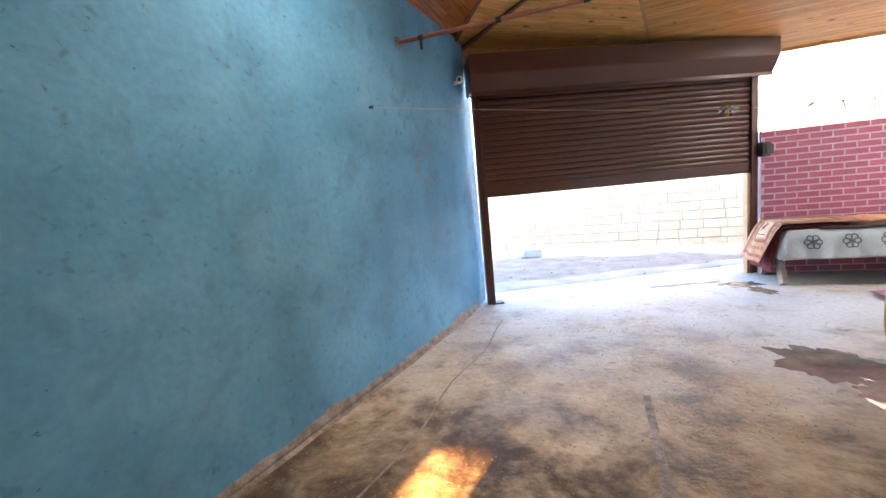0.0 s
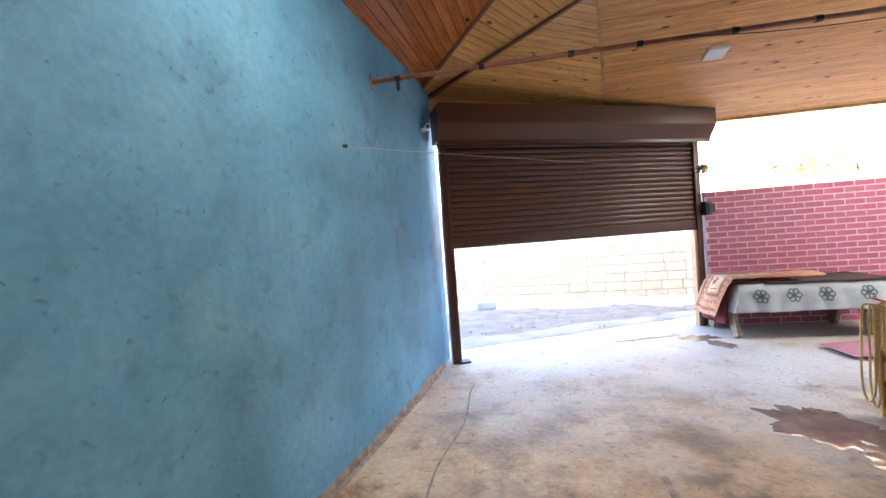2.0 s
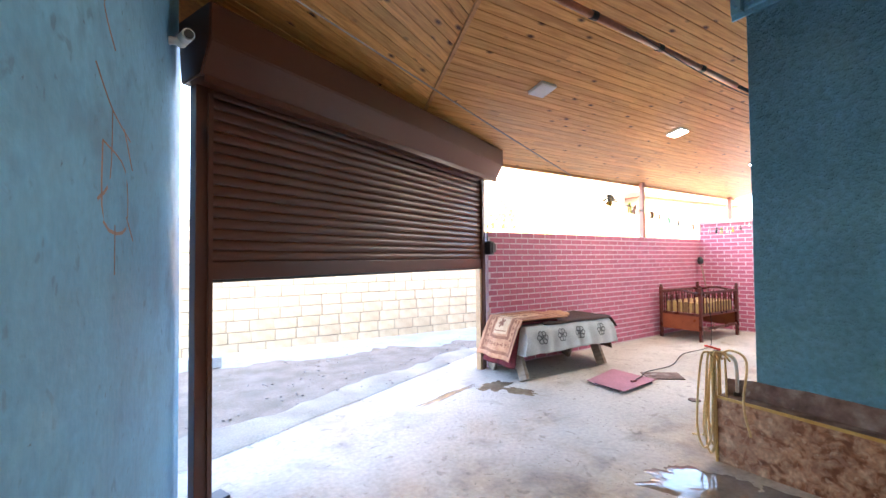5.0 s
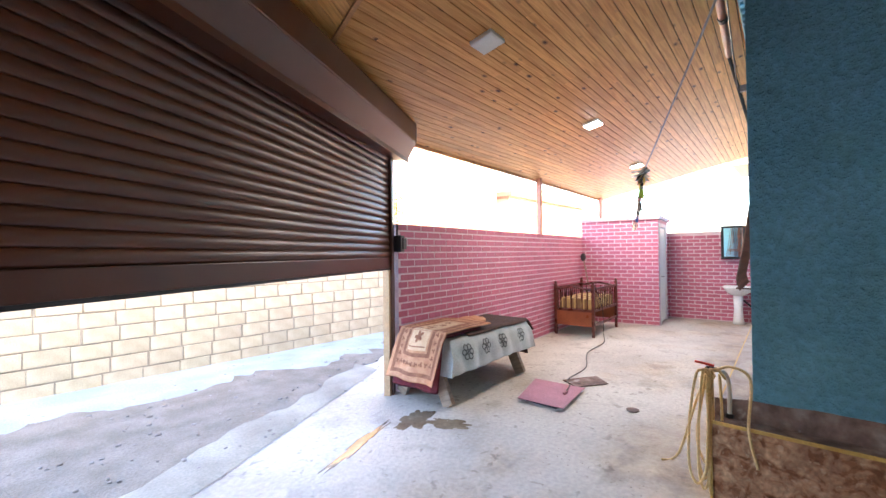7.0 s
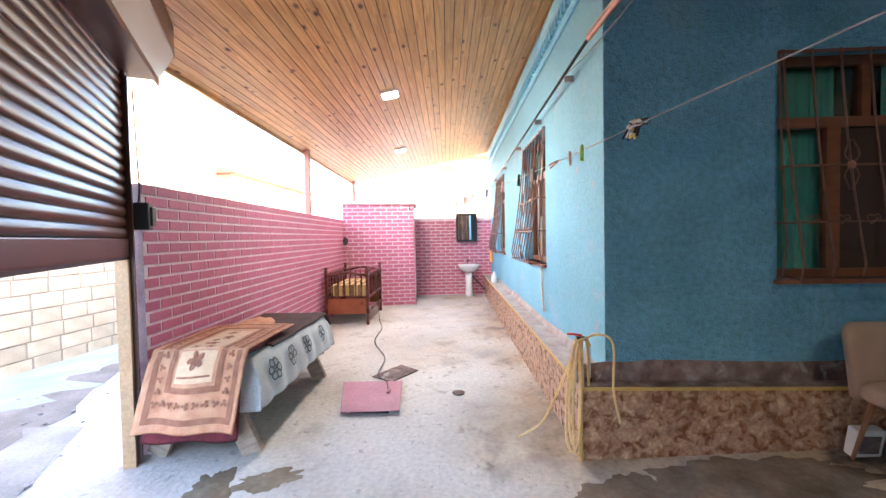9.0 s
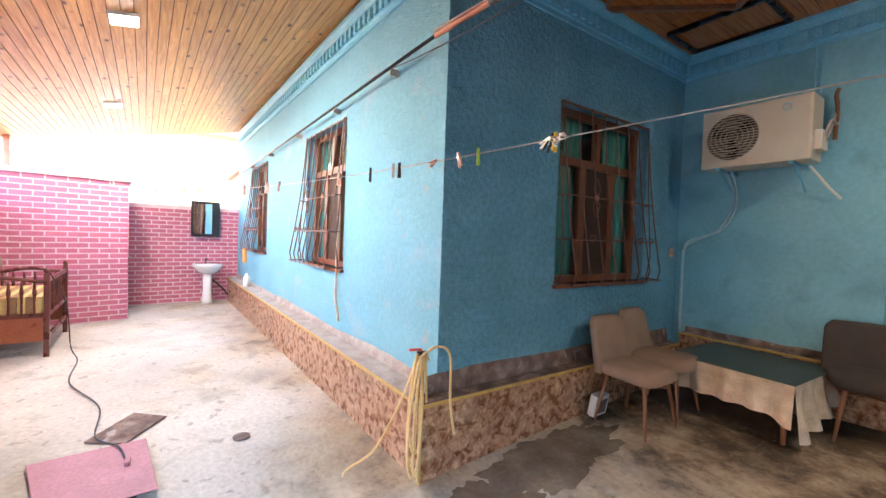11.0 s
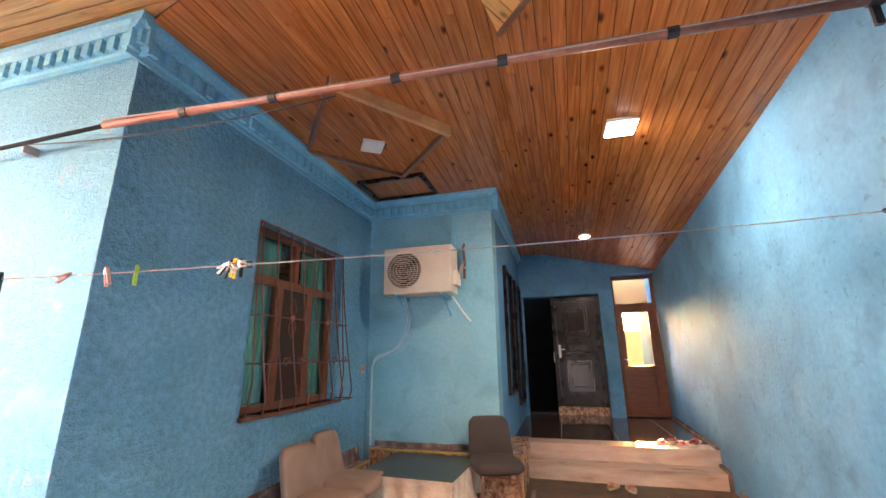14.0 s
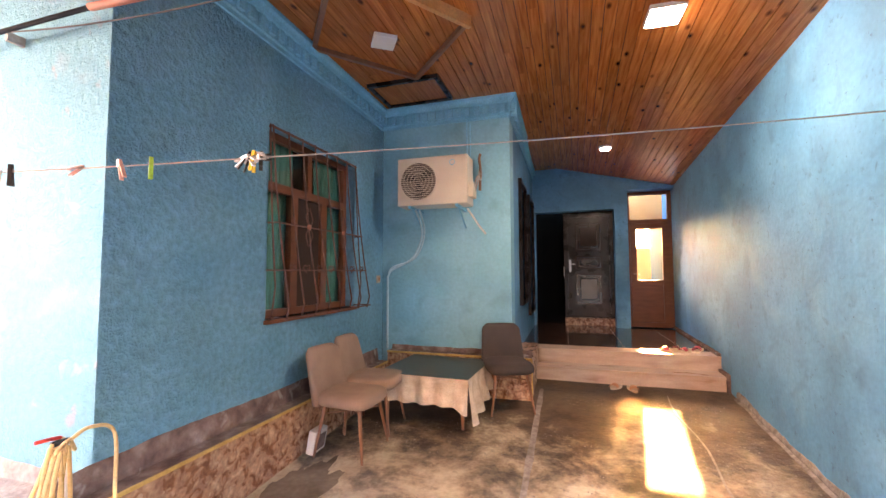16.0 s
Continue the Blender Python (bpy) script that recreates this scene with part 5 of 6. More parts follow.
for cx in (-0.58, -0.22, 0.12, 0.55):
    flower(cx, 0.53, 0.085, lambda x, z: fdr(x, -(0.33 + 0.672 - z))[1] - 0.009, cl)

for nm, mt, lab, hx, hy, top, dr, ur, vr, th, seed in (
        ("under_carpet", "carpet_brown", "dark brown carpet hanging at the table's end", 0.81, 0.30, 0.655, 0.44, (0.2, 1.25), (-0.29, 0.36), 0.010, 3),
        ("brown_carpet", "carpet_brown", "dark brown folded carpet over the table", 0.82, 0.34, 0.70, 0.16, (-0.5, 1.0), (-0.36, 0.56), 0.014, 5),
        ("red_carpet", "carpet_dark", "dark red folded carpet hanging over the table's end", 0.84, 0.31, 0.722, 0.55, (-1.38, -0.2), (-0.29, 0.34), 0.03, 7)):
    c = mesh_object(nm, slab_of(drape(hx, hy, top, dr, seed, 0.10), lin(*ur, 40), lin(*vr, 24), th), M[mt], smooth=True)
    c.matrix_world = TM
    tagged(c, lab, "carpet")

rug = thing("patterned_rug", "tan and rust patterned rug thrown over the table's end", "rug", TM)
fr_ = drape(0.86, 0.36, 0.762, 0.50, 11, 0.22)


def rug_layer(name, u0, u1, v0, v1, lift, mat, hole=None):
    bm = bmesh.new()
    us, vs = lin(u0, u1, max(4, int((u1 - u0) / 0.035))), lin(v0, v1, max(4, int((v1 - v0) / 0.035)))
    def P_(u, v):
        p = Vector(fr_(u, v))
        return p + (Vector((-lift, 0, lift * 0.6)) if u < -0.84 else Vector((0, 0, lift)))
    gg = [[bm.verts.new(P_(u, v)) for v in vs] for u in us]
    for i in range(len(us) - 1):
        for j in range(len(vs) - 1):
            um, vm = (us[i] + us[i + 1]) / 2, (vs[j] + vs[j + 1]) / 2
            if hole and hole[0] < um < hole[1] and hole[2] < vm < hole[3]:
                continue
            bm.faces.new((gg[i][j], gg[i + 1][j], gg[i + 1][j + 1], gg[i][j + 1]))
    return part(name, bm, M[mat], rug, smooth=True)


part("rug_body", slab_of(fr_, lin(-1.34, -0.05, 46), lin(-0.34, 0.33, 24), 0.012), M["carpet_tan"], rug, smooth=True)
rug_layer("border", -1.30, -0.10, -0.30, 0.29, 0.004, "carpet_brown2", hole=(-1.26, -0.14, -0.27, 0.26))
rug_layer("inner_border", -1.12, -0.22, -0.19, 0.18, 0.004, "carpet_brown2", hole=(-1.09, -0.25, -0.165, 0.155))
rug_layer("field", -1.06, -0.28, -0.13, 0.12, 0.004, "carpet_cream")


def motif(name, u, v, r, petals, turn=0.0, inner=0.45):
    """A flat woven star or blossom on the rug."""
    bm = bmesh.new()
    def P_(a, rr):
        q = Vector(fr_(u + math.cos(a) * rr, v + math.sin(a) * rr))
        return q + (Vector((-0.008, 0, 0.006)) if u < -0.84 else Vector((0, 0, 0.009)))
    c = bm.verts.new(P_(0, 0.0))
    n = petals * 4
    ring = [bm.verts.new(P_(turn + 2 * math.pi * k / n, r * (inner + (1 - inner) * abs(math.cos(math.pi * k / 4))))) for k in range(n)]
    for k in range(n):
        bm.faces.new((c, ring[k], ring[(k + 1) % n]))
    part(name, bm, M["carpet_brown2"], rug)


for k in range(9):
    motif("motif", -1.19, -0.235 + k * 0.058, 0.026, 3, k * 0.9, 0.3)
for k in range(13):
    for v in (-0.232, 0.222):
        motif("motif", -1.12 + k * 0.075, v, 0.026, 3, k * 1.3, 0.3)
for u, v, r, p in ((-0.93, 0.0, 0.06, 5), (-0.83, 0.045, 0.035, 4), (-0.82, -0.05, 0.035, 4), (-0.72, 0.0, 0.055, 5), (-0.61, 0.03, 0.03, 4), (-0.55, -0.03, 0.045, 5), (-0.42, 0.0, 0.05, 5)):
    motif("blossom", u, v, r, p, u * 5)
for u0 in (-1.03, -0.33):
    rug_layer("thin_line", u0, u0 + 0.012, -0.115, 0.105, 0.006, "carpet_brown2")
bm = bmesh.new()
bmesh.ops.create_uvsphere(bm, u_segments=24, v_segments=12, radius=1)
for v in bm.verts:
    v.co = Vector((v.co.x * 0.34, v.co.y * 0.17, max(0, v.co.z) * 0.065 + 0.018 * noise.noise(v.co * 3)))
o = mesh_object("folded_blanket", bm, M["carpet_tan"], smooth=True)
o.matrix_world = TM @ pose(0.1, 0.12, 0.70)
tagged(o, "crumpled brown folded blanket on the table", "blanket")

# crib
CM = pose(6.40, 6.22, 0, 0, 0, 2)
crib = thing("crib", "dark red-brown wooden crib with spindles and a striped mattress", "crib", CM)
CL_, CW = 1.35, 0.72
for x in (0, CL_):
    for y in (0, CW):
        bm = B(-0.025, 0.025, -0.025, 0.025, 0, 0.97, bevel=0.005)
        p = part("post", bm, M["crib_wood"], crib)
        p.location = (x, y, 0)
        b2 = bmesh.new()
        bmesh.ops.create_uvsphere(b2, u_segments=12, v_segments=8, radius=0.028)
        part("knob", b2, M["crib_wood"], p).location = (0, 0, 0.99)
for y in (0, CW):
    for z in (0.46, 0.86):
        part("side_rail", B(0.025, CL_ - 0.025, y - 0.015, y + 0.015, z, z + 0.045), M["crib_wood"], crib)
    part("lower_rail", B(0.025, CL_ - 0.025, y - 0.013, y + 0.013, 0.20, 0.25), M["crib_wood"], crib)
    for k in range(1, 13):
        part("spindle", T([(k * CL_ / 13, y, 0.505), (k * CL_ / 13, y, 0.86)], 0.011, 8), M["crib_wood"], crib)
for x in (0, CL_):
    part("end_panel", B(x - 0.012, x + 0.012, 0.025, CW - 0.025, 0.19, 0.46), M["crib_panel"], crib, "red-brown drawer panel")
    part("end_rail", B(x - 0.015, x + 0.015, 0.025, CW - 0.025, 0.46, 0.50), M["crib_wood"], crib)
    pts = [(x, 0.02 + (CW - 0.04) * i / 16, 0.87 + 0.05 * math.sin(math.pi * i / 16) ** 2) for i in range(17)]
    part("curved_head", T(pts, 0.022, 8), M["crib_wood"], crib)
    for k in range(1, 7):
        y = k * CW / 7
        pr = [0.008, 0.012, 0.009, 0.013, 0.020, 0.013, 0.008]
        part("spindle", T([(x, y, 0.50 + i * 0.062) for i in range(7)], 0.01, 8, radii=pr), M["crib_wood"], crib)
mt = thing("crib_mattress", "striped tan mattress standing in the crib", "mattress", CM)
for k in range(9):
    y0 = 0.05 + k * (CW - 0.1) / 9
    part("stripe", B(0.06, CL_ - 0.06, y0, y0 + (CW - 0.1) / 9 - 0.002, 0.50, 0.69 + 0.006 * (k % 2), bevel=0.008), M["stripe_dark"] if k % 2 else M["stripe_ochre"], mt)

# mop leaning in the corner
mop = thing("mop", "mop with a dark head leaning in the corner", "mop", pose(7.93, 6.92, 0))
part("handle", T([(0, -0.15, 0.0), (0.0, 0.1, 1.42)], 0.012), M["beam_wood"], mop)
bm = bmesh.new()
bmesh.ops.create_uvsphere(bm, u_segments=12, v_segments=8, radius=0.06)
for v in bm.verts:
    v.co.z *= 1.5
part("head", bm, M["black_plastic"], mop).location = (0, 0.11, 1.46)

# washbasin and mirror on the far wall
SX = 9.86
basin = thing("washbasin", "white ceramic washbasin on a pedestal", "washbasin", pose(SX, 4.42, 0, 0, 0, 11))
bm = bmesh.new()
prof = [(0.0, 0.60), (0.10, 0.61), (0.19, 0.68), (0.24, 0.76), (0.255, 0.80), (0.235, 0.805), (0.20, 0.77), (0.12, 0.71), (0.0, 0.695)]
rings = []
for r, z in prof:
    rings.append([bm.verts.new((-0.24 + math.cos(a) * r * 0.85, math.sin(a) * r * 1.1, z)) for a in [k * 2 * math.pi / 28 for k in range(28)]] if r else [bm.verts.new((-0.24, 0, z))])
for a, b in zip(rings, rings[1:]):
    for k in range(28):
        j = (k + 1) % 28
        bm.faces.new((a[0], b[k], b[j]) if len(a) == 1 else ((a[k], a[j], b[0]) if len(b) == 1 else (a[k], a[j], b[j], b[k])))
part("bowl", bm, M["ceramic"], basin, smooth=True)
part("back_ledge", B(-0.10, -0.005, -0.24, 0.24, 0.74, 0.81, bevel=0.015), M["ceramic"], basin)
part("pedestal", T([(-0.2, 0, 0), (-0.2, 0, 0.1), (-0.2, 0, 0.3), (-0.2, 0, 0.62)], 0.08, 20, radii=[0.115, 0.095, 0.08, 0.09]), M["ceramic"], basin, smooth=True)
part("tap", T(smooth_path([(-0.06, 0, 0.81), (-0.06, 0, 0.9), (-0.12, 0, 0.93), (-0.17, 0, 0.89)]), 0.012), M["black_plastic"], basin, "dark tap")
part("waste_pipe", T(smooth_path([(-0.08, -0.1, 0.5), (-0.1, -0.3, 0.3), (-0.1, -0.5, 0.08), (-0.1, -0.7, 0.05)]), 0.018), M["black_plastic"], basin)
mir = thing("mirror", "mirror in a black frame above the washbasin", "mirror", pose(SX - 0.005, 4.42, 1.38, 0, 0, 11))
for a in ((-0.27, 0.27, 0, 0.05), (-0.27, 0.27, 0.68, 0.73), (-0.27, -0.22, 0.05, 0.68), (0.12, 0.27, 0.05, 0.68)):
    part("frame_side", B(-0.03, 0, -a[1], -a[0], a[2], a[3], bevel=0.004), M["black_plastic"], mir)
part("glass", B(-0.014, -0.002, -0.12, 0.22, 0.05, 0.68), M["mirror"], mir)

# covers on the ground
def sheet(name, pts, z, th, mat, label, cat):
    bm = bmesh.new()
    lo = [bm.verts.new((x, y, z)) for x, y in pts]
    hi = [bm.verts.new((x, y, z + th)) for x, y in pts]
    bm.faces.new(lo[::-1]), bm.faces.new(hi)
    for i in range(len(pts)):
        j = (i + 1) % len(pts)
        bm.faces.new((lo[i], lo[j], hi[j], hi[i]))
    bmesh.ops.bevel(bm, geom=bm.edges[:], offset=0.003, segments=1, affect="EDGES")
    t = thing(name, label, cat)
    part("sheet", bm, M[mat], t)
    return t


pl = sheet("metal_cover", [(2.80, 5.12), (3.52, 5.20), (3.48, 5.80), (2.77, 5.62)], 0.035, 0.006, "plate_pink", "faded pink square metal cover on the ground", "metal cover")
part("rim", B(2.84, 3.46, 5.22, 5.56, -0.01, 0.034), M["black_plastic"], pl)
part("handle", B(3.16, 3.24, 5.27, 5.30, 0.041, 0.065, bevel=0.004), M["plate_pink"], pl)
sheet("board_piece", [(3.56, 5.32), (3.92, 5.08), (4.12, 5.30), (3.72, 5.56)], 0.006, 0.012, "mortar_edge", "thin grey brown board on the ground", "board")
cb = mesh_object("loose_cable", T(smooth_path([(6.4, 6.2, 0.98), (6.37, 6.05, 0.6), (6.3, 6.0, 0.12), (6.0, 5.9, 0.02), (5.2, 5.85, 0.018), (4.4, 5.55, 0.018), (3.75, 5.5, 0.03), (3.45, 5.35, 0.055), (3.25, 5.3, 0.055)], 8), 0.006), M["black_plastic"])
tagged(cb, "thin dark cable from the crib to the metal cover", "cable")
bm = bmesh.new()
bmesh.ops.create_icosphere(bm, subdivisions=1, radius=1)
bm.verts.ensure_lookup_table()
peb_v, peb_f = [v.co.copy() for v in bm.verts], [[v.index for v in f.verts] for f in bm.faces]
bm.free()
rnd = random.Random(8)
pv, pf = [], []
for k in range(4200):
    if k < 260:
        x, y, r = rnd.uniform(-3, 3.4), rnd.uniform(6.5, 9.7), rnd.uniform(0.006, 0.022)
        if y < gate_line(x, 0.5):
            continue
    else:
        x, y, r = rnd.uniform(-1.5, 2.1), 0.3 + 4.6 * rnd.random() ** 1.4, rnd.uniform(0.0015, 0.0055)
        if y > gate_line(x, 0) or noise.noise(Vector((x * 1.6, y * 1.6, 7))) < -0.05:
            continue
    sx, sy, n0 = rnd.uniform(0.8, 1.6), rnd.uniform(0.8, 1.4), len(pv)
    z = floor_z(x, y) + 0.006 * noise.noise(Vector((x * 1.3, y * 1.3, 0))) + r * 0.2 + (0.012 if k < 260 else 0)
    pv += [(x + v.x * r * sx, y + v.y * r * sy, z + v.z * r * 0.6) for v in peb_v]
    pf += [[n0 + q for q in f] for f in peb_f]
peb = bpy.data.meshes.new("pebbles")
peb.from_pydata(pv, [], pf)
peb.materials.append(M["rubble"])
tagged(new("pebbles", peb), "small stones and crumbs on the ground", kind="stuff")
dr = mesh_object("floor_drain", T([(3.28, 4.62, 0.004), (3.28, 4.62, 0.012)], 0.06, 14), M["mortar_edge"])
tagged(dr, "small dark drain cap in the concrete", "drain")

# wet patches
ground_patch("puddle", (1.75, 6.12), 0.24, 0.13, M["wet_light"], "brown wet patch by the table", 0.3, 1, lift=0.001, rough=0.5)
ground_patch("puddle", (1.88, 5.80), 0.10, 0.20, M["wet_light"], "brown wet patch by the table", 0.3, 2, lift=0.001, rough=0.5)
ground_patch("puddle", (1.10, 6.12), 0.44, 0.045, M["wet"], "thin shallow streak of water on the concrete", 0.33, 9, lift=0.0, rough=0.7)
ground_patch("puddle", (1.62, 3.62), 0.30, 0.40, M["wet"], "dark wet patch by the plinth", 0.2, 4, lift=0.001, rough=0.5)
ground_patch("puddle", (1.80, 2.85), 0.24, 0.62, M["wet"], "dark wet patch along the plinth", 0.05, 5, lift=0.001, rough=0.5)

# base of the west wall: an uneven cement fillet
bm = bmesh.new()
rows = []
n = 110
for i in range(n + 1):
    y = 5.0 - i * 5.0 / n
    x = west_x(y)
    a = 0.012 + 0.02 * noise.noise(Vector((y * 4, 1, 0)))
    b = 0.07 + 0.045 * noise.noise(Vector((y * 2.2, 5, 0))) + 0.02 * noise.noise(Vector((y * 9, 5, 0)))
    z = floor_z(x, y)
    rows.append([bm.verts.new(p) for p in ((x + a + 0.025, y, z), (x + a * 0.6, y, z + 0.012), (x + 0.014, y, z + 0.03), (x + 0.004, y, z + max(0.03, b)), (x - 0.01, y, z + max(0.03, b)))])
for a, b in zip(rows, rows[1:]):
    for k in range(4):
        bm.faces.new((a[k], b[k], b[k + 1], a[k + 1]))
mesh_object("wall_base_fillet", bm, M["rubble"], smooth=False, kind="structure", label="crumbling brown cement edge at the wall's foot")

# long joint in the concrete beside the west wall and the crack at the gate
for nm, pts, w in (("concrete_joint", [(-0.95 + 0.03 * math.sin(i), 0.1 + i * 0.24, 0) for i in range(19)], 0.012), ("concrete_joint", [(0.35 + 0.05 * noise.noise(Vector((i, 0, 0))), 0.2 + i * 0.2, 0) for i in range(14)], 0.035),
                   ("gate_crack", [(x, gate_line(x, 0.60) + wob(x, 6, 0.02), 0) for x in lin(-2.6, 2.2, 44)], 0.02)):
    bm = bmesh.new()
    rows = []
    for i, (x, y, _) in enumerate(pts):
        z = floor_z(x, y) + 0.006 * noise.noise(Vector((x * 1.3, y * 1.3, 0))) + 0.006
        d = w * (0.6 + 0.7 * abs(noise.noise(Vector((i * 0.7, 3, 0)))))
        rows.append([bm.verts.new((x - d, y - d * 0.4, z)), bm.verts.new((x + d, y + d * 0.4, z))])
    for a, b in zip(rows, rows[1:]):
        bm.faces.new((a[0], a[1], b[1], b[0]))
    mesh_object(nm, bm, M["rubble"] if nm == "concrete_joint" else M["dark_back"], kind="structure", label="rough joint in the concrete")

# old scar lines in the west wall's plaster
bm = bmesh.new()
sx = lambda y: west_x(y) - 0.0065
for pts in ([(3.60, 2.52), (3.68, 2.40), (3.62, 2.30), (3.74, 2.22)], [(3.55, 2.10), (3.72, 2.02), (3.95, 1.98)], [(3.72, 2.02), (3.70, 1.80), (3.58, 1.72)], [(3.62, 1.90), (3.88, 1.86), (3.90, 1.66), (3.64, 1.66), (3.62, 1.90)], [(3.86, 2.0), (3.98, 1.88)], [(3.76, 1.66), (3.76, 1.5)], [(3.90, 1.70), (4.0, 1.62)]):
    tube(bm, [(sx(p.x), p.x, p.y) for p in smooth_path([(a, b, 0) for a, b in pts], 4)], 0.009, 5)
mesh_object("plaster_scar", bm, M["scar"], kind="structure", label="thin brownish scar lines in the blue plaster")

# ---- pipe under the ceiling, washing line and pegs ----
pp = thing("ceiling_pipe", "orange brown metal pipe with a cable tied along it", "pipe")
PA, PB, PC = (west_x(3.47) + 0.0, 3.46, 2.84), (HX + 0.02, HY + 0.09, 2.845), (9.7, f1_y(9.7) + 0.05, 2.72)
part("pipe", T([PA, PB], 0.019, 12), M["copper_pipe"], pp, smooth=True)
part("pipe", T([PB, PC], 0.012, 10), M["black_plastic"], pp, smooth=True, label="thin dark pipe along the wall")
part("cable", T(sag(PA, PB, 0.03, 24), 0.006, 6), M["rope"], pp).location = (0, 0.015, 0.026)
part("cable", T(sag((0.9, 3.56, 2.83), (HX + 0.6, HY + 0.1, 2.82), 0.05, 12), 0.004, 6), M["black_plastic"], pp)
part("wall_plate", B(PA[0], PA[0] + 0.012, 3.42, 3.50, 2.79, 2.88), M["steel"], pp)
for fx in (0.06, 0.24, 0.42, 0.55, 0.72, 0.86):
    p = Vector(PA).lerp(Vector(PB), fx)
    part("tape_band", T([p - Vector((0.022, 0, 0)), p + Vector((0.022, 0, 0))], 0.024, 10), M["black_plastic"], pp)
part("tape_tail", B(-1.27, -1.245, 3.455, 3.47, 2.74, 2.83), M["black_plastic"], pp)
for x in (2.9, 4.1, 5.4, 6.9, 8.3):
    part("clip", B(x - 0.01, x + 0.01, f1_y(x), f1_y(x) + 0.075, 2.80 - (x - 2.2) * 0.016, 2.85 - (x - 2.2) * 0.016), M["rope"], pp)
LA, LK, LB = Vector((west_x(2.9), 2.89, 2.20)), Vector((1.045, 3.88, 1.932)), Vector((8.30, 6.08, 2.31))
line_pts = sag(LA, LK, 0.015, 20) + sag(LK, LB, 0.22, 50)[1:]
ln_t = thing("washing_line", "thin grey washing line across the yard", "washing line")
part("line", T(line_pts, 0.0025, 6), M["rope"], ln_t)
part("wall_hook", T([LA + Vector((-0.01, 0, 0)), LA + Vector((0.03, 0.01, 0))], 0.012, 8), M["black_plastic"], ln_t)


def on_line(x):
    a, b, drop = (LA, LK, 0.015) if x < LK.x else (LK, LB, 0.22)
    k = (x - a.x) / (b.x - a.x)
    return a.lerp(b, k) - Vector((0, 0, drop * 4 * k * (1 - k)))


PEG = {"peg_white": (0.75, 0.72, 0.68), "peg_black": (0.02, 0.02, 0.02), "peg_green": (0.45, 0.7, 0.08), "peg_yellow": (0.8, 0.55, 0.05), "peg_pink": (0.7, 0.42, 0.36), "peg_blue": (0.05, 0.12, 0.4)}
for k_, c_ in PEG.items():
    M[k_] = material(k_, [c_, tuple(min(1, v * 1.15) for v in c_)], 0.4, bump=0)
first_peg = {}


def peg(x, kind, turn, tilt=0.0):
    """A spring clothes peg: two legs and a wire spring."""
    key = kind
    if key not in first_peg:
        t = thing("clothes_peg", f"{kind.split('_')[1]} plastic clothes peg on the line", "clothes peg", group="pegs on the washing line")
        for s in (-1, 1):
            o = part("leg", B(-0.006, 0.006, -0.003, 0.003, -0.05, 0.026, bevel=0.001), M[kind], t)
            o.matrix_local = pose(0, s * 0.005, 0, s * 6, 0, 0)
        part("spring", T([(-0.008, 0, 0.004), (0.008, 0, 0.004)], 0.0065, 8), M["steel"], t)
        first_peg[key] = t
        t.matrix_world = Matrix.Translation(on_line(x)) @ pose(0, 0, 0.0, tilt, 0, turn)
    else:
        copy_thing(first_peg[key], Matrix.Translation(on_line(x)) @ pose(0, 0, 0.0, tilt, 0, turn))


for x, kind, turn, tilt in ((1.04, "peg_black", 40, 30), (1.05, "peg_white", 100, -55), (1.065, "peg_yellow", 10, 8), (1.075, "peg_white", 60, 60), (1.085, "peg_black", 150, -22), (1.03, "peg_white", 20, 80), (1.095, "peg_white", 75, -75), (1.055, "peg_black", 120, 95),
                            (1.40, "peg_green", 60, 0), (1.50, "peg_pink", 80, 25), (1.64, "peg_pink", 30, 60), (1.86, "peg_black", 45, -5), (1.90, "peg_white", 60, 10), (2.07, "peg_black", 60, 10), (2.33, "peg_pink", 20, 0), (2.63, "peg_blue", 70, 10), (2.97, "peg_pink", 60, 20), (3.12, "peg_pink", 30, 10),
                            (3.18, "peg_black", 60, 0), (3.45, "peg_pink", 60, 0), (3.9, "peg_white", 20, 0), (4.3, "peg_black", 80, 10), (4.6, "peg_green", 10, 0), (5.0, "peg_white", 60, 0), (5.4, "peg_yellow", 60, 0), (6.1, "peg_black", 60, 0), (7.0, "peg_white", 60, 0)):
    peg(x, kind, turn, tilt)

# tap and hose at the house corner
tp = thing("garden_tap", "white plastic standpipe with a red tap lever", "tap", pose(2.22, HY + 0.12, 0.5))
part("pipe", T(smooth_path([(0, 0, 0), (0, 0, 0.2), (-0.01, 0.02, 0.28), (-0.06, 0.06, 0.31)], 5), 0.013, 10), M["white_plastic"], tp, smooth=True)
part("base_ring", T([(0, 0, 0), (0, 0, 0.025)], 0.024, 12), M["black_plastic"], tp)
part("valve", T([(-0.05, 0.05, 0.31), (-0.10, 0.09, 0.31)], 0.018, 12), M["hose"], tp)
part("lever", T([(-0.075, 0.07, 0.335), (-0.10, 0.13, 0.35), (-0.10, 0.17, 0.352)], 0.008, 8), M["red_plastic"], tp, "red tap lever")
hs_ = thing("garden_hose", "pale yellow garden hose looped over the tap", "hose")
hc = Vector((2.14, HY + 0.2, 0.81))
loops = [(-0.02, 0.02, 0.03, 0.00), (0.02, 0.06, 0.10, 0.02), (-0.04, 0.05, 0.06, 0.02), (0.0, 0.1, 0.2, -0.02), (-0.06, 0.08, 0.09, 0.04)]
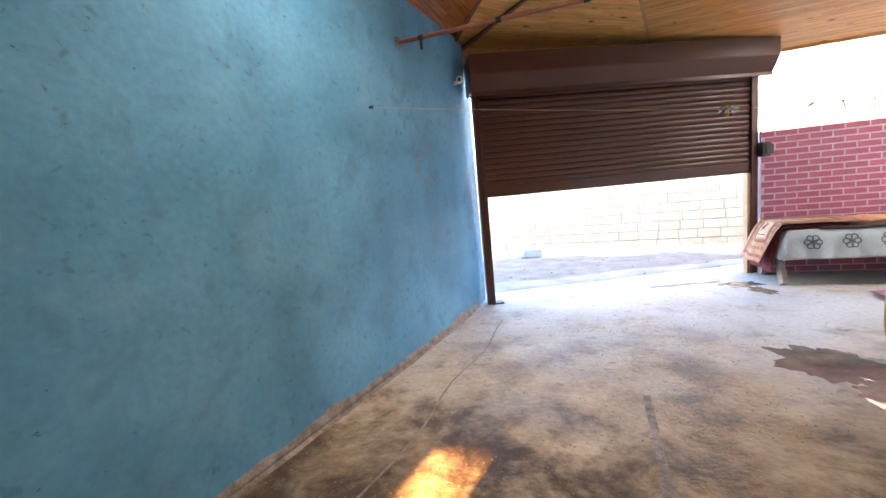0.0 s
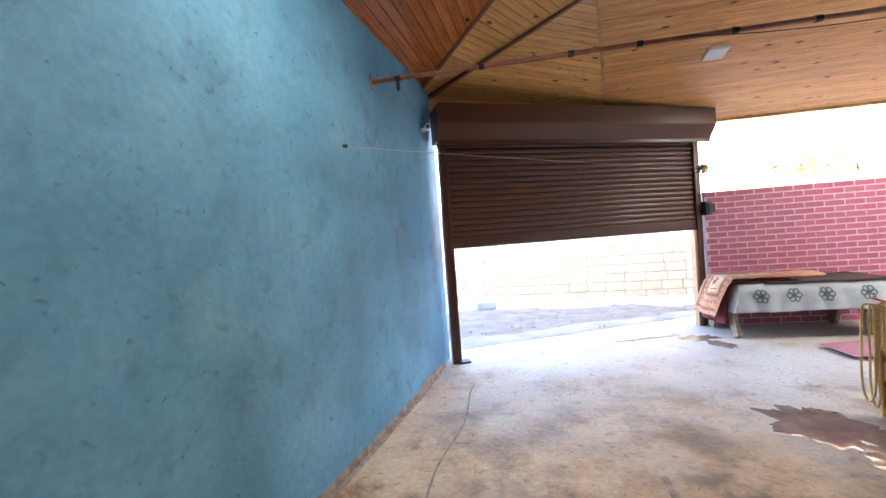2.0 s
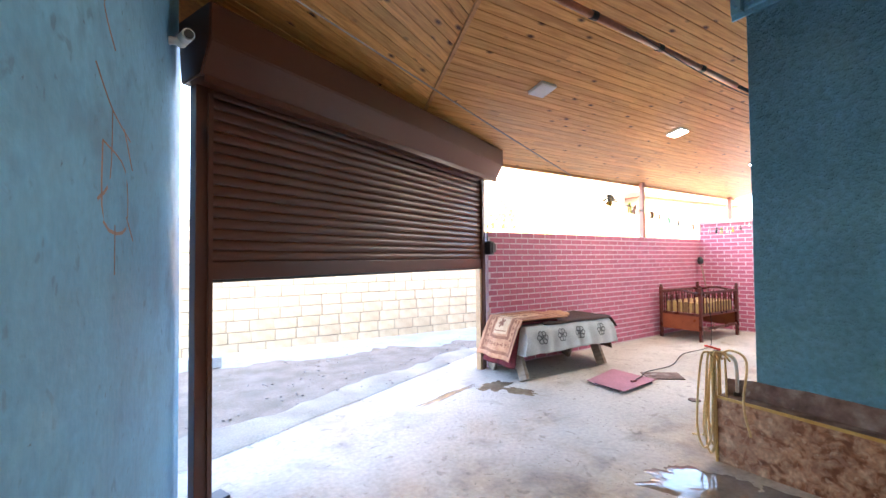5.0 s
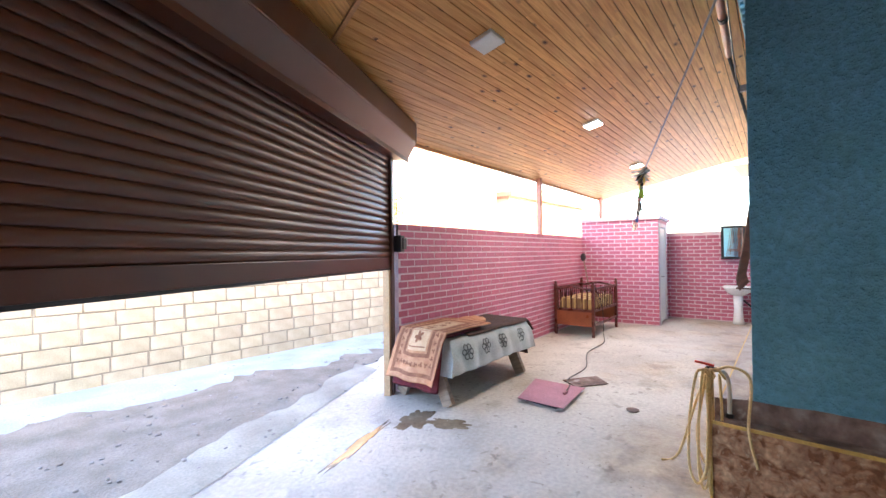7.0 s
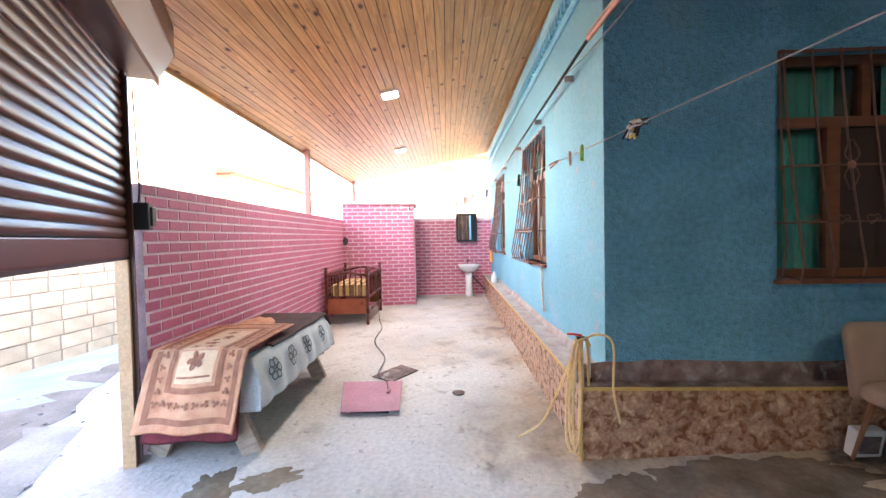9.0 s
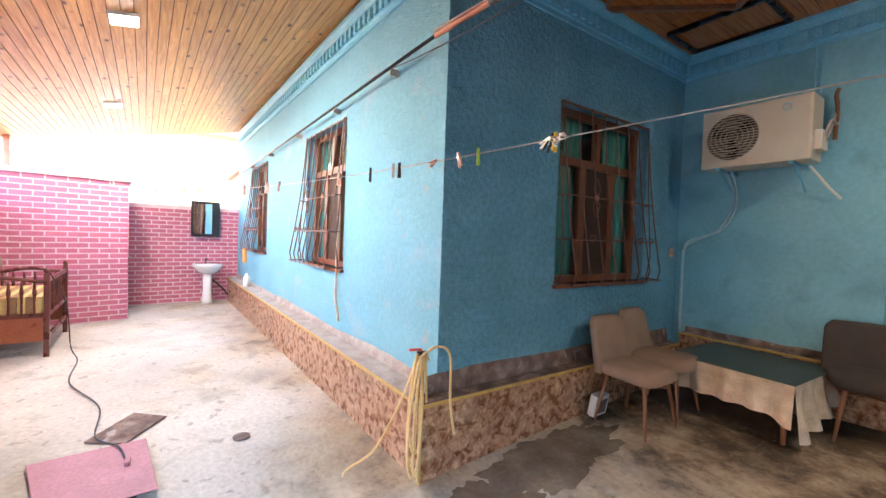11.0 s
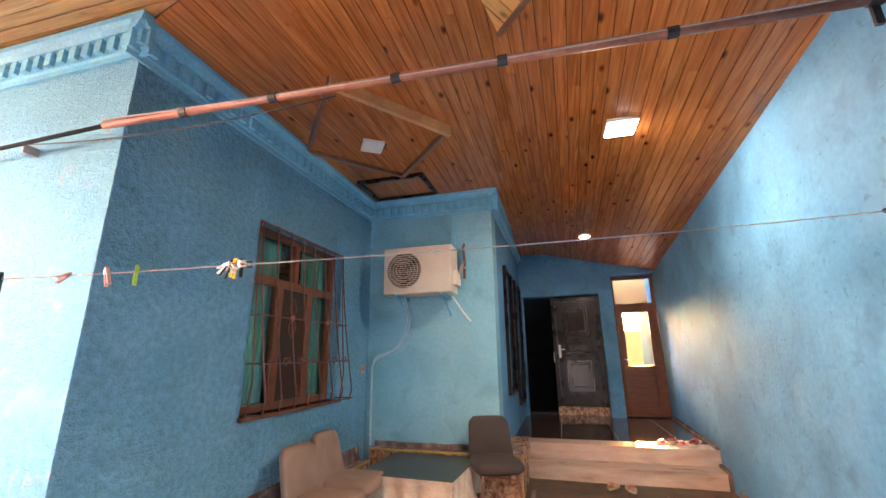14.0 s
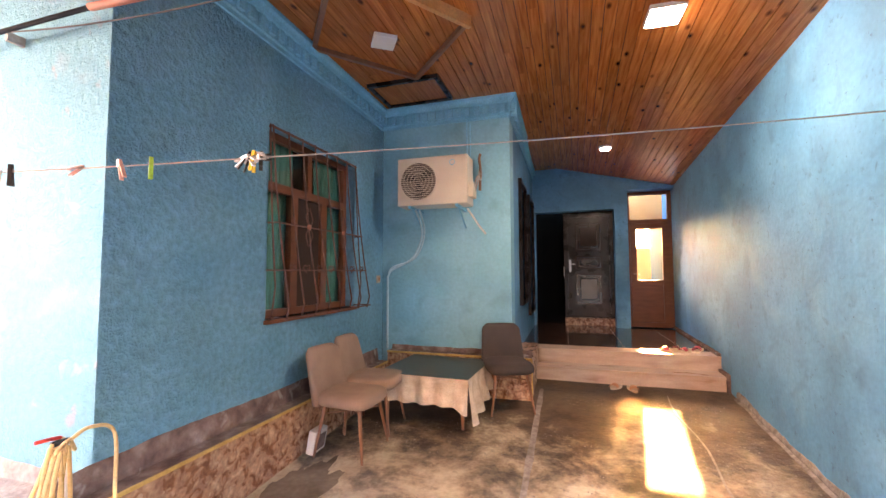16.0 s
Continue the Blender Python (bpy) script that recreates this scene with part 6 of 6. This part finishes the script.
for k, (dx, w, bot, dy) in enumerate(loops):
    c = hc + Vector((dx - 0.01, dy, 0.0))
    pts = [c + Vector((0.02, -w * 0.5, -0.05)), c + Vector((0.0, -w * 0.2, 0.0)), c + Vector((-0.02, 0.0, 0.012)), c + Vector((-0.03, w * 0.4, -0.03)), c + Vector((-0.02, w * 0.9, -0.3)), (c.x - 0.02, c.y + w, bot + 0.12), (c.x - 0.01, c.y + w * 0.5, bot), (c.x, c.y - w * 0.1, bot + 0.1), c + Vector((0.0, -w * 0.3, -0.3)), c + Vector((0.01, -w * 0.2, -0.02))]
    part("loop", T(smooth_path(pts, 7), 0.0085, 8), M["hose"], hs_, smooth=True)
part("loop", T(smooth_path([hc + Vector((-0.02, -0.02, 0.0)), hc + Vector((-0.03, -0.1, 0.04)), hc + Vector((-0.04, -0.2, -0.02)), (2.065, 3.60, 0.5), (2.065, 3.56, 0.28)], 8), 0.0085, 8), M["hose"], hs_, smooth=True)
part("loop", T(smooth_path([hc + Vector((0, 0.02, 0)), hc + Vector((0.02, 0.1, -0.25)), (2.3, 4.0, 0.2), (2.48, 4.1, 0.01), (2.42, 4.16, 0.008)], 8), 0.0085, 8), M["hose"], hs_, smooth=True)
part("hose_end", T([hc + Vector((-0.01, 0.03, 0.01)), hc + Vector((-0.02, -0.03, 0.01))], 0.013, 10), M["black_plastic"], hs_)

# white drain pipe below the window
dp = mesh_object("drain_hose", T(smooth_path([(4.0, f1_y(4) + 0.03, 1.72), (4.02, f1_y(4) + 0.03, 1.2), (4.02, f1_y(4) + 0.03, 0.85), (3.96, f1_y(4) + 0.03, 0.76), (3.93, f1_y(4) + 0.03, 0.66)], 6), 0.012, 10), M["lace"], smooth=True)
tagged(dp, "pale plastic drain pipe on the light blue wall", "drain pipe")
# clutter at the far end of the plinth
bg = mesh_object("orange_bag", B(-0.07, 0.07, -0.03, 0.03, -0.26, 0.0, bevel=0.025), M["peg_orange"])
bg.matrix_world = pose(8.0, f1_y(8.0) + 0.2, 1.215, 0, 4, 0)
tagged(bg, "small orange bag hanging from the window grille", "bag")
bt = mesh_object("white_bottle", T([(0, 0, 0), (0, 0, 0.02), (0, 0, 0.16), (0.01, 0, 0.2), (0.02, 0, 0.24)], 0.06, 14, radii=[0.055, 0.06, 0.06, 0.03, 0.02]), M["white_plastic"], smooth=True)
bt.matrix_world = pose(8.2, f1_y(8.2) + 0.12, 0.5, 0, 0, 0)
tagged(bt, "white plastic bottle on the plinth ledge", "bottle")

# ---- the corner with the air conditioner, table and chairs ----
ac = thing("air_conditioner", "cream air conditioner outdoor unit on wall brackets", "air conditioner", pose(1.05, 0.55, 2.28))
bm = bmesh.new()
box(bm, 0, 0.81, 0, 0.29, 0, 0.54, bevel=0.014)
part("casing", bm, M["ac_body"], ac, "cream painted metal casing")
FC = Vector((0.56, 0.292, 0.27))
bm = bmesh.new()
ring = [(0.212 * math.cos(a), 0.212 * math.sin(a)) for a in [k * 2 * math.pi / 40 for k in range(41)]]
part("fan_ring", T([(FC.x + x, FC.y + 0.004, FC.z + z) for x, z in ring], 0.007, 6), M["ac_body"], ac)
part("fan_recess", T([(FC.x, FC.y - 0.004, FC.z), (FC.x, FC.y + 0.0015, FC.z)], 0.205, 32), M["ac_dark"], ac)
for k in range(17):
    z = -0.19 + k * 0.38 / 16
    h = math.sqrt(max(0, 0.205 ** 2 - z * z))
    part("guard_bar", T([(FC.x - h, FC.y + 0.008, FC.z + z), (FC.x + h, FC.y + 0.008, FC.z + z)], 0.0032, 5), M["ac_body"], ac)
for rr in (0.05, 0.09, 0.13, 0.17):
    loop = [(FC.x + rr * math.cos(k * math.pi / 14), FC.y + 0.0085, FC.z + rr * math.sin(k * math.pi / 14)) for k in range(29)]
    part("guard_ring", T(loop, 0.0028, 5), M["ac_body"], ac)
for k in range(3):
    a = k * 2 * math.pi / 3 + 0.5
    bm = bmesh.new()
    pts = [(0.03, -0.02), (0.17, -0.07), (0.19, 0.03), (0.03, 0.03)]
    vs = [bm.verts.new((FC.x + x * math.cos(a) - z * math.sin(a), FC.y + 0.003 + 0.002 * (i % 2), FC.z + x * math.sin(a) + z * math.cos(a))) for i, (x, z) in enumerate(pts)]
    bm.faces.new(vs)
    part("fan_blade", bm, M["near_black"], ac)
part("front_panel", B(0.02, 0.315, 0.2905, 0.294, 0.02, 0.52), M["ac_body"], ac)
lg = [(0.165 + 0.028 * math.cos(a), 0.30, 0.455 + 0.028 * math.sin(a)) for a in [k * 2 * math.pi / 20 for k in range(21)]]
part("badge", T(lg, 0.004, 5), M["cornice"], ac, "small round blue badge")
part("valve_cover", B(-0.05, 0.0, 0.06, 0.24, 0.08, 0.24, bevel=0.008), M["ac_body"], ac)
for x in (0.12, 0.66):
    part("bracket", B(x - 0.015, x + 0.015, -0.13, 0.3, -0.03, -0.002), M["cornice"], ac, "blue painted steel bracket")
    part("bracket", T([(x, -0.12, -0.22), (x, 0.2, -0.03)], 0.01, 6), M["cornice"], ac)
for k, (a, b) in enumerate((((-0.02, 0.1, 0.1), (-0.06, -0.1, 0.5)), ((-0.03, 0.15, 0.16), (-0.075, -0.1, 0.42)))):
    part("refrigerant_pipe", T(smooth_path([a, (a[0] - 0.05, a[1], a[2] + 0.15), (b[0], b[1] + 0.05, b[2] - 0.1), b]), 0.011, 8), M["rope"], ac)
part("pipe_bend", T(smooth_path([(-0.06, -0.08, 0.2), (-0.07, -0.06, 0.45), (-0.06, -0.05, 0.56), (-0.075, -0.05, 0.62)]), 0.016, 8), M["leg_wood"], ac)
part("drain_hose", T(smooth_path([(0.06, 0.05, -0.02), (0.0, 0.0, -0.12), (-0.06, -0.05, -0.22), (-0.12, -0.1, -0.30)]), 0.012, 8), M["white_plastic"], ac)
cv = thing("wall_cable", "blue painted cable run down the wall into the corner", "cable")
for dx in (0, 0.03):
    part("cable", T(smooth_path([(1.65 + dx * 1.6, 0.7, 2.27), (1.66 + dx, 0.5, 2.0), (1.80 + dx, 0.44, 1.72), (2.10, 0.44, 1.60 - dx), (2.15, 0.44, 1.50)], 8), 0.0115, 8), M["pale_pipe"], cv)
part("conduit", T([(2.16, 0.445, 1.5), (2.16, 0.445, 0.62)], 0.015, 8), M["pale_pipe"], cv)
part("conduit", T([(1.11, 0.43, 2.9), (1.11, 0.43, 3.3)], 0.007, 8), M["cornice"], cv)
part("conduit", T([(1.15, 0.43, 2.9), (1.15, 0.43, 3.33)], 0.007, 8), M["cornice"], cv)
sk = thing("wall_socket", "small cream wall socket in the corner", "socket", pose(HX, 0.56, 1.46))
part("plate", B(-0.02, 0, -0.035, 0.035, -0.045, 0.045, bevel=0.004), M["lace"], sk)
part("insert", B(-0.024, -0.0195, -0.02, 0.02, -0.02, 0.02), M["carpet_tan"], sk)

# low table with a lace cloth
ZF = 0.14
lt = thing("low_table", "low table with a dark green oilcloth top", "table", pose(1.33, 1.03, ZF, 0, 0, -3))
part("tabletop", B(-0.44, 0.44, -0.42, 0.42, 0.42, 0.45, bevel=0.004), M["table_top"], lt)
for x in (-0.38, 0.38):
    for y in (-0.36, 0.36):
        part("leg", T([(x, y, -0.02), (x * 0.97, y * 0.97, 0.42)], 0.02, 10, radii=[0.014, 0.024]), M["leg_wood"], lt)
lc = thing("lace_cloth", "cream lace cloth hanging from the low table", "table cloth", pose(1.33, 1.03, ZF, 0, 0, -3))
bm = bmesh.new()
nx = 60
rows = []
for j in range(9):
    row = []
    for i in range(nx + 1):
        x = -0.45 + 0.9 * i / nx
        drop = j / 8 * (0.25 + (0.06 * max(0, (-x - 0.28) / 0.17)) + 0.004 * noise.noise(Vector((i * 0.3, 0, 0))))
        row.append(bm.verts.new((x, 0.428 + 0.05 * (j / 8) * (0.5 + 0.5 * math.sin(i * 0.5 + 0.3)) + 0.008 * noise.noise(Vector((x * 9, j * 0.5, 0))), 0.455 - drop)))
    rows.append(row)
for a, b in zip(rows, rows[1:]):
    for i in range(nx):
        bm.faces.new((a[i], a[i + 1], b[i + 1], b[i]))
part("front_fall", bm, M["lace"], lc, smooth=True)
bm = bmesh.new()
rows = []
for j in range(7):
    rows.append([bm.verts.new((-0.448 - 0.09 * (j / 6) * (0.5 + 0.5 * math.sin(i * 0.9)), 0.43 - 0.75 * i / 24, 0.455 - j / 6 * (0.40 - 0.16 * i / 24))) for i in range(25)])
for a, b in zip(rows, rows[1:]):
    for i in range(24):
        bm.faces.new((a[i], a[i + 1], b[i + 1], b[i]))
part("side_fall", bm, M["lace"], lc, smooth=True)
part("oilcloth", B(-0.455, 0.455, -0.43, 0.435, 0.4505, 0.456), M["table_top"], lc, "dark green oilcloth sheet")


def chair(m, fabric, label):
    """An upholstered chair: a bent back that runs into a round-cornered seat, on four splayed wooden legs. It faces +x."""
    t = thing("chair", label, "chair", m, group="chairs round the low table")
    bm = bmesh.new()
    rings = []
    for z, k in ((0.385, 0.80), (0.392, 0.92), (0.41, 0.99), (0.43, 1.0), (0.452, 0.985), (0.47, 0.93), (0.48, 0.82), (0.482, 0.6), (0.479, 0.3)):
        ring = []
        for i in range(36):
            a = 2 * math.pi * i / 36
            x = math.copysign(abs(math.cos(a)) ** 0.45, math.cos(a)) * 0.235 * k
            y = math.copysign(abs(math.sin(a)) ** 0.45, math.sin(a)) * (0.235 + 0.012 * math.cos(a)) * k
            ring.append(bm.verts.new((x, y, z + 0.012 * (x / 0.235) ** 2 * (1 if z > 0.44 else 0) - 0.012 * max(0.0, x / 0.235) ** 3)))
        rings.append(ring)
    for a, b in zip(rings, rings[1:]):
        for i in range(36):
            bm.faces.new((a[i], a[(i + 1) % 36], b[(i + 1) % 36], b[i]))
    bm.faces.new(rings[0][::-1])
    bm.faces.new(rings[-1])
    part("seat", bm, M[fabric], t, smooth=True)
    bm = bmesh.new()
    rows = []
    for j in range(15):
        v = j / 14
        z = 0.39 + 0.43 * v
        wdt = 0.236 - 0.03 * v - (0.05 * max(0, (v - 0.85) / 0.15) ** 2)
        row = []
        for i in range(25):
            a = 2 * math.pi * i / 24
            yy = math.copysign(abs(math.cos(a)) ** 0.5, math.cos(a)) * wdt
            xx = math.copysign(abs(math.sin(a)) ** 0.6, math.sin(a)) * (0.052 - 0.014 * v if v < 0.95 else 0.026)
            curve = -0.035 * (1 - (yy / 0.22) ** 2)
            row.append((-0.20 - 0.10 * v + xx + curve, yy, z))
        rows.append([bm.verts.new(p) for p in row[:-1]])
    for a, b in zip(rows, rows[1:]):
        for i in range(24):
            bm.faces.new((a[i], a[(i + 1) % 24], b[(i + 1) % 24], b[i]))
    bm.faces.new(rows[0])
    bm.faces.new(rows[-1][::-1])
    part("backrest", bm, M[fabric], t, smooth=True)
    for sx_ in (-1, 1):
        for sy in (-1, 1):
            part("leg", T([(sx_ * 0.215, sy * 0.215, 0), (sx_ * 0.15, sy * 0.15, 0.41)], 0.014, 10, radii=[0.010, 0.018]), M["leg_wood"], t, "slender splayed wooden leg")
    part("crossbar", T([(-0.16, -0.16, 0.32), (0.16, 0.16, 0.32)], 0.008, 6), M["leg_wood"], t)
    part("crossbar", T([(-0.16, 0.16, 0.34), (0.16, -0.16, 0.34)], 0.008, 6), M["leg_wood"], t)
    return t


chair(pose(1.75, 1.99, 0.10, 0, 0, 178), "chair_beige", "beige upholstered chair with splayed wooden legs against the plinth")
chair(pose(1.77, 1.54, 0.125, 0, 0, 184), "chair_beige", "beige upholstered chair with splayed wooden legs by the low table")
chair(pose(0.65, 0.80, 0.155, 0, 0, 112), "chair_dark", "dark taupe upholstered chair with splayed wooden legs by the steps")

hb = thing("small_heater", "small white box with a dark grid behind the chair", "heater", pose(2.04, 2.08, 0.09, 0, 10, 180))
part("case", B(-0.035, 0.035, -0.085, 0.085, 0, 0.19, bevel=0.012), M["white_plastic"], hb)
part("grid", B(0.0355, 0.038, -0.06, 0.06, 0.035, 0.155), M["mortar_edge"], hb)
bc = mesh_object("bucket", T([(0, 0, 0), (0, 0, 0.02), (0, 0, 0.22)], 0.1, 18, radii=[0.08, 0.085, 0.10]), M["mortar_edge"], smooth=True)
bc.matrix_world = pose(1.0, 0.72, 0.165)
tagged(bc, "dark bucket under the low table", "bucket")


def slipper(m, mat, label):
    t = thing("slipper", label, "slipper", m, group="footwear by the steps")
    bm = bmesh.new()
    ring = []
    for i in range(20):
        a = 2 * math.pi * i / 20
        ring.append((math.cos(a) * 0.12, math.sin(a) * (0.045 - 0.008 * math.cos(a))))
    lo = [bm.verts.new((x, y, 0)) for x, y in ring]
    hi = [bm.verts.new((x * 1.02, y * 1.02, 0.022)) for x, y in ring]
    bm.faces.new(lo[::-1]), bm.faces.new(hi)
    for i in range(20):
        bm.faces.new((lo[i], lo[(i + 1) % 20], hi[(i + 1) % 20], hi[i]))
    part("sole", bm, M["lace"], t)
    bm = bmesh.new()
    rows = []
    for j in range(5):
        x = 0.02 + 0.06 * j / 4
        rows.append([bm.verts.new((x, 0.046 * math.cos(math.pi * k / 8), 0.02 + 0.042 * math.sin(math.pi * k / 8) * (1 - 0.1 * j))) for k in range(9)])
    for a, b in zip(rows, rows[1:]):
        for k in range(8):
            bm.faces.new((a[k], a[k + 1], b[k + 1], b[k]))
    part("strap", bm, M[mat], t, smooth=True)
    return t


slipper(pose(-0.46, -0.07, 0.213, 0, 0, 60), "carpet_tan", "tan slipper before the steps")
slipper(pose(-0.63, -0.03, 0.213, 0, 0, 100), "carpet_tan", "tan slipper before the steps, turned aside")
for i, (x, y, a) in enumerate(((-1.14, -0.50, 20), (-1.24, -0.55, 70), (-1.33, -0.48, 40), (-1.43, -0.52, 100), (-1.5, -0.62, 60))):
    slipper(pose(x, y - 0.2, PZ + 0.001, 0, 0, a), "carpet_dark" if i % 2 else "peg_red", "dark red shoe on the platform" if i % 2 else "red slipper on the platform")

# ---- bricks and blocks, last ----
def brick_wall(parent, m_len, height, bl, bh, joint, proud, mat, mat_i, holes=(), parts=300, near="low", jitter=0.0, seed=1, name="brick", z_from=0.0, bevel=0.003):
    """Courses of bricks on the face of a wall (its own axes: x along, y out). The nearest ones are parts, the rest one mesh."""
    rnd = random.Random(seed)
    cells = []
    rows = int((height - z_from) / (bh + joint))
    for r in range(rows):
        z0 = z_from + r * (bh + joint) + joint
        x = -rnd.uniform(0.2, 0.8) * bl if jitter else (-(bl + joint) / 2 if r % 2 else 0.0)
        while x < m_len:
            L = bl * (1 + rnd.uniform(-jitter, jitter))
            a, b = max(0.0, x), min(m_len, x + L)
            if b - a > 0.03 and not any(a < h[1] and b > h[0] and z0 < h[3] and z0 + bh > h[2] for h in holes):
                cells.append((a, b, z0, z0 + bh * (1 + (rnd.uniform(-0.03, 0.03) if jitter else 0))))
            x += L + joint
    key_of = {"low": lambda c: c[0], "high": lambda c: -c[0], "mid": lambda c: abs(c[0] - 15.6)}[near]
    order = sorted(cells, key=key_of)
    meshes = {}
    rest = bmesh.new()
    for i, (a, b, z0, z1) in enumerate(order):
        w, h = b - a, z1 - z0
        if i < parts:
            key = (round(w / 0.02), round(h, 2))
            if key not in meshes:
                bm = bmesh.new()
                e = bevel
                back = [bm.verts.new(p) for p in ((0, -0.004, 0), (w, -0.004, 0), (w, -0.004, h), (0, -0.004, h))]
                fr = [bm.verts.new(p) for p in ((e, proud, e), (w - e, proud, e), (w - e, proud, h - e), (e, proud, h - e))]
                bm.faces.new(fr)
                for k in range(4):
                    bm.faces.new((back[k], back[(k + 1) % 4], fr[(k + 1) % 4], fr[k]))
                o = mesh_object(name, bm, mat, parent=parent)
                meshes[key] = o.data
            else:
                o = new(name, meshes[key])
                o.parent = parent
            o.location = (a, rnd.uniform(-0.001, 0.001) * (4 if jitter else 1), z0)
        else:
            e = bevel
            back = [rest.verts.new(p) for p in ((a, -0.004, z0), (b, -0.004, z0), (b, -0.004, z1), (a, -0.004, z1))]
            fr = [rest.verts.new(p) for p in ((a + e, proud, z0 + e), (b - e, proud, z0 + e), (b - e, proud, z1 - e), (a + e, proud, z1 - e))]
            rest.faces.new(fr)
            for k in range(4):
                rest.faces.new((back[k], back[(k + 1) % 4], fr[(k + 1) % 4], fr[k]))
    if len(order) > parts:
        mesh_object(name + "s_far", rest, mat_i, parent=parent, kind="stuff")
    else:
        rest.free()


def by_name(n):
    return bpy.data.objects[n]


BL, BH, JT = 0.232, 0.0685, 0.015
pink_len = math.hypot(P_R[0] - P_L[0], P_R[1] - P_L[1])
brick_wall(by_name("wall_pink"), pink_len, PINK_H, BL, BH, JT, 0.005, M["brick"], M["brick_i"], parts=300, near="high", seed=1)
brick_wall(by_name("wall_washroom_west"), math.hypot(WC_A[0] - WC_B[0], WC_A[1] - WC_B[1]), WC_H, BL, BH, JT, 0.005, M["brick"], M["brick_i"], parts=300, seed=2)
brick_wall(by_name("wall_far"), 3.7, 2.0, BL, BH, JT, 0.005, M["brick"], M["brick_i"], parts=300, seed=3)
brick_wall(by_name("wall_washroom_south"), 1.39, WC_H, BL, BH, JT, 0.005, M["brick"], M["brick_i"], holes=[(0.28, 1.24, 0.0, 2.16)], parts=100, seed=4)
brick_wall(by_name("wall_street"), 25.0, 2.4, 0.39, 0.185, 0.012, 0.012, M["block"], M["block_i"], parts=300, near="mid", jitter=0.12, seed=5, name="block", z_from=-0.1, bevel=0.006)
